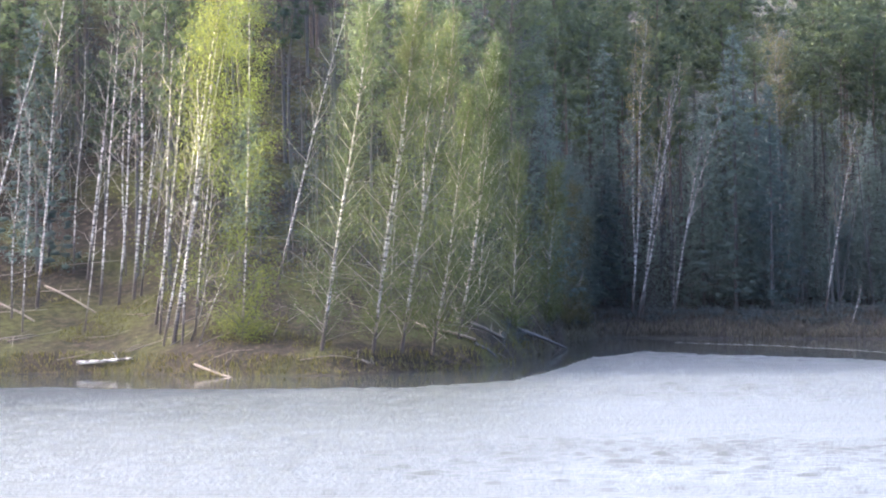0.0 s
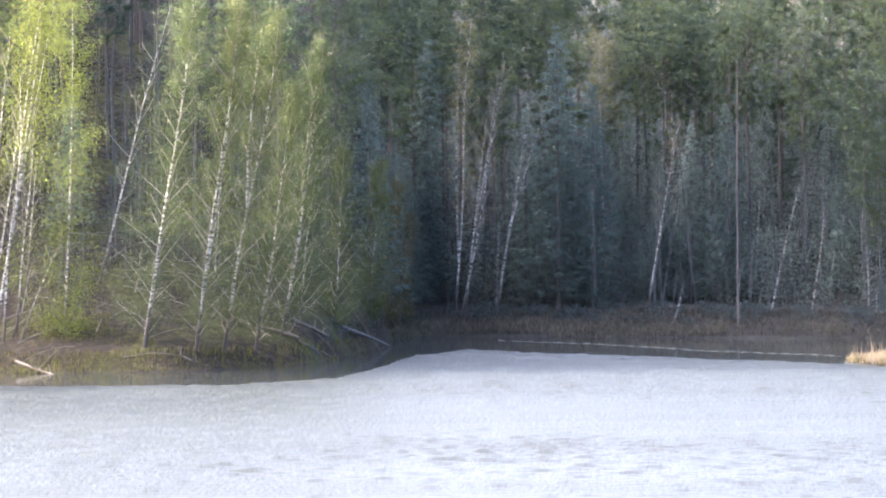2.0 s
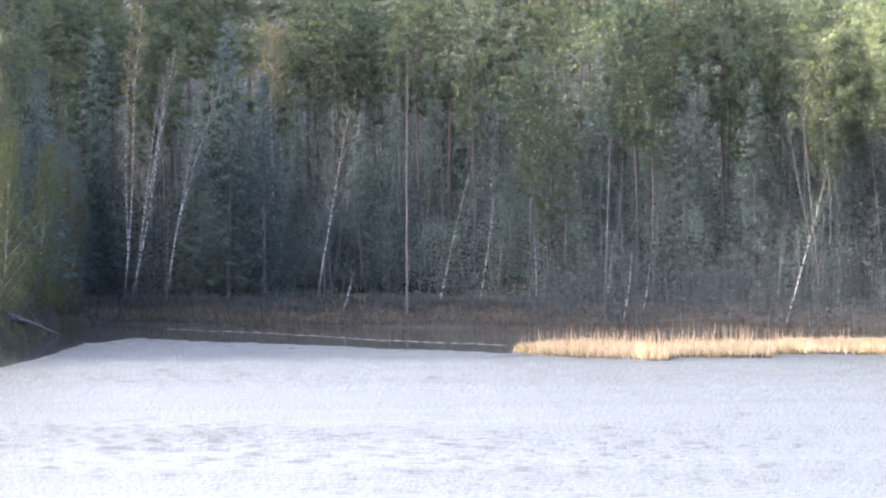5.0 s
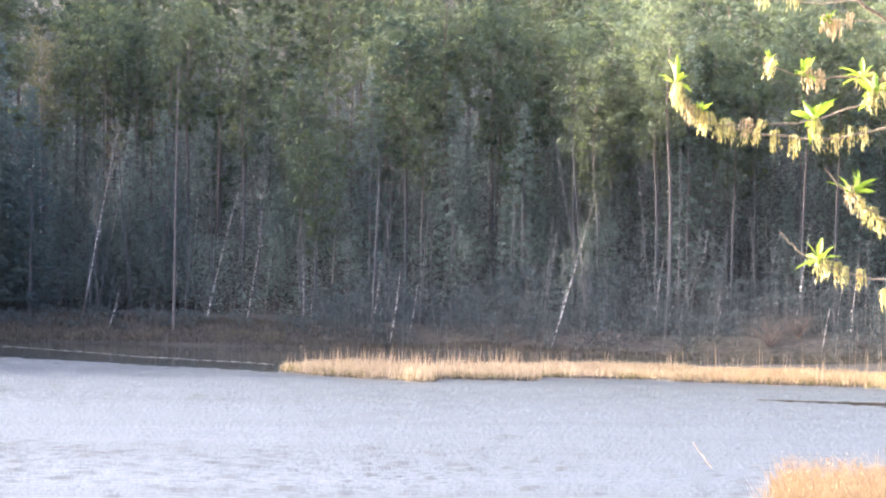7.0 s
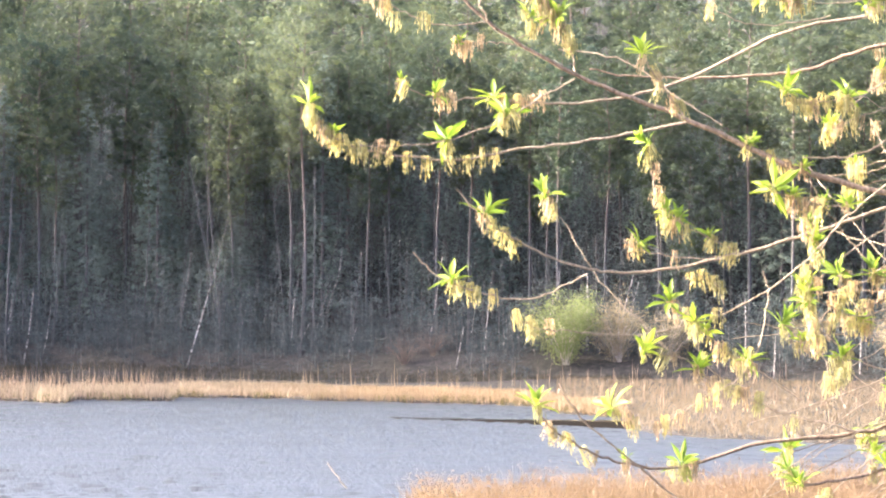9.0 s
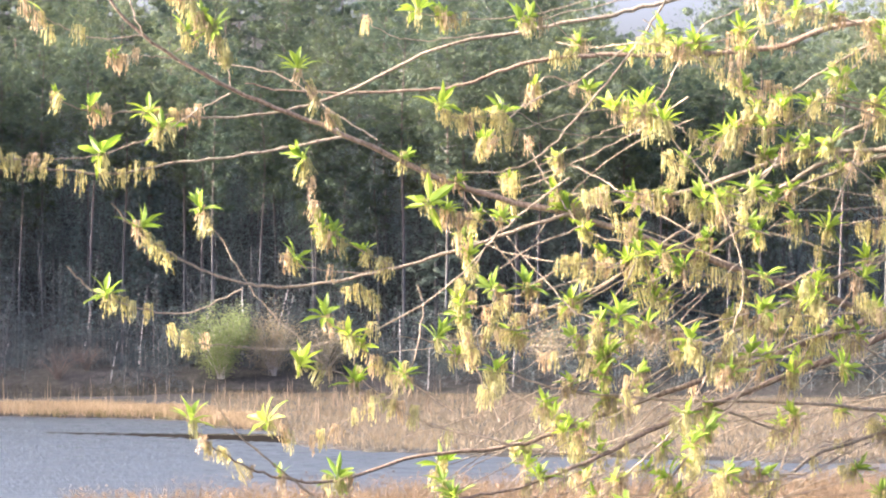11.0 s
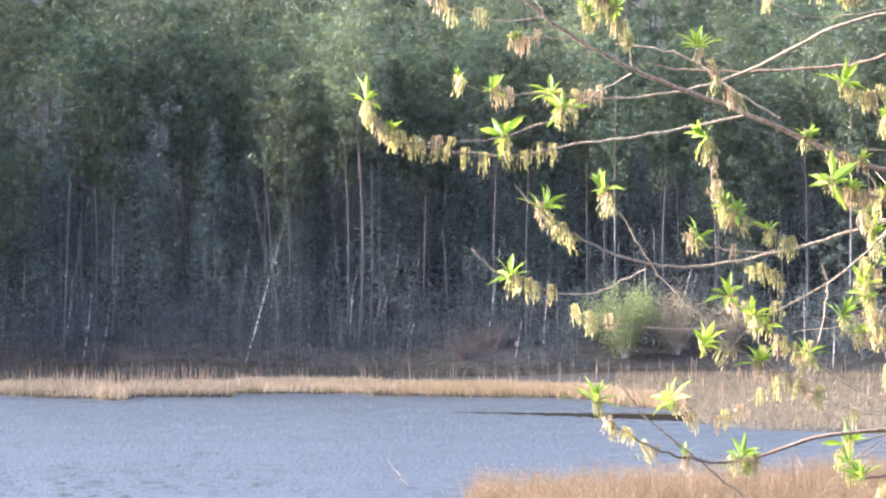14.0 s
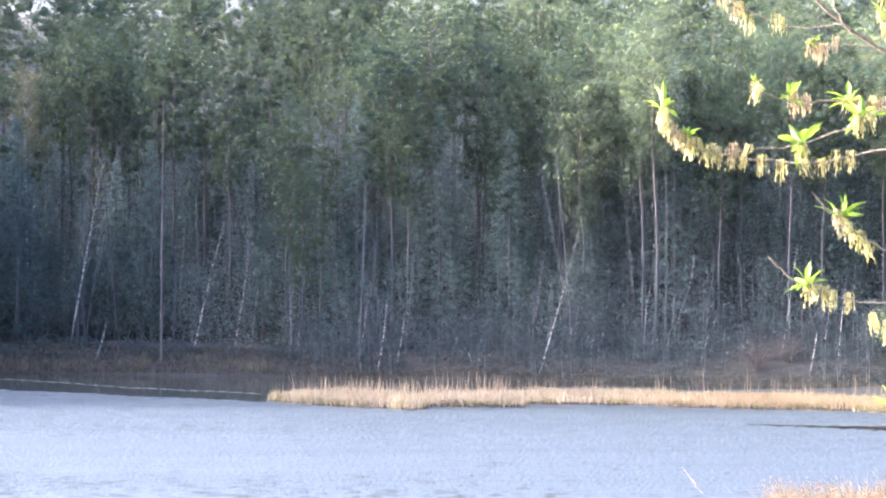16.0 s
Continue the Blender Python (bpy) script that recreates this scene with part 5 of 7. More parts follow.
bough([(-0.765, 0.221), (-0.750, 0.188), (-0.705, 0.160), (-0.639, 0.140), (-0.508, 0.126), (-0.387, 0.144), (-0.236, 0.165), (-0.088, 0.193)], 0.0018, 0.0035, -0.12, 0, sprigs=[(0.0, 1.25), (0.245, 0.7)], tassels=[0.015, 0.03, 0.06, 0.09, 0.13, 0.16, 0.18, 0.20, 0.235, 0.26, 0.28, 0.31, 0.335, 0.36, 0.39, 0.42, 0.455, 0.49, 0.53, 0.57, 0.60, 0.64, 0.67], dry=0.25)
bough([(-0.286, 0.271), (-0.347, 0.238), (-0.412, 0.198), (-0.518, 0.160), (-0.589, 0.152), (-0.669, 0.152)], 0.002, 0.0012, -0.05, -0.1, sprigs=[(0.4, 1.2), (0.6, 1.25)], tassels=[0.371, 0.4, 0.4, 0.857, 0.914], dry=0.4)
bough([(-0.443, 0.372), (-0.528, 0.369), (-0.599, 0.394), (-0.639, 0.419), (-0.659, 0.434)], 0.0018, 0.0012, -0.03, -0.05, sprigs=[(0.964, 1.2)], tassels=[0.321, 0.357, 0.5, 0.643, 0.714], dry=0.4)
bough([(-0.395, 0.332), (-0.448, 0.336), (-0.493, 0.332)], 0.0018, 0.0012, 0, -0.02, sprigs=[(1.0, 0.7)], tassels=[0.571, 0.786, 0.857, 1.0], dry=0.8)
bough([(-0.443, 0.374), (-0.463, 0.424), (-0.488, 0.485)], 0.002, 0.0014, 0, 0)
bough([(-0.286, 0.283), (-0.296, 0.334), (-0.322, 0.384), (-0.367, 0.429), (-0.417, 0.485)], 0.002, 0.0013, -0.02, -0.05, sprigs=[(0.607, 0.9), (0.464, 1.2)], tassels=[0.227, 0.264, 0.301, 0.341, 0.405, 0.429, 0.46, 0.464, 0.5, 0.548, 0.582, 0.63, 0.684, 0.714, 0.76, 0.793, 0.845, 0.874, 0.935], dry=0.3)
bough([(-0.387, 0.344), (-0.347, 0.364), (-0.367, 0.379)], 0.0014, 0.001, -0.02, -0.02, sprigs=[(1.0, 1.1)], tassels=[0.286, 0.357, 0.5])
bough([(-0.317, 0.324), (-0.196, 0.303), (-0.105, 0.238), (-0.024, 0.188)], 0.0015, 0.002, 0.08, 0.02)
bough([(-0.170, 0.314), (-0.145, 0.278), (-0.095, 0.208)], 0.0013, 0.0014, -0.02, 0, sprigs=[(0.071, 1.3)], tassels=[0.429, 0.5, 0.571, 0.643, 0.786, 0.857, 0.929], dry=0.8)
bough([(0.117, 0.130), (0.208, 0.134), (0.278, 0.172), (0.339, 0.238), (0.419, 0.334), (0.480, 0.424), (0.510, 0.505)], 0.0016, 0.003, 0.1, 0.2)
bough([(0.087, 0.243), (0.117, 0.228), (0.177, 0.233), (0.218, 0.238), (0.278, 0.273), (0.329, 0.293), (0.419, 0.354)], 0.0014, 0.0022, 0.02, 0.15, sprigs=[(0.0, 1.3), (0.405, 1.1)], tassels=[0.071, 0.167, 0.214, 0.238, 0.262, 0.31, 0.333, 0.405, 0.452], dry=0.15)
bough([(0.621, 0.424), (0.550, 0.384), (0.470, 0.253), (0.399, 0.238)], 0.002, 0.0013, 0.1, 0.02, sprigs=[(1.0, 1.25)], tassels=[0.714, 0.762, 0.857, 0.905], dry=0.3)
bough([(-0.498, 0.074), (-0.458, 0.031), (-0.387, -0.019), (-0.306, -0.056), (-0.226, -0.074), (-0.135, -0.070), (0.016, -0.039), (0.147, 0.001), (0.298, 0.051), (0.419, 0.080), (0.560, 0.107), (0.823, 0.172), (1.528, 0.142)], 0.0018, 0.0062, -0.1, 0.3, sprigs=[(0.095, 1.3), (0.679, 1.2), (0.75, 0.8)], tassels=[0.083, 0.107, 0.119, 0.131, 0.143, 0.155, 0.69, 0.702], dry=0.3)
bough([(-0.576, -0.039), (-0.533, -0.080), (-0.458, -0.110), (-0.367, -0.122), (-0.264, -0.078)], 0.0018, 0.002, -0.14, -0.08, sprigs=[(0.357, 1.25)], tassels=[0.429, 0.429, 0.5, 0.571], dry=0.1)
bough([(-0.397, -0.150), (-0.357, -0.172), (-0.286, -0.180), (-0.185, -0.186), (-0.095, -0.170), (0.006, -0.135), (0.117, -0.059), (0.208, 0.036), (0.319, 0.122)], 0.0012, 0.0026, -0.08, 0.1, tassels=[0.018, 0.107, 0.143, 0.179], dry=0.1)
bough([(-0.347, 0.067), (-0.296, 0.001), (-0.241, -0.090), (-0.165, -0.165), (-0.120, -0.211)], 0.0012, 0.0018, 0.1, 0.12, sprigs=[(0.036, 1.2)], tassels=[0.071, 0.107, 0.107], dry=0.7)
bough([(-0.155, 0.152), (-0.151, 0.112), (-0.140, 0.061), (-0.125, 0.026), (-0.065, -0.004), (0.006, -0.037)], 0.0012, 0.0018, -0.1, -0.04, sprigs=[(0.0, 1.2), (0.6, 1.2), (0.857, 0.9), (0.686, 0.9)], tassels=[0.057, 0.114, 0.2, 0.371, 0.429, 0.629, 0.686, 0.743, 0.886, 0.914, 0.971], dry=0.3)
bough([(-0.201, -0.014), (-0.145, -0.039), (-0.065, -0.049), (0.016, -0.039)], 0.0012, 0.0016, -0.06, -0.05, sprigs=[(0.19, 1.1)], tassels=[0.095, 0.524], dry=0.5)
bough([(-0.314, -0.273), (-0.276, -0.332), (-0.206, -0.392), (-0.125, -0.458), (-0.024, -0.553)], 0.0014, 0.003, -0.15, 0.0)
bough([(-0.362, -0.311), (-0.327, -0.352), (-0.256, -0.397), (-0.185, -0.417), (-0.095, -0.420), (0.046, -0.377), (0.218, -0.357), (0.369, -0.306), (0.520, -0.251), (0.671, -0.201), (0.790, -0.160), (1.024, -0.100), (1.528, -0.261)], 0.0012, 0.009, -0.15, 0.3, sprigs=[(0.012, 1.2), (0.333, 1.2), (0.238, 0.7), (0.56, 0.9)], tassels=[0.071, 0.083, 0.095, 0.119, 0.155, 0.179, 0.321, 0.333, 0.345, 0.536, 0.56], dry=0.3)
bough([(-0.730, -0.417), (-0.695, -0.463)], 0.0012, 0.0016, -0.2, -0.2)
bough([(-0.226, -0.317), (-0.185, -0.342), (-0.145, -0.352), (-0.070, -0.306), (0.006, -0.261), (0.041, -0.201), (0.058, -0.120), (0.048, -0.070)], 0.0012, 0.0016, -0.12, -0.04, sprigs=[(0.02, 1.3), (0.633, 1)], tassels=[0.102, 0.143, 0.163, 0.286, 0.327, 0.388, 0.449, 0.49, 0.592, 0.694], dry=0.25)
bough([(-0.163, -0.221), (-0.095, -0.226), (-0.065, -0.251), (-0.004, -0.281), (0.077, -0.322), (0.167, -0.342), (0.218, -0.357)], 0.0012, 0.002, -0.05, 0.0, sprigs=[(0.0, 1.3), (0.333, 1.2)], tassels=[0.071, 0.095, 0.119, 0.31, 0.405, 0.452, 0.5, 0.548, 0.595, 0.714], dry=0.45)
bough([(-0.075, -0.160), (-0.065, -0.211), (-0.039, -0.251), (0.016, -0.281)], 0.0012, 0.0015, -0.02, 0.0, sprigs=[(0.048, 1.1)], tassels=[0.048, 0.476])
bough([(-0.125, -0.125), (-0.075, -0.160), (-0.024, -0.211), (0.046, -0.251), (0.117, -0.301)], 0.0013, 0.0018, 0.0, 0.05, sprigs=[(0.036, 1.2), (0.357, 1), (0.643, 1.1)], tassels=[0.179, 0.214, 0.25, 0.464, 0.5, 0.571, 0.643, 0.714], dry=0.3)
bough([(-0.085, -0.080), (-0.044, -0.085), (-0.024, -0.140), (-0.085, -0.160)], 0.0012, 0.0012, 0, 0, tassels=[0.048, 0.143, 0.286, 0.381, 0.476, 0.762], dry=0.1)
bough([(0.067, -0.172), (0.167, -0.160), (0.298, -0.105), (0.419, -0.049), (0.571, 0.031), (0.702, 0.107), (0.823, 0.162), (1.125, 0.182), (1.558, -0.059)], 0.0016, 0.007, 0.05, 0.35, sprigs=[(0.018, 1.2)], tassels=[0.093, 0.107, 0.127, 0.147, 0.163, 0.183, 0.195, 0.218, 0.232], dry=0.5)
bough([(0.790, -0.283), (0.641, -0.277), (0.470, -0.273), (0.319, -0.259), (0.218, -0.229), (0.162, -0.185)], 0.0045, 0.0015, 0.1, 0.0)
bough([(1.558, -0.463), (1.125, -0.322), (0.790, -0.283)], 0.008, 0.0045, 0.3, 0.1)
bough([(0.137, -0.120), (0.228, -0.150), (0.369, -0.080), (0.510, 0.021), (0.641, 0.112), (0.790, 0.193), (1.125, 0.293), (1.558, 0.142)], 0.0014, 0.006, 0.0, 0.35, sprigs=[(0.24, 1.1), (0.362, 0.9), (0.532, 0.87), (0.683, 1.17), (0.78, 1.16), (0.819, 1.14), (0.987, 1.23)], tassels=[0.079, 0.224, 0.236, 0.245, 0.347, 0.358, 0.368, 0.518, 0.528, 0.537, 0.667, 0.676, 0.69, 0.761, 0.767, 0.779, 0.789, 0.799, 0.808, 0.821, 0.831, 0.855, 0.866, 0.878, 0.918, 0.926, 0.936, 0.966, 0.978, 0.986, 0.998])
bough([(0.419, 0.021), (0.530, 0.142), (0.671, 0.243), (0.790, 0.324), (0.974, 0.424)], 0.0014, 0.004, 0.1, 0.2, sprigs=[(0.37, 1.08), (0.551, 0.96), (0.894, 1.14), (0.986, 1.13)], tassels=[-0.012, 0.014, 0.033, 0.148, 0.167, 0.194, 0.343, 0.371, 0.518, 0.535, 0.559, 0.748, 0.769, 0.795, 0.857, 0.881, 0.908, 0.951, 0.975, 0.995])
bough([(0.369, -0.453), (0.440, -0.392), (0.510, -0.322), (0.571, -0.221), (0.621, -0.120), (0.626, -0.029), (0.571, 0.112), (0.510, 0.182), (0.470, 0.253)], 0.003, 0.0013, -0.05, -0.1, sprigs=[(0.06, 0.84), (0.721, 1.08), (0.937, 1.09)], tassels=[0.035, 0.052, 0.068, 0.256, 0.382, 0.405, 0.419, 0.445, 0.55, 0.565, 0.701, 0.721, 0.908, 0.927, 0.95])
bough([(0.571, -0.453), (0.621, -0.422), (0.702, -0.412), (0.790, -0.362), (1.024, -0.322), (1.528, -0.412)], 0.002, 0.006, -0.05, 0.3, sprigs=[(0.719, 1.14), (0.761, 0.82), (0.856, 0.91), (0.878, 1.19), (0.905, 1.03), (0.943, 0.82), (0.975, 1.12)], tassels=[0.004, 0.023, 0.037, 0.049, 0.273, 0.292, 0.308, 0.543, 0.614, 0.63, 0.702, 0.717, 0.752, 0.774, 0.785, 0.803, 0.818, 0.834, 0.85, 0.866, 0.871, 0.897, 0.924, 0.94, 0.941, 0.958, 0.974, 0.992])
bough([(0.117, -0.453), (0.228, -0.432), (0.369, -0.377), (0.480, -0.322), (0.621, -0.266), (0.790, -0.201), (1.075, -0.120), (1.528, -0.281)], 0.003, 0.0095, -0.1, 0.3, sprigs=[(0.184, 1.1), (0.0, 1.2)], tassels=[0.163, 0.224, 0.347])
bough([(0.298, -0.266), (0.369, -0.221), (0.450, -0.120), (0.540, -0.039), (0.641, 0.041), (0.790, 0.132), (1.125, 0.223)], 0.0014, 0.005, 0.02, 0.25, sprigs=[(0.059, 0.95), (0.199, 1.16), (0.372, 1.09), (0.531, 1.02), (0.658, 1.11), (0.765, 0.81), (0.843, 0.86), (0.909, 0.86), (0.951, 1.18), (0.991, 1.11)], tassels=[0.049, 0.179, 0.198, 0.364, 0.506, 0.524, 0.538, 0.652, 0.74, 0.76, 0.775, 0.811, 0.828, 0.843, 0.857, 0.873, 0.89, 0.907, 0.928, 0.94, 0.967, 0.984, 0.996])
bough([(0.218, -0.422), (0.329, -0.322), (0.419, -0.261), (0.520, -0.201), (0.681, -0.120), (0.790, -0.059), (1.075, 0.021), (1.558, -0.120)], 0.0015, 0.006, -0.02, 0.3, sprigs=[(0.033, 0.85), (0.115, 1.05), (0.234, 1.08), (0.442, 0.91), (0.691, 1.11), (0.754, 1.22), (0.877, 1.06), (0.944, 1.25), (0.975, 1.23), (0.999, 0.91)], tassels=[0.03, 0.108, 0.211, 0.223, 0.236, 0.245, 0.421, 0.433, 0.441, 0.453, 0.522, 0.534, 0.547, 0.555, 0.67, 0.682, 0.69, 0.703, 0.738, 0.75, 0.76, 0.806, 0.817, 0.866, 0.878, 0.884, 0.893, 0.906, 0.918, 0.94, 0.955, 0.966, 0.975, 0.987, 0.989, 0.997])
bough([(0.470, -0.453), (0.550, -0.352), (0.661, -0.221), (0.722, -0.120), (0.790, 0.061), (0.863, 0.243)], 0.003, 0.0016, 0.05, 0.1, sprigs=[(0.071, 1.22), (0.237, 0.84), (0.426, 1.0), (0.624, 1.06), (0.763, 1.2)], tassels=[0.054, 0.07, 0.225, 0.392, 0.415, 0.435, 0.583, 0.605, 0.621, 0.642, 0.73, 0.756, 0.772, 0.883, 0.903, 0.925])
bough([(0.167, -0.211), (0.218, -0.261), (0.278, -0.306)], 0.0012, 0.001, 0.0, 0.0)
bough([(0.172, 0.001), (0.122, -0.090), (0.142, -0.180), (0.162, -0.241), (0.193, -0.311)], 0.0014, 0.0011, -0.05, -0.08, sprigs=[(0.321, 1.2), (0.357, 1)], tassels=[0.134, 0.188, 0.211, 0.251, 0.286, 0.325, 0.357, 0.383, 0.424, 0.469, 0.505, 0.539, 0.576, 0.6], dry=0.3)
bough([(0.671, -0.458), (0.722, -0.322), (0.712, -0.251), (0.790, -0.120), (0.923, 0.021)], 0.0025, 0.0016, 0.0, 0.1, sprigs=[(0.283, 1.05), (0.549, 1.12), (0.669, 0.91), (0.857, 1.02)], tassels=[-0.014, 0.023, 0.044, 0.074, 0.254, 0.281, 0.49, 0.518, 0.547, 0.581, 0.63, 0.659, 0.683, 0.839])
bough([(0.228, 0.394), (0.349, 0.424), (0.480, 0.455), (0.621, 0.505)], 0.0014, 0.0025, 0.1, 0.2, sprigs=[(0.0, 1.2), (0.048, 1)], tassels=[0.048, 0.048, 0.095])
bough([(0.046, 0.414), (0.117, 0.404), (0.228, 0.409), (0.319, 0.429), (0.470, 0.485)], 0.0013, 0.002, 0.12, 0.2, sprigs=[(0.0, 1.2), (0.179, 1)], tassels=[0.107, 0.179, 0.214, 0.25, 0.286])
bough([(-0.049, 0.399), (0.016, 0.369), (0.077, 0.366), (0.167, 0.382)], 0.0012, 0.0016, 0.05, 0.1, tassels=[0.0])
bough([(0.450, 0.404), (0.520, 0.354), (0.641, 0.384), (0.790, 0.445)], 0.0013, 0.0025, 0.05, 0.1, sprigs=[(0.168, 1.21), (0.412, 1.13), (0.623, 1.04), (0.854, 1.16)], tassels=[0.141, 0.371, 0.406, 0.575, 0.619, 0.775, 0.809, 0.854, 0.898])
bough([(0.601, 0.293), (0.621, 0.334), (0.661, 0.394), (0.671, 0.465)], 0.0013, 0.0018, 0.0, 0.05, sprigs=[(0.406, 0.93), (0.824, 0.88)], tassels=[0.221, 0.311, 0.41, 0.478, 0.644, 0.748, 0.815, 0.919])
bough([(0.790, 0.283), (0.702, 0.213), (0.611, 0.203), (0.560, 0.112), (0.550, 0.021)], 0.002, 0.0012, 0.0, 0.0, sprigs=[(0.123, 0.93), (0.34, 0.96), (0.488, 0.95)], tassels=[0.077, 0.127, 0.3, 0.34, 0.431, 0.463, 0.514, 0.686, 0.882])
bough([(0.319, -0.160), (0.359, -0.201), (0.389, -0.251)], 0.0012, 0.0012, 0.0, 0.0, sprigs=[(0.214, 1.2), (0.857, 1.1)], tassels=[0.286, 0.5, 0.571, 0.929, 0.929])
bough([(0.384, -0.120), (0.429, -0.140), (0.510, -0.150), (0.641, -0.120)], 0.0012, 0.002, -0.08, 0.0, sprigs=[(0.19, 1.35), (0.476, 1)], tassels=[0.286, 0.381, 0.476, 0.619, 0.667], dry=0.3)
bough([(0.177, -0.080), (0.228, -0.075), (0.278, -0.080), (0.409, -0.029)], 0.0012, 0.0018, -0.05, 0.0, sprigs=[(0.048, 1.1), (0.476, 1.2)], tassels=[0.143, 0.524, 0.619, 0.619, 0.857, 0.905, 0.905], dry=0.4)
bough([(0.056, 0.077), (0.097, 0.056), (0.147, 0.046), (0.218, 0.041)], 0.0012, 0.0018, -0.06, 0.0, sprigs=[(0.095, 1.4), (0.333, 0.9), (0.905, 1)], tassels=[0.333, 0.429, 0.524, 0.571, 0.619, 0.714], dry=0.6)
bough([(0.450, 0.001), (0.510, -0.039), (0.621, -0.059), (0.722, -0.049)], 0.0013, 0.002, -0.1, -0.02, sprigs=[(0.19, 1.2), (0.381, 1), (0.81, 1.1)], tassels=[0.238, 0.333, 0.381, 0.429, 0.524, 0.571, 0.619, 0.667], dry=0.3)
bough([(0.661, -0.120), (0.722, -0.125), (0.823, -0.120), (1.024, -0.080)], 0.0013, 0.003, -0.1, 0.0, sprigs=[(0.0, 1.1)], tassels=[0.143, 0.19, 0.286, 0.333, 0.429, 0.476, 0.524], dry=0.15)
bough([(0.530, -0.170), (0.571, -0.201), (0.641, -0.201), (0.790, -0.150)], 0.0013, 0.0025, -0.1, 0.0, sprigs=[(0.048, 1.2), (0.667, 1.1)], tassels=[0.095, 0.19, 0.286, 0.381, 0.429, 0.524, 0.571], dry=0.3)
bough([(0.530, -0.357), (0.571, -0.392), (0.641, -0.422), (0.722, -0.412)], 0.0013, 0.0018, -0.1, 0.0, sprigs=[(0.048, 1.1)], tassels=[0.048, 0.19, 0.286, 0.429, 0.476, 0.571], dry=0.1)
bough([(0.916, -0.109), (0.933, -0.070), (0.960, -0.034), (0.993, -0.007), (1.144, -0.009)], 0.0011, 0.0024, -0.11, 0.15, sprigs=[(0.264, 0.99), (0.961, 0.8)], tassels=[0.146, 0.206, 0.269, 0.318, 0.666, 0.723, 0.783, 0.899, 0.958])
bough([(0.619, 0.071), (0.672, 0.133), (0.726, 0.195), (0.779, 0.256), (0.930, 0.206)], 0.0011, 0.0024, -0.12, 0.18, sprigs=[(0.098, 1.18), (0.429, 0.81), (0.698, 0.85), (0.947, 1.24)], tassels=[0.019, 0.058, 0.101, 0.131, 0.386, 0.428, 0.68, 0.873, 0.915, 0.947, 0.988])
bough([(0.466, -0.464), (0.507, -0.447), (0.548, -0.430), (0.591, -0.416), (0.742, -0.406)], 0.0011, 0.0024, 0.14, 0.03, sprigs=[(0.248, 1.03), (0.871, 1.16)], tassels=[0.126, 0.195, 0.257, 0.298, 0.796, 0.833, 0.895])
bough([(0.925, 0.151), (0.997, 0.223), (1.081, 0.277), (1.174, 0.314), (1.326, 0.290)], 0.0011, 0.0024, -0.02, 0.2, sprigs=[(0.14, 1.13), (0.412, 1.15), (0.778, 1.23), (0.993, 1.01)], tassels=[0.074, 0.105, 0.145, 0.173, 0.339, 0.381, 0.412, 0.451, 0.756, 0.973])
bough([(0.906, 0.363), (0.950, 0.356), (0.992, 0.348), (1.035, 0.339), (1.186, 0.263)], 0.0011, 0.0024, 0.16, 0.3, sprigs=[(0.058, 1.15), (0.68, 1.17), (0.86, 1.06), (0.993, 1.18)], tassels=[0.028, 0.621, 0.671, 0.825, 0.886, 0.948, 0.989, 1])
bough([(0.507, -0.322), (0.580, -0.257), (0.649, -0.189), (0.716, -0.117), (0.867, -0.193)], 0.0011, 0.0024, -0.14, 0.28, sprigs=[(0.059, 0.98), (0.905, 0.96)], tassels=[0.044, 0.362, 0.4, 0.436, 0.591, 0.617, 0.656, 0.69, 0.839, 0.876, 0.907, 0.938])
bough([(0.105, -0.219), (0.165, -0.140), (0.242, -0.078), (0.332, -0.033), (0.483, -0.039)], 0.0011, 0.0024, 0.04, 0.08, sprigs=[(0.066, 0.89), (0.907, 1.13)], tassels=[0.036, 0.073, 0.311, 0.344, 0.386, 0.418, 0.69, 0.725, 0.752, 0.797, 0.853, 0.883, 0.924])
bough([(0.348, -0.195), (0.377, -0.128), (0.417, -0.067), (0.466, -0.012), (0.617, -0.079)], 0.0011, 0.0024, -0.12, 0.13, sprigs=[(0.192, 0.89), (0.687, 0.87)], tassels=[0.114, 0.154, 0.2, 0.241, 0.632, 0.666, 0.716, 0.807, 0.851, 0.899])
bough([(0.439, 0.231), (0.479, 0.225), (0.517, 0.211), (0.552, 0.189), (0.704, 0.150)], 0.0011, 0.0024, 0.09, 0.05, sprigs=[(0.077, 1.15), (0.759, 0.92), (0.941, 1.1)], tassels=[-0.041, 0.03, 0.074, 0.136, 0.68, 0.733, 0.795, 0.824, 0.878, 0.931, 0.997])
bough([(0.754, -0.291), (0.811, -0.300), (0.865, -0.321), (0.914, -0.352), (1.066, -0.415)], 0.0011, 0.0024, 0.23, 0.15, sprigs=[(0.223, 0.93), (0.885, 1.03)], tassels=[0.167, 0.223, 0.489, 0.54, 0.592, 0.638, 0.833, 0.877])
bough([(0.865, 0.381), (0.934, 0.363), (1.001, 0.337), (1.065, 0.302), (1.216, 0.294)], 0.0011, 0.0024, -0.04, 0.16, sprigs=[(0.136, 0.82), (0.404, 1.05), (0.772, 0.82)], tassels=[0.054, 0.098, 0.143, 0.182, 0.31, 0.365, 0.408, 0.444, 0.69, 0.735, 0.774, 0.81])
bough([(0.274, 0.159), (0.333, 0.138), (0.389, 0.110), (0.442, 0.076), (0.593, -0.010)], 0.0011, 0.0024, 0.32, 0.1, sprigs=[(0.12, 0.86), (0.743, 1.11), (0.956, 1.17)], tassels=[0.052, 0.105, 0.142, 0.724, 0.942])
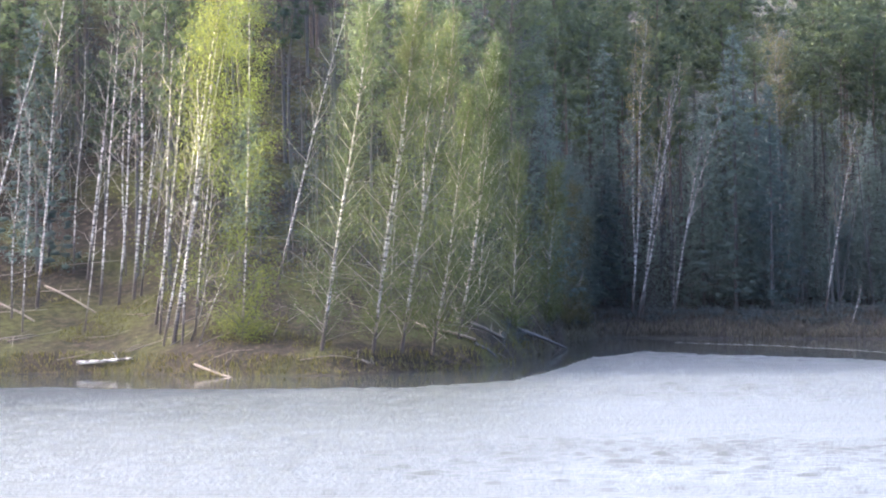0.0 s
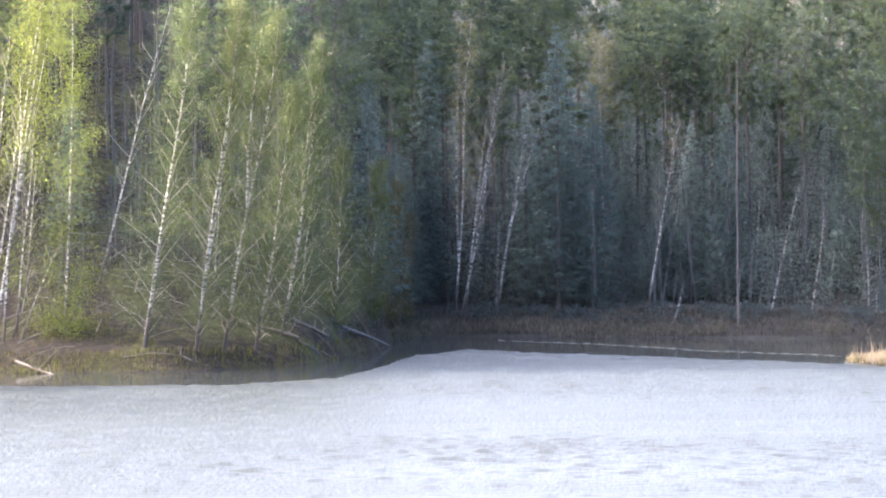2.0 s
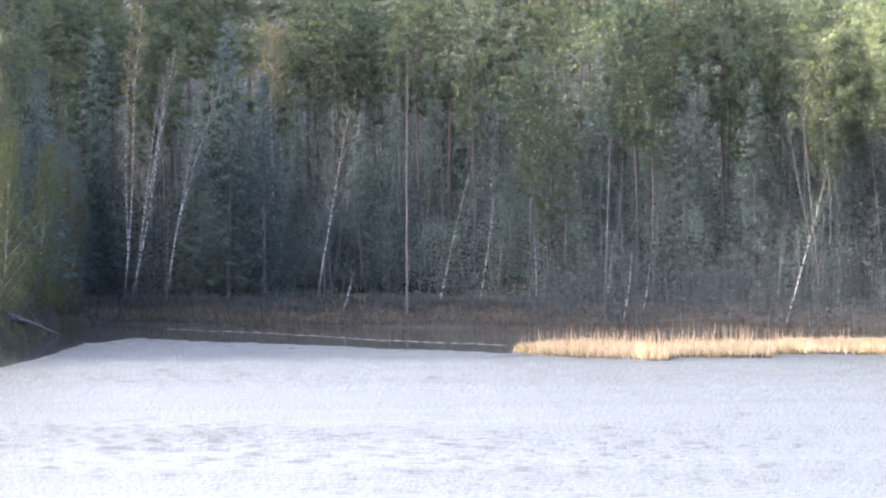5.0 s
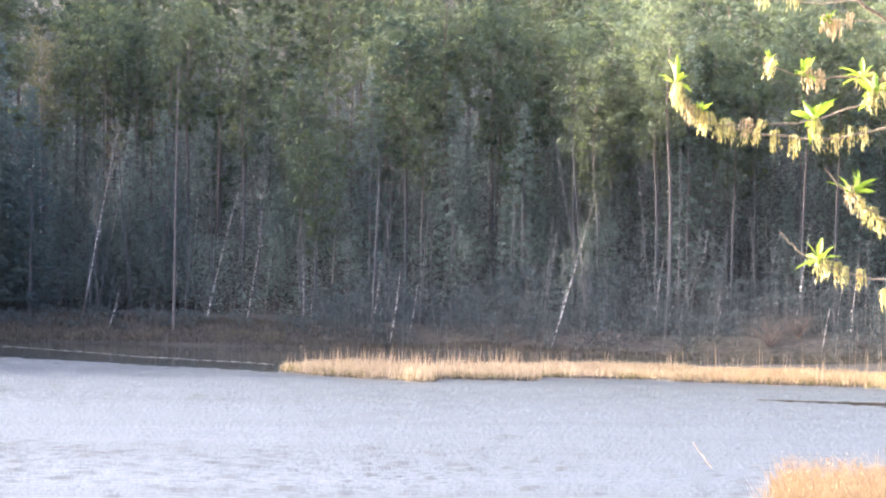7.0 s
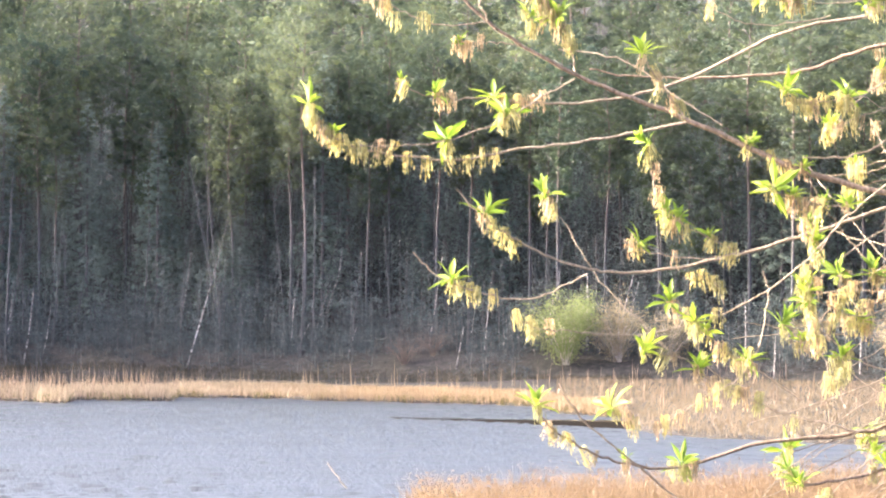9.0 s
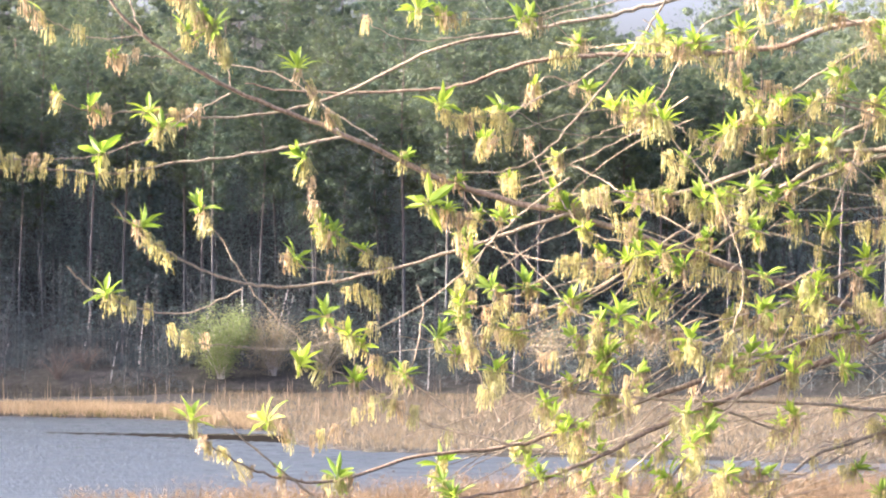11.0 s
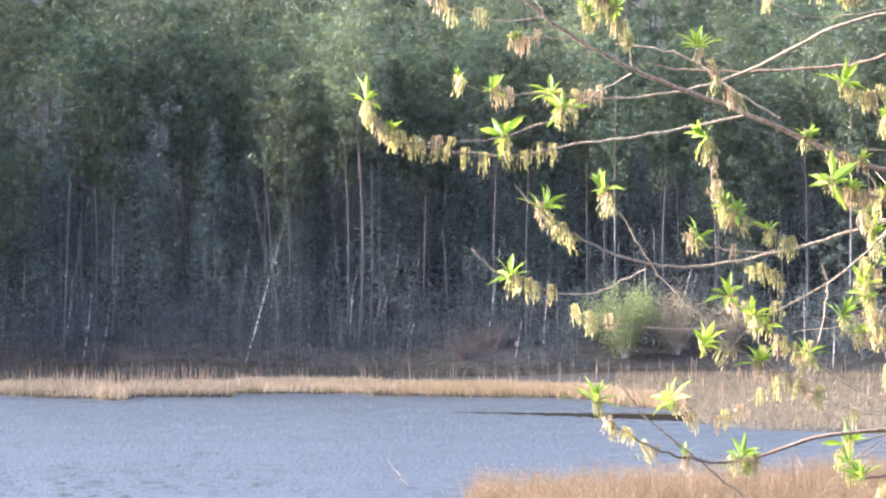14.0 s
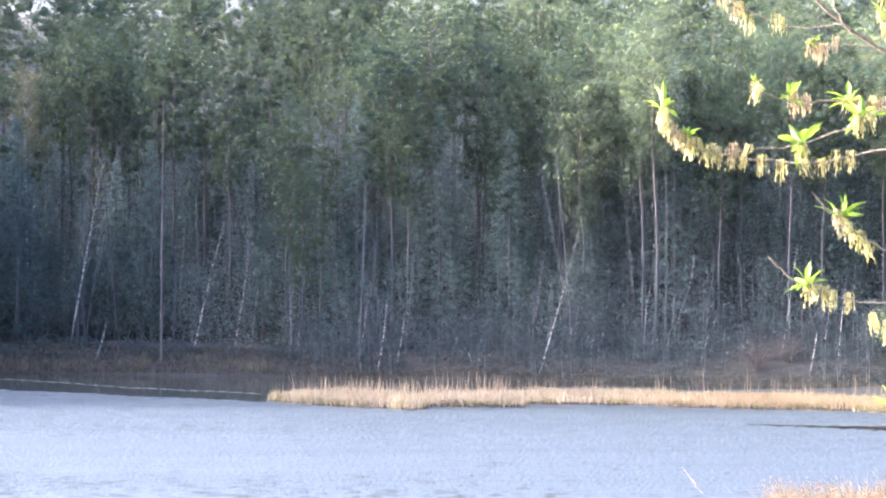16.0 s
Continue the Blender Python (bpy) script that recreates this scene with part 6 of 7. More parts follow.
bough([(0.772, 0.186), (0.831, 0.142), (0.883, 0.093), (0.930, 0.036), (1.082, -0.005)], 0.0011, 0.0024, -0.1, 0.15, sprigs=[(0.063, 1.12), (0.542, 0.89), (0.903, 0.97)], tassels=[-0.02, 0.023, 0.057, 0.099, 0.505, 0.534, 0.881])
bough([(0.159, 0.174), (0.202, 0.219), (0.246, 0.261), (0.292, 0.300), (0.444, 0.217)], 0.0011, 0.0024, 0.13, 0.28, sprigs=[(0.043, 0.86), (0.584, 0.81), (0.856, 0.94), (0.974, 1.22)], tassels=[-0.051, -0.004, 0.05, 0.087, 0.518, 0.568, 0.605, 0.812, 0.862, 0.926, 0.98])
bough([(0.420, -0.485), (0.455, -0.409), (0.506, -0.344), (0.572, -0.292), (0.723, -0.341)], 0.0011, 0.0024, -0.1, 0.17, sprigs=[(0.054, 0.98), (0.414, 0.87), (0.726, 0.96), (0.982, 0.86)], tassels=[-0.004, 0.039, 0.068, 0.372, 0.414, 0.672, 0.711, 0.742, 0.946, 0.979])
bough([(0.317, -0.410), (0.390, -0.406), (0.465, -0.401), (0.538, -0.395), (0.690, -0.472)], 0.0011, 0.0024, 0.34, 0.16, sprigs=[(0.11, 0.83), (0.467, 0.83), (0.748, 0.98)], tassels=[0.029, 0.071, 0.107, 0.147, 0.42, 0.467, 0.679, 0.725, 0.766, 0.899])
bough([(0.331, 0.083), (0.379, 0.095), (0.429, 0.096), (0.478, 0.086), (0.629, 0.070)], 0.0011, 0.0024, -0.04, 0.01, sprigs=[(0.746, 0.85), (0.895, 1.2)], tassels=[0.084, 0.14, 0.193, 0.248, 0.634, 0.686, 0.743, 0.779, 0.801, 0.838, 0.885, 0.955])
bough([(0.319, 0.090), (0.389, 0.079), (0.460, 0.073), (0.530, 0.071), (0.681, 0.018)], 0.0011, 0.0024, 0.04, 0.03, sprigs=[(0.208, 0.84), (0.838, 1.06)], tassels=[0.128, 0.169, 0.205, 0.257, 0.559, 0.769, 0.815, 0.853])
bough([(0.058, -0.412), (0.133, -0.381), (0.213, -0.366), (0.293, -0.370), (0.445, -0.375)], 0.0011, 0.0024, 0.06, 0.26, sprigs=[(0.115, 1.24), (0.588, 1.04), (0.888, 1.0)], tassels=[0.069, 0.112, 0.523, 0.573, 0.609, 0.812, 0.849, 0.888, 0.935])
bough([(0.237, 0.199), (0.268, 0.130), (0.312, 0.069), (0.367, 0.016), (0.518, 0.001)], 0.0011, 0.0024, 0.22, 0.1, sprigs=[(0.422, 0.93), (0.704, 1.0), (0.882, 1.07)], tassels=[0.049, 0.355, 0.404, 0.441, 0.657, 0.707, 0.842, 0.882])
bough([(0.510, 0.133), (0.556, 0.181), (0.612, 0.218), (0.674, 0.242), (0.826, 0.203)], 0.0011, 0.0024, 0.05, 0.01, sprigs=[(0.07, 0.99), (0.677, 0.88)], tassels=[-0.024, 0.031, 0.079, 0.113, 0.585, 0.636, 0.679, 0.716, 0.819, 0.856, 0.914, 0.95])
bough([(0.366, -0.007), (0.432, -0.067), (0.512, -0.108), (0.600, -0.127), (0.751, -0.172)], 0.0011, 0.0024, 0.12, 0.2, sprigs=[(0.069, 0.98), (0.456, 0.97), (0.78, 0.85), (0.92, 0.89)], tassels=[0.018, 0.049, 0.088, 0.414, 0.458, 0.74, 0.783, 0.845, 0.88, 0.923, 0.959])
bough([(0.279, -0.335), (0.316, -0.264), (0.365, -0.203), (0.426, -0.152), (0.578, -0.175)], 0.0011, 0.0024, 0.11, 0.09, sprigs=[(0.075, 1.11), (0.563, 1.0)], tassels=[0.041, 0.069, 0.5, 0.546, 0.58, 0.841, 0.882])
bough([(0.463, 0.361), (0.512, 0.350), (0.557, 0.329), (0.597, 0.298), (0.748, 0.210)], 0.0011, 0.0024, -0.02, 0.03, sprigs=[(0.256, 0.82), (0.818, 1.11)], tassels=[0.153, 0.207, 0.254, 0.312, 0.727, 0.767, 0.814, 0.863])
bough([(0.294, 0.363), (0.335, 0.356), (0.375, 0.354), (0.415, 0.359), (0.567, 0.365)], 0.0011, 0.0024, 0.2, 0.06, sprigs=[(0.277, 0.92), (0.861, 1.13)], tassels=[0.182, 0.24, 0.317, 0.794, 0.858])
bough([(0.858, 0.093), (0.897, 0.117), (0.933, 0.144), (0.968, 0.175), (1.119, 0.185)], 0.0011, 0.0024, 0.18, 0.19, sprigs=[(0.196, 1.05), (0.811, 0.81), (0.953, 1.04)], tassels=[0.08, 0.145, 0.185, 0.247, 0.735, 0.78, 0.829, 0.872, 0.924, 0.975])
bough([(0.199, 0.254), (0.274, 0.212), (0.359, 0.194), (0.445, 0.200)], 0.0009, 0.0018, -0.14, 0.2)
bough([(0.174, 0.181), (0.270, 0.221), (0.372, 0.243), (0.475, 0.248)], 0.0009, 0.0018, 0.05, 0.15, sprigs=[(0.934, 1.16)], tassels=[0.036, 0.089, 0.137, 0.187, 0.904])
bough([(0.978, 0.241), (1.055, 0.229), (1.133, 0.218), (1.211, 0.208)], 0.0009, 0.0018, -0.08, 0.16)
bough([(0.199, 0.108), (0.317, 0.144), (0.427, 0.198), (0.530, 0.266)], 0.0009, 0.0018, 0.22, 0.01, sprigs=[(0.03, 0.83), (0.794, 0.94)], tassels=[-0.05, -0.021, 0.033, 0.071, 0.747, 0.795])
bough([(0.696, 0.273), (0.767, 0.275), (0.839, 0.262), (0.905, 0.235)], 0.0009, 0.0018, 0.02, 0.22)
bough([(0.633, -0.003), (0.741, 0.084), (0.858, 0.156), (0.982, 0.215)], 0.0009, 0.0018, 0.27, 0.15, sprigs=[(0.084, 1.02), (0.889, 0.98)], tassels=[0.064, 0.809, 0.856, 0.887, 0.928])
bough([(0.896, -0.351), (0.944, -0.315), (0.995, -0.285), (1.050, -0.264)], 0.0009, 0.0018, 0.06, 0.13)
bough([(0.741, -0.072), (0.814, -0.155), (0.907, -0.214), (1.014, -0.242)], 0.0009, 0.0018, -0.17, 0.12, sprigs=[(0.088, 1.09), (0.913, 1.13)], tassels=[-0.013, 0.047, 0.09, 0.134, 0.813, 0.868, 0.908, 0.956])
bough([(0.084, -0.122), (0.200, -0.105), (0.316, -0.115), (0.425, -0.152)], 0.0009, 0.0018, 0.22, 0.14)
bough([(0.413, -0.087), (0.481, -0.077), (0.549, -0.073), (0.618, -0.072)], 0.0009, 0.0018, 0.16, 0.21, sprigs=[(0.274, 1.2)], tassels=[0.249])
bough([(0.742, -0.456), (0.847, -0.459), (0.948, -0.433), (1.039, -0.383)], 0.0009, 0.0018, -0.04, 0.26)
bough([(0.977, -0.074), (1.046, -0.069), (1.114, -0.049), (1.176, -0.018)], 0.0009, 0.0018, 0.03, 0.09, tassels=[0.041, 0.119, 0.188])
bough([(0.257, 0.139), (0.318, 0.172), (0.380, 0.203), (0.444, 0.229)], 0.0009, 0.0018, 0.27, 0.26)
bough([(0.292, -0.371), (0.391, -0.349), (0.485, -0.310), (0.571, -0.257)], 0.0009, 0.0018, 0.26, 0.06, sprigs=[(0.154, 1.09)], tassels=[0.109, 0.159])
bough([(0.105, 0.110), (0.168, 0.098), (0.232, 0.104), (0.292, 0.127)], 0.0009, 0.0018, 0.3, 0.27)
bough([(0.648, 0.269), (0.698, 0.244), (0.752, 0.232), (0.807, 0.233)], 0.0009, 0.0018, -0.05, 0.09, sprigs=[(0.347, 1.22)], tassels=[0.196, 0.284, 0.392])
bough([(0.809, -0.164), (0.858, -0.218), (0.913, -0.264), (0.975, -0.301)], 0.0009, 0.0018, 0.13, 0.04)
bough([(0.194, 0.070), (0.262, 0.090), (0.333, 0.091), (0.400, 0.073)], 0.0009, 0.0018, 0.23, 0.18, tassels=[-0.065, 0.023, 0.107])
bough([(0.217, 0.494), (0.263, 0.425), (0.324, 0.367), (0.395, 0.324)], 0.0009, 0.0018, -0.05, 0.25)
bough([(0.095, 0.027), (0.202, -0.010), (0.314, -0.032), (0.426, -0.038)], 0.0009, 0.0018, 0.31, 0.1, sprigs=[(0.113, 0.8)], tassels=[0.094, 0.745])
bough([(0.784, -0.548), (0.843, -0.489), (0.915, -0.449), (0.997, -0.432)], 0.0009, 0.0018, -0.08, 0.1)
bough([(0.120, 0.004), (0.153, -0.052), (0.191, -0.106), (0.233, -0.156)], 0.0009, 0.0018, 0.08, 0.1, sprigs=[(0.175, 1.01)], tassels=[0.023, 0.095, 0.162, 0.269])
bough([(0.030, -0.494), (0.106, -0.412), (0.201, -0.357), (0.308, -0.329)], 0.0009, 0.0018, -0.08, 0.21)
bough([(0.131, 0.089), (0.166, 0.028), (0.209, -0.027), (0.257, -0.078)], 0.0009, 0.0018, 0.21, 0.19, sprigs=[(0.232, 0.81)], tassels=[0.16, 0.236])
bough([(0.792, 0.085), (0.867, 0.049), (0.942, 0.015), (1.016, -0.018)], 0.0009, 0.0018, 0.03, 0.14)
bough([(0.592, -0.538), (0.672, -0.467), (0.768, -0.418), (0.873, -0.395)], 0.0009, 0.0018, 0.22, 0.16, sprigs=[(0.858, 1.14)], tassels=[0.033, 0.087, 0.804, 0.85])
bough([(0.580, -0.182), (0.716, -0.163), (0.853, -0.150), (0.990, -0.143)], 0.0009, 0.0018, -0.08, 0.03)
bough([(0.181, -0.160), (0.318, -0.168), (0.454, -0.164), (0.589, -0.148)], 0.0009, 0.0018, 0.05, 0.2, sprigs=[(0.099, 1.02), (0.592, 1.17)], tassels=[0.024, 0.063, 0.104, 0.146, 0.512, 0.548, 0.598, 0.635])
bough([(0.945, 0.450), (1.014, 0.334), (1.092, 0.223), (1.177, 0.118)], 0.0009, 0.0018, -0.07, 0.2)
bough([(0.112, -0.135), (0.174, -0.060), (0.253, -0.002), (0.343, 0.035)], 0.0009, 0.0018, -0.02, 0.09, tassels=[0.061, 0.103, 0.164])
bough([(0.334, -0.475), (0.402, -0.454), (0.474, -0.445), (0.546, -0.450)], 0.0009, 0.0018, -0.18, 0.26)
bough([(0.053, -0.461), (0.129, -0.406), (0.211, -0.360), (0.295, -0.323)], 0.0009, 0.0018, -0.11, 0.11, sprigs=[(0.185, 1.03)], tassels=[0.145])
bough([(0.635, 0.110), (0.737, 0.107), (0.837, 0.095), (0.935, 0.074)], 0.0009, 0.0018, 0.23, 0.1)
bough([(0.370, 0.056), (0.453, 0.028), (0.534, -0.002), (0.616, -0.033)], 0.0009, 0.0018, 0.02, 0.01, tassels=[0.143])
bough([(0.254, 0.007), (0.331, 0.103), (0.428, 0.178), (0.540, 0.227)], 0.0009, 0.0018, 0.21, 0.12)
bough([(0.777, -0.228), (0.903, -0.209), (1.029, -0.224), (1.146, -0.273)], 0.0009, 0.0018, -0.05, 0.11, sprigs=[(0.083, 1.2), (0.945, 1.03)], tassels=[0.068, 0.859, 0.901, 0.947, 0.983])
bough([(0.014, -0.162), (0.082, -0.172), (0.149, -0.180), (0.218, -0.185)], 0.0009, 0.0018, 0.06, 0.29)
bough([(0.812, 0.045), (0.938, 0.008), (1.053, -0.053), (1.153, -0.137)], 0.0009, 0.0018, 0.26, 0.25, sprigs=[(0.974, 1.16)], tassels=[0.065, 0.11, 0.147, 0.2, 0.91, 0.96, 0.998])
bough([(0.526, 0.039), (0.623, 0.032), (0.719, 0.013), (0.810, -0.018)], 0.0009, 0.0018, 0.34, 0.27)
bough([(0.681, 0.037), (0.797, 0.038), (0.912, 0.060), (1.020, 0.105)], 0.0009, 0.0018, 0.16, 0.06, sprigs=[(0.133, 0.97)], tassels=[0.063, 0.113, 0.161])
bough([(0.119, 0.125), (0.188, 0.038), (0.259, -0.045), (0.335, -0.125)], 0.0009, 0.0018, 0.27, 0.01)
bough([(0.832, -0.096), (0.905, -0.124), (0.980, -0.148), (1.056, -0.166)], 0.0009, 0.0018, -0.13, 0.16, tassels=[-0.032, 0.034, 0.091, 0.159])
bough([(0.635, -0.296), (0.703, -0.288), (0.770, -0.287), (0.839, -0.292)], 0.0009, 0.0018, 0.34, 0.2)
bough([(0.958, -0.129), (1.017, -0.120), (1.079, -0.116), (1.139, -0.115)], 0.0009, 0.0018, 0.03, 0.09, sprigs=[(0.234, 1.19)], tassels=[0.073, 0.131, 0.226, 0.331])
bough([(0.569, -0.257), (0.638, -0.300), (0.714, -0.332), (0.793, -0.352)], 0.0009, 0.0018, 0.25, 0.17)
bough([(0.482, 0.165), (0.604, 0.096), (0.741, 0.064), (0.881, 0.071)], 0.0009, 0.0018, -0.2, 0.06, sprigs=[(0.527, 1.03)], tassels=[0.01, 0.051, 0.514])
bough([(0.314, -0.482), (0.374, -0.418), (0.446, -0.367), (0.525, -0.329)], 0.0008, 0.0017, 0.19, 0.17, tassels=[0.028, 0.089])
bough([(0.245, -0.361), (0.297, -0.299), (0.357, -0.245), (0.423, -0.200)], 0.0008, 0.0017, 0.07, 0.12)
bough([(0.602, -0.453), (0.695, -0.428), (0.786, -0.401), (0.877, -0.372)], 0.0008, 0.0017, 0.28, 0.19)
bough([(0.142, -0.488), (0.248, -0.397), (0.364, -0.321), (0.489, -0.257)], 0.0008, 0.0017, -0.14, 0.05, sprigs=[(0.613, 0.91)], tassels=[-0.015, 0.022, 0.058, 0.532, 0.573, 0.618, 0.654])
bough([(0.283, -0.554), (0.337, -0.451), (0.405, -0.356), (0.490, -0.275)], 0.0008, 0.0017, 0.06, 0.26)
bough([(0.735, -0.443), (0.839, -0.442), (0.942, -0.431), (1.043, -0.414)], 0.0008, 0.0017, 0.1, 0.26)
bough([(0.146, -0.271), (0.250, -0.172), (0.366, -0.089), (0.493, -0.021)], 0.0008, 0.0017, -0.02, 0.18, sprigs=[(0.13, 1.21)], tassels=[0.052, 0.097, 0.124, 0.173])
bough([(0.221, -0.499), (0.281, -0.458), (0.347, -0.423), (0.415, -0.396)], 0.0008, 0.0017, -0.18, 0.08)
bough([(0.521, -0.636), (0.655, -0.573), (0.783, -0.499), (0.905, -0.417)], 0.0008, 0.0017, 0.19, 0.12)
bough([(0.330, -0.177), (0.408, -0.140), (0.485, -0.100), (0.558, -0.056)], 0.0008, 0.0017, -0.02, 0.17, sprigs=[(0.144, 0.87)], tassels=[0.041, 0.115, 0.175])
bough([(-0.006, -0.192), (0.142, -0.174), (0.290, -0.151), (0.436, -0.121)], 0.0008, 0.0017, 0.1, 0.09)
bough([(0.288, -0.244), (0.383, -0.202), (0.473, -0.148), (0.555, -0.085)], 0.0008, 0.0017, 0.15, 0.09)
bough([(0.510, -0.493), (0.638, -0.465), (0.766, -0.433), (0.893, -0.399)], 0.0008, 0.0017, 0.11, 0.07, sprigs=[(0.091, 1.13)], tassels=[0.01, 0.048, 0.09, 0.132])
bough([(0.395, -0.474), (0.521, -0.426), (0.646, -0.379), (0.772, -0.331)], 0.0008, 0.0017, 0.21, 0.26)
bough([(0.206, -0.569), (0.277, -0.511), (0.352, -0.458), (0.428, -0.407)], 0.0008, 0.0017, -0.15, 0.07)
bough([(0.854, -0.492), (0.892, -0.419), (0.942, -0.354), (1.002, -0.296)], 0.0008, 0.0017, 0.01, 0.15, sprigs=[(0.186, 1.13)], tassels=[0.093, 0.148, 0.21])
bough([(0.625, -0.120), (0.725, -0.089), (0.822, -0.050), (0.915, -0.007)], 0.0008, 0.0017, 0.27, 0.13)
bough([(-0.019, -0.516), (0.110, -0.443), (0.243, -0.376), (0.379, -0.316)], 0.0008, 0.0017, -0.07, 0.25)
bough([(0.526, -0.314), (0.647, -0.310), (0.767, -0.295), (0.885, -0.268)], 0.0008, 0.0017, 0.3, 0.28, sprigs=[(0.13, 0.81)], tassels=[0.066, 0.11, 0.154])
bough([(0.621, -0.428), (0.704, -0.292), (0.809, -0.173), (0.936, -0.077)], 0.0008, 0.0017, -0.06, 0.3)
bough([(0.242, -0.459), (0.305, -0.420), (0.368, -0.382), (0.430, -0.343)], 0.0008, 0.0017, -0.2, 0.25)
bough([(0.438, -0.569), (0.487, -0.505), (0.540, -0.446), (0.597, -0.389)], 0.0008, 0.0017, -0.12, 0.23, sprigs=[(0.062, 0.85)], tassels=[0.022])
bough([(0.301, -0.463), (0.429, -0.373), (0.565, -0.294), (0.706, -0.228)], 0.0008, 0.0017, 0.06, 0.26)
bough([(0.320, -0.237), (0.403, -0.186), (0.481, -0.129), (0.552, -0.064)], 0.0008, 0.0017, 0.25, 0.11)
bough([(0.405, -0.277), (0.470, -0.190), (0.541, -0.108), (0.620, -0.032)], 0.0008, 0.0017, -0.1, 0.07, sprigs=[(0.166, 1.05)], tassels=[0.067, 0.116, 0.164, 0.209])
bough([(0.638, -0.435), (0.764, -0.350), (0.901, -0.282), (1.046, -0.233)], 0.0008, 0.0017, -0.11, 0.19)
bough([(0.555, -0.411), (0.694, -0.331), (0.842, -0.272), (0.997, -0.237)], 0.0008, 0.0017, -0.01, 0.3)
bough([(0.542, -0.434), (0.681, -0.385), (0.824, -0.346), (0.968, -0.316)], 0.0008, 0.0017, -0.19, 0.24, sprigs=[(0.129, 1.0)], tassels=[0.072, 0.108, 0.151, 0.907])
bough([(0.231, -0.468), (0.326, -0.406), (0.420, -0.346), (0.516, -0.286)], 0.0008, 0.0017, -0.03, 0.06)
bough([(0.597, -0.268), (0.749, -0.223), (0.903, -0.183), (1.058, -0.147)], 0.0008, 0.0017, 0.17, 0.1)
bough([(0.257, -0.296), (0.337, -0.250), (0.412, -0.195), (0.481, -0.132)], 0.0008, 0.0017, -0.03, 0.27, sprigs=[(0.069, 0.86)], tassels=[0.007, 0.08])
bough([(0.518, -0.505), (0.601, -0.438), (0.681, -0.366), (0.758, -0.291)], 0.0008, 0.0017, 0.23, 0.07)
bough([(0.733, -0.232), (0.863, -0.179), (0.989, -0.116), (1.109, -0.042)], 0.0008, 0.0017, 0.08, 0.15)
bough([(0.260, -0.206), (0.363, -0.184), (0.464, -0.158), (0.565, -0.128)], 0.0008, 0.0017, 0.3, 0.04, tassels=[0.053, 0.094])
bough([(0.139, -0.366), (0.271, -0.278), (0.408, -0.200), (0.550, -0.131)], 0.0008, 0.0017, -0.19, 0.25)
bough([(0.607, -0.276), (0.671, -0.226), (0.732, -0.170), (0.788, -0.111)], 0.0008, 0.0017, -0.19, 0.22)
bough([(0.342, -0.484), (0.384, -0.422), (0.438, -0.371), (0.499, -0.331)], 0.0008, 0.0017, 0.03, 0.21, sprigs=[(0.162, 0.84)], tassels=[0.053, 0.113, 0.2])
bough([(0.657, -0.450), (0.767, -0.383), (0.876, -0.316), (0.983, -0.246)], 0.0008, 0.0017, 0.22, 0.22)
bough([(0.479, -0.410), (0.559, -0.353), (0.649, -0.311), (0.745, -0.285)], 0.0008, 0.0017, 0.25, 0.08)
bough([(0.596, -0.240), (0.653, -0.201), (0.712, -0.161), (0.771, -0.124)], 0.0008, 0.0017, -0.12, 0.28, sprigs=[(0.071, 0.93)], tassels=[-0.094, -0.012, 0.058, 0.146])
bough([(0.832, -0.373), (0.909, -0.329), (0.993, -0.294), (1.080, -0.271)], 0.0008, 0.0017, 0.01, 0.19)
bough([(0.024, -0.342), (0.148, -0.304), (0.269, -0.257), (0.385, -0.201)], 0.0008, 0.0017, 0.02, 0.18)
bough([(0.398, -0.311), (0.456, -0.268), (0.514, -0.226), (0.574, -0.185)], 0.0008, 0.0017, 0.08, 0.06, tassels=[-0.019, 0.081, 0.142])
bough([(0.429, -0.550), (0.465, -0.492), (0.510, -0.442), (0.564, -0.401)], 0.0008, 0.0017, 0.05, 0.09)
bough([(0.651, -0.452), (0.721, -0.416), (0.790, -0.382), (0.860, -0.348)], 0.0008, 0.0017, -0.13, 0.25)
bough([(0.162, -0.270), (0.275, -0.195), (0.388, -0.119), (0.501, -0.044)], 0.0008, 0.0017, -0.09, 0.06, tassels=[-0.001, 0.038, 0.082, 0.123, 0.828, 0.865, 0.907])
bough([(0.743, -0.337), (0.810, -0.231), (0.890, -0.133), (0.979, -0.043)], 0.0008, 0.0017, -0.1, 0.18)
bough([(0.288, -0.413), (0.429, -0.364), (0.574, -0.323), (0.719, -0.290)], 0.0008, 0.0017, 0.04, 0.22)
bough([(0.545, -0.352), (0.628, -0.277), (0.723, -0.220), (0.827, -0.181)], 0.0008, 0.0017, -0.06, 0.25, sprigs=[(0.048, 1.18)], tassels=[-0.025, 0.023, 0.08])
bough([(0.183, -0.529), (0.246, -0.470), (0.308, -0.410), (0.372, -0.351)], 0.0008, 0.0017, 0.05, 0.28)
bough([(0.575, -0.312), (0.642, -0.232), (0.715, -0.157), (0.794, -0.089)], 0.0008, 0.0017, 0.24, 0.19)
bough([(0.478, -0.500), (0.571, -0.433), (0.659, -0.361), (0.743, -0.283)], 0.0008, 0.0017, -0.08, 0.3, sprigs=[(0.039, 1.13), (0.815, 1.12)], tassels=[-0.058, -0.003, 0.039, 0.086, 0.74, 0.791, 0.845])
bough([(0.225, -0.180), (0.334, -0.179), (0.442, -0.169), (0.549, -0.151)], 0.0008, 0.0017, 0.32, 0.2)
bough([(0.575, -0.103), (0.682, -0.068), (0.792, -0.036), (0.904, -0.010)], 0.0008, 0.0017, 0.15, 0.1)
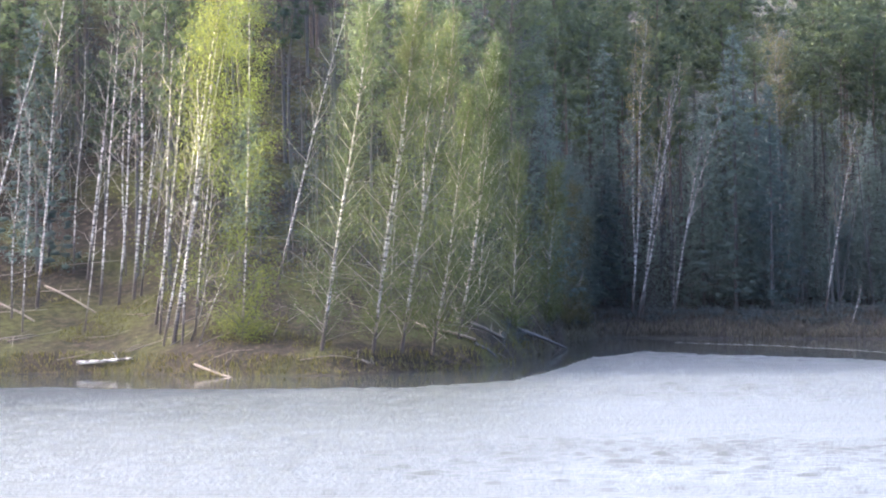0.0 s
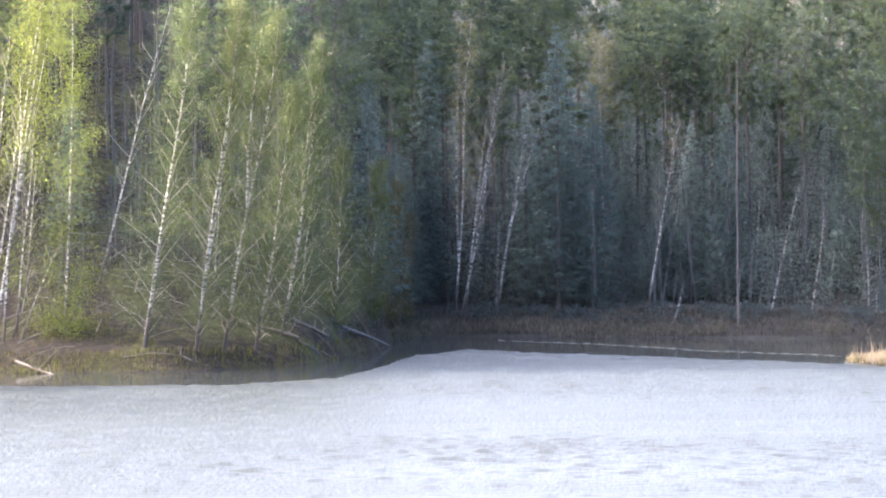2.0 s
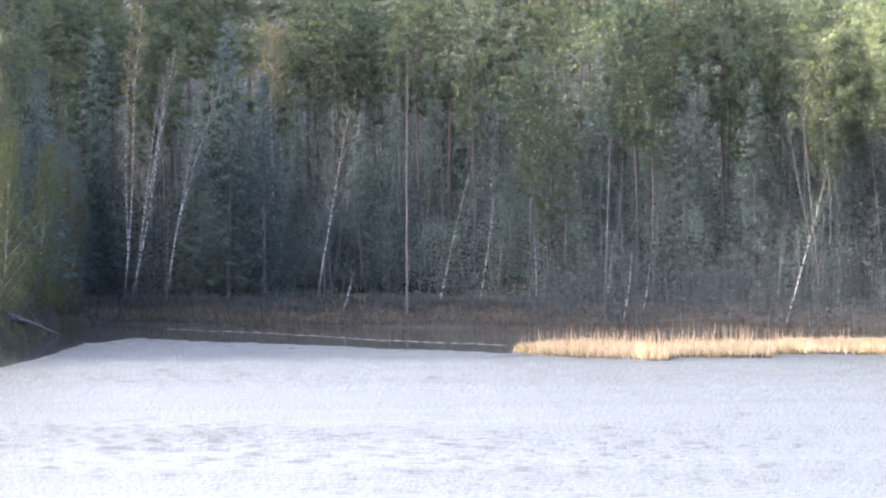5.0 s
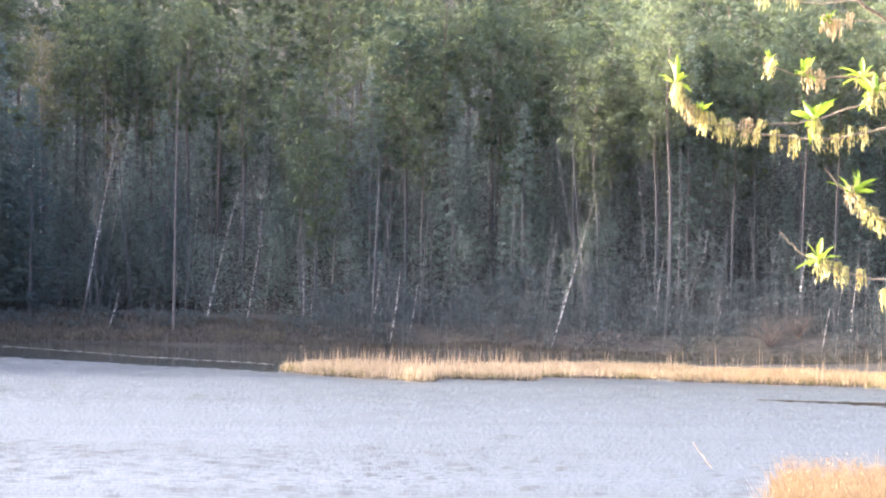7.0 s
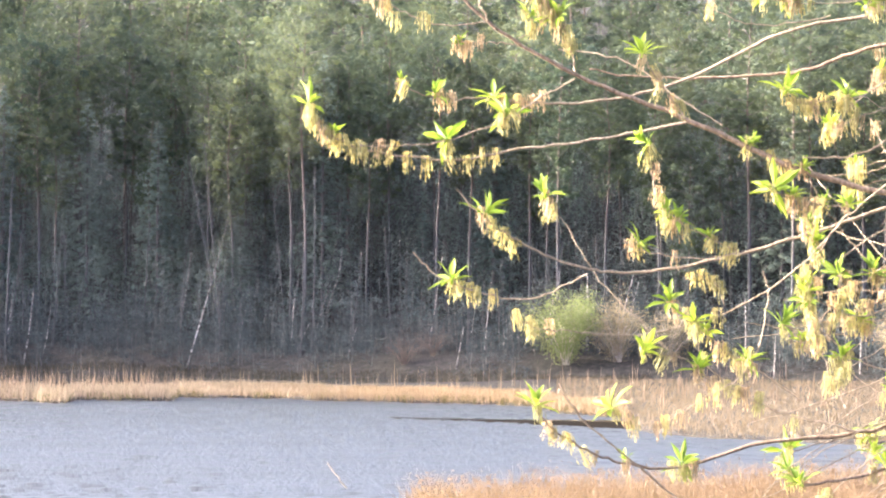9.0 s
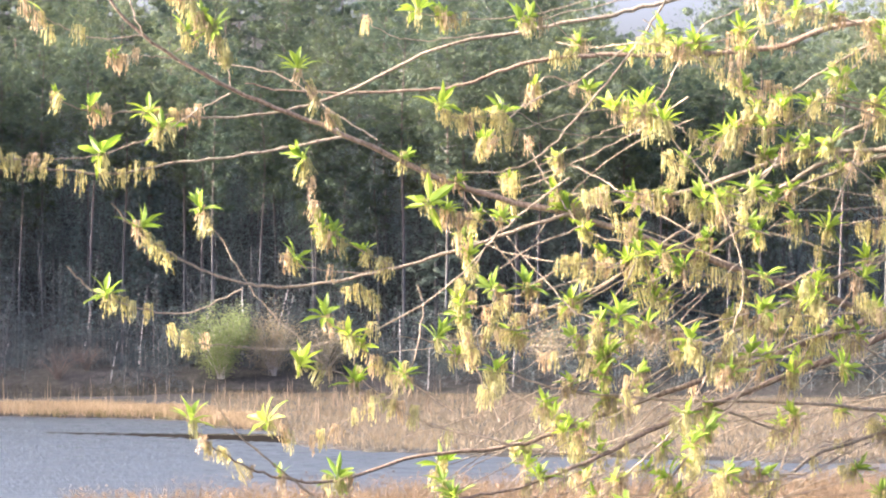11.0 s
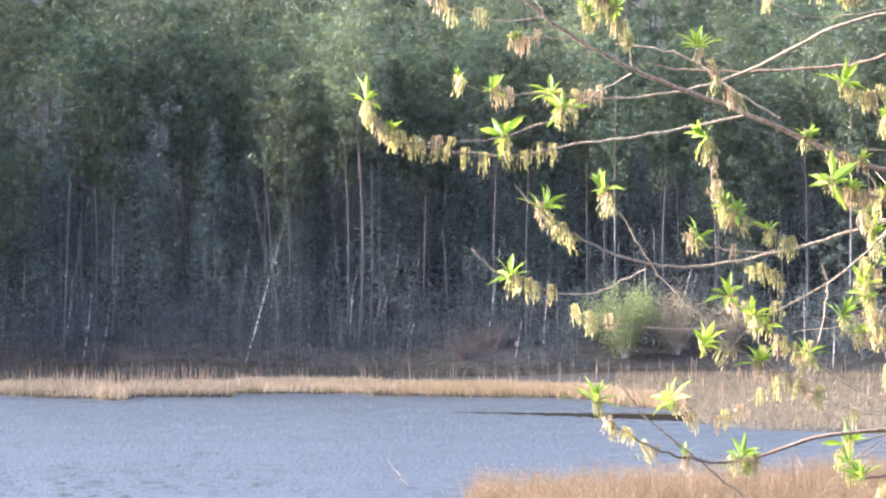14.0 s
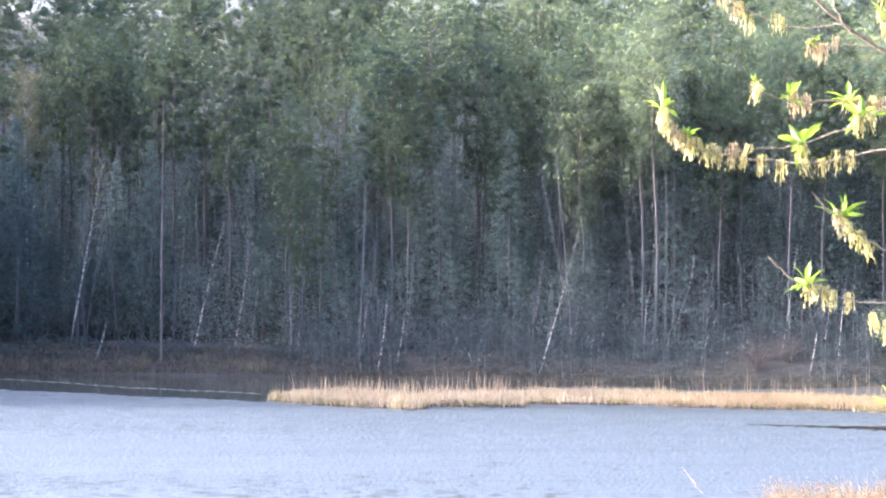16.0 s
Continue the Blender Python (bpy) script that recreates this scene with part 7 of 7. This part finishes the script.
bough([(0.521, -0.272), (0.615, -0.186), (0.715, -0.110), (0.821, -0.040)], 0.0008, 0.0017, 0.31, 0.2, tassels=[0.079])
bough([(0.440, -0.296), (0.514, -0.280), (0.586, -0.255), (0.653, -0.221)], 0.0008, 0.0017, -0.03, 0.1)
bough([(0.832, -0.269), (0.892, -0.217), (0.956, -0.168), (1.023, -0.125)], 0.0008, 0.0017, 0.14, 0.25)
bough([(0.420, -0.288), (0.526, -0.192), (0.642, -0.107), (0.768, -0.037)], 0.0008, 0.0017, 0.25, 0.03, sprigs=[(0.09, 0.89)], tassels=[0.053, 0.083, 0.609, 0.641, 0.685, 0.728])
bough([(0.607, -0.556), (0.672, -0.481), (0.748, -0.414), (0.830, -0.357)], 0.0008, 0.0017, 0.2, 0.28)
bough([(0.717, -0.455), (0.815, -0.349), (0.919, -0.252), (1.032, -0.162)], 0.0008, 0.0017, 0.22, 0.12)
bough([(0.666, 0.596), (0.859, 0.464), (0.950, 0.445)], 0.0012, 0.003, 0.1, 0.25, sprigs=[(0.025, 0.94), (0.181, 0.96), (0.359, 1.23)], tassels=[-0.024, 0.025, 0.089, 0.13, 0.181, 0.233, 0.26, 0.312, 0.355, 0.4, 0.644])
bough([(0.846, 0.388), (1.013, 0.232), (1.104, 0.212)], 0.0012, 0.003, 0.1, 0.25, sprigs=[(0.08, 1.02), (0.397, 0.99)], tassels=[-0.018, 0.036, 0.086, 0.136, 0.205, 0.302, 0.341, 0.398, 0.451, 0.858, 0.916, 0.973])
bough([(0.870, 0.032), (1.076, 0.113), (1.166, 0.093)], 0.0012, 0.003, 0.1, 0.25, sprigs=[(0.108, 0.82)], tassels=[0.035, 0.088, 0.137, 0.291, 0.336, 0.378, 0.531, 0.596, 0.645])
bough([(1.032, 0.389), (1.230, 0.221), (1.321, 0.201)], 0.0012, 0.003, 0.1, 0.25, sprigs=[(0.022, 1.07), (0.133, 0.87), (0.294, 1.17), (0.846, 1.21)], tassels=[-0.076, -0.021, 0.016, 0.066, 0.068, 0.116, 0.159, 0.234, 0.275, 0.309, 0.431, 0.461, 0.519, 0.804, 0.842])
bough([(0.930, 0.302), (1.088, 0.221), (1.178, 0.201)], 0.0012, 0.003, 0.1, 0.25, sprigs=[(0.156, 0.88), (0.958, 0.84)], tassels=[0.129, 0.352, 0.403, 0.834, 0.894, 0.957, 1])
bough([(0.621, 0.294), (0.815, 0.259), (0.905, 0.239)], 0.0012, 0.003, 0.1, 0.25, sprigs=[(0.427, 0.97), (0.731, 1.22)], tassels=[-0.052, -0.011, 0.045, 0.109, 0.162, 0.215, 0.409, 0.648, 0.699, 0.766])
bough([(0.769, 0.270), (0.953, 0.431), (1.043, 0.411)], 0.0012, 0.003, 0.1, 0.25, sprigs=[(0.085, 1.16), (0.274, 0.92), (0.985, 1.14)], tassels=[0.055, 0.245, 0.419, 0.893, 0.94, 0.987, 1])
bough([(0.707, -0.110), (0.896, -0.125), (0.987, -0.145)], 0.0012, 0.003, 0.1, 0.25, sprigs=[(0.138, 1.05), (0.408, 1.04)], tassels=[0.083, 0.131, 0.29, 0.344, 0.414, 0.459])
bough([(1.149, -0.315), (1.246, -0.379), (1.337, -0.399)], 0.0012, 0.003, 0.1, 0.25, sprigs=[(0.082, 0.95), (0.497, 1.14), (0.965, 1.14)], tassels=[-0.041, 0.037, 0.114, 0.34, 0.426, 0.504, 0.581, 0.884, 0.97])
bough([(0.933, -0.475), (1.170, -0.350), (1.261, -0.370)], 0.0012, 0.003, 0.1, 0.25, sprigs=[(0.279, 1.09), (0.574, 1.18)], tassels=[0.038, 0.077, 0.219, 0.259, 0.306, 0.505, 0.546, 0.595])
bough([(0.715, -0.214), (0.891, -0.146), (0.982, -0.166)], 0.0012, 0.003, 0.1, 0.25, sprigs=[(0.048, 1.12), (0.323, 0.95)], tassels=[-0.029, 0.025, 0.075, 0.256, 0.322, 0.685, 0.732, 0.8, 0.854])
bough([(0.976, 0.316), (1.212, 0.417), (1.302, 0.397)], 0.0012, 0.003, 0.1, 0.25, sprigs=[(0.25, 1.07), (0.416, 0.99)], tassels=[0.056, 0.112, 0.187, 0.225, 0.278, 0.351, 0.399, 0.435, 0.514, 0.57, 0.615, 0.663])
bough([(1.114, 0.493), (1.263, 0.318), (1.354, 0.297)], 0.0012, 0.003, 0.1, 0.25, sprigs=[(0.255, 1.07), (0.716, 0.93)], tassels=[0.034, 0.233, 0.413, 0.458, 0.618, 0.666, 0.711, 0.757])
bough([(0.639, 0.436), (0.869, 0.392), (0.960, 0.372)], 0.0012, 0.003, 0.1, 0.25, sprigs=[(0.291, 0.91), (0.54, 0.84), (0.984, 0.9)], tassels=[0.002, 0.052, 0.108, 0.184, 0.247, 0.294, 0.334, 0.445, 0.483, 0.543, 0.585, 0.95])
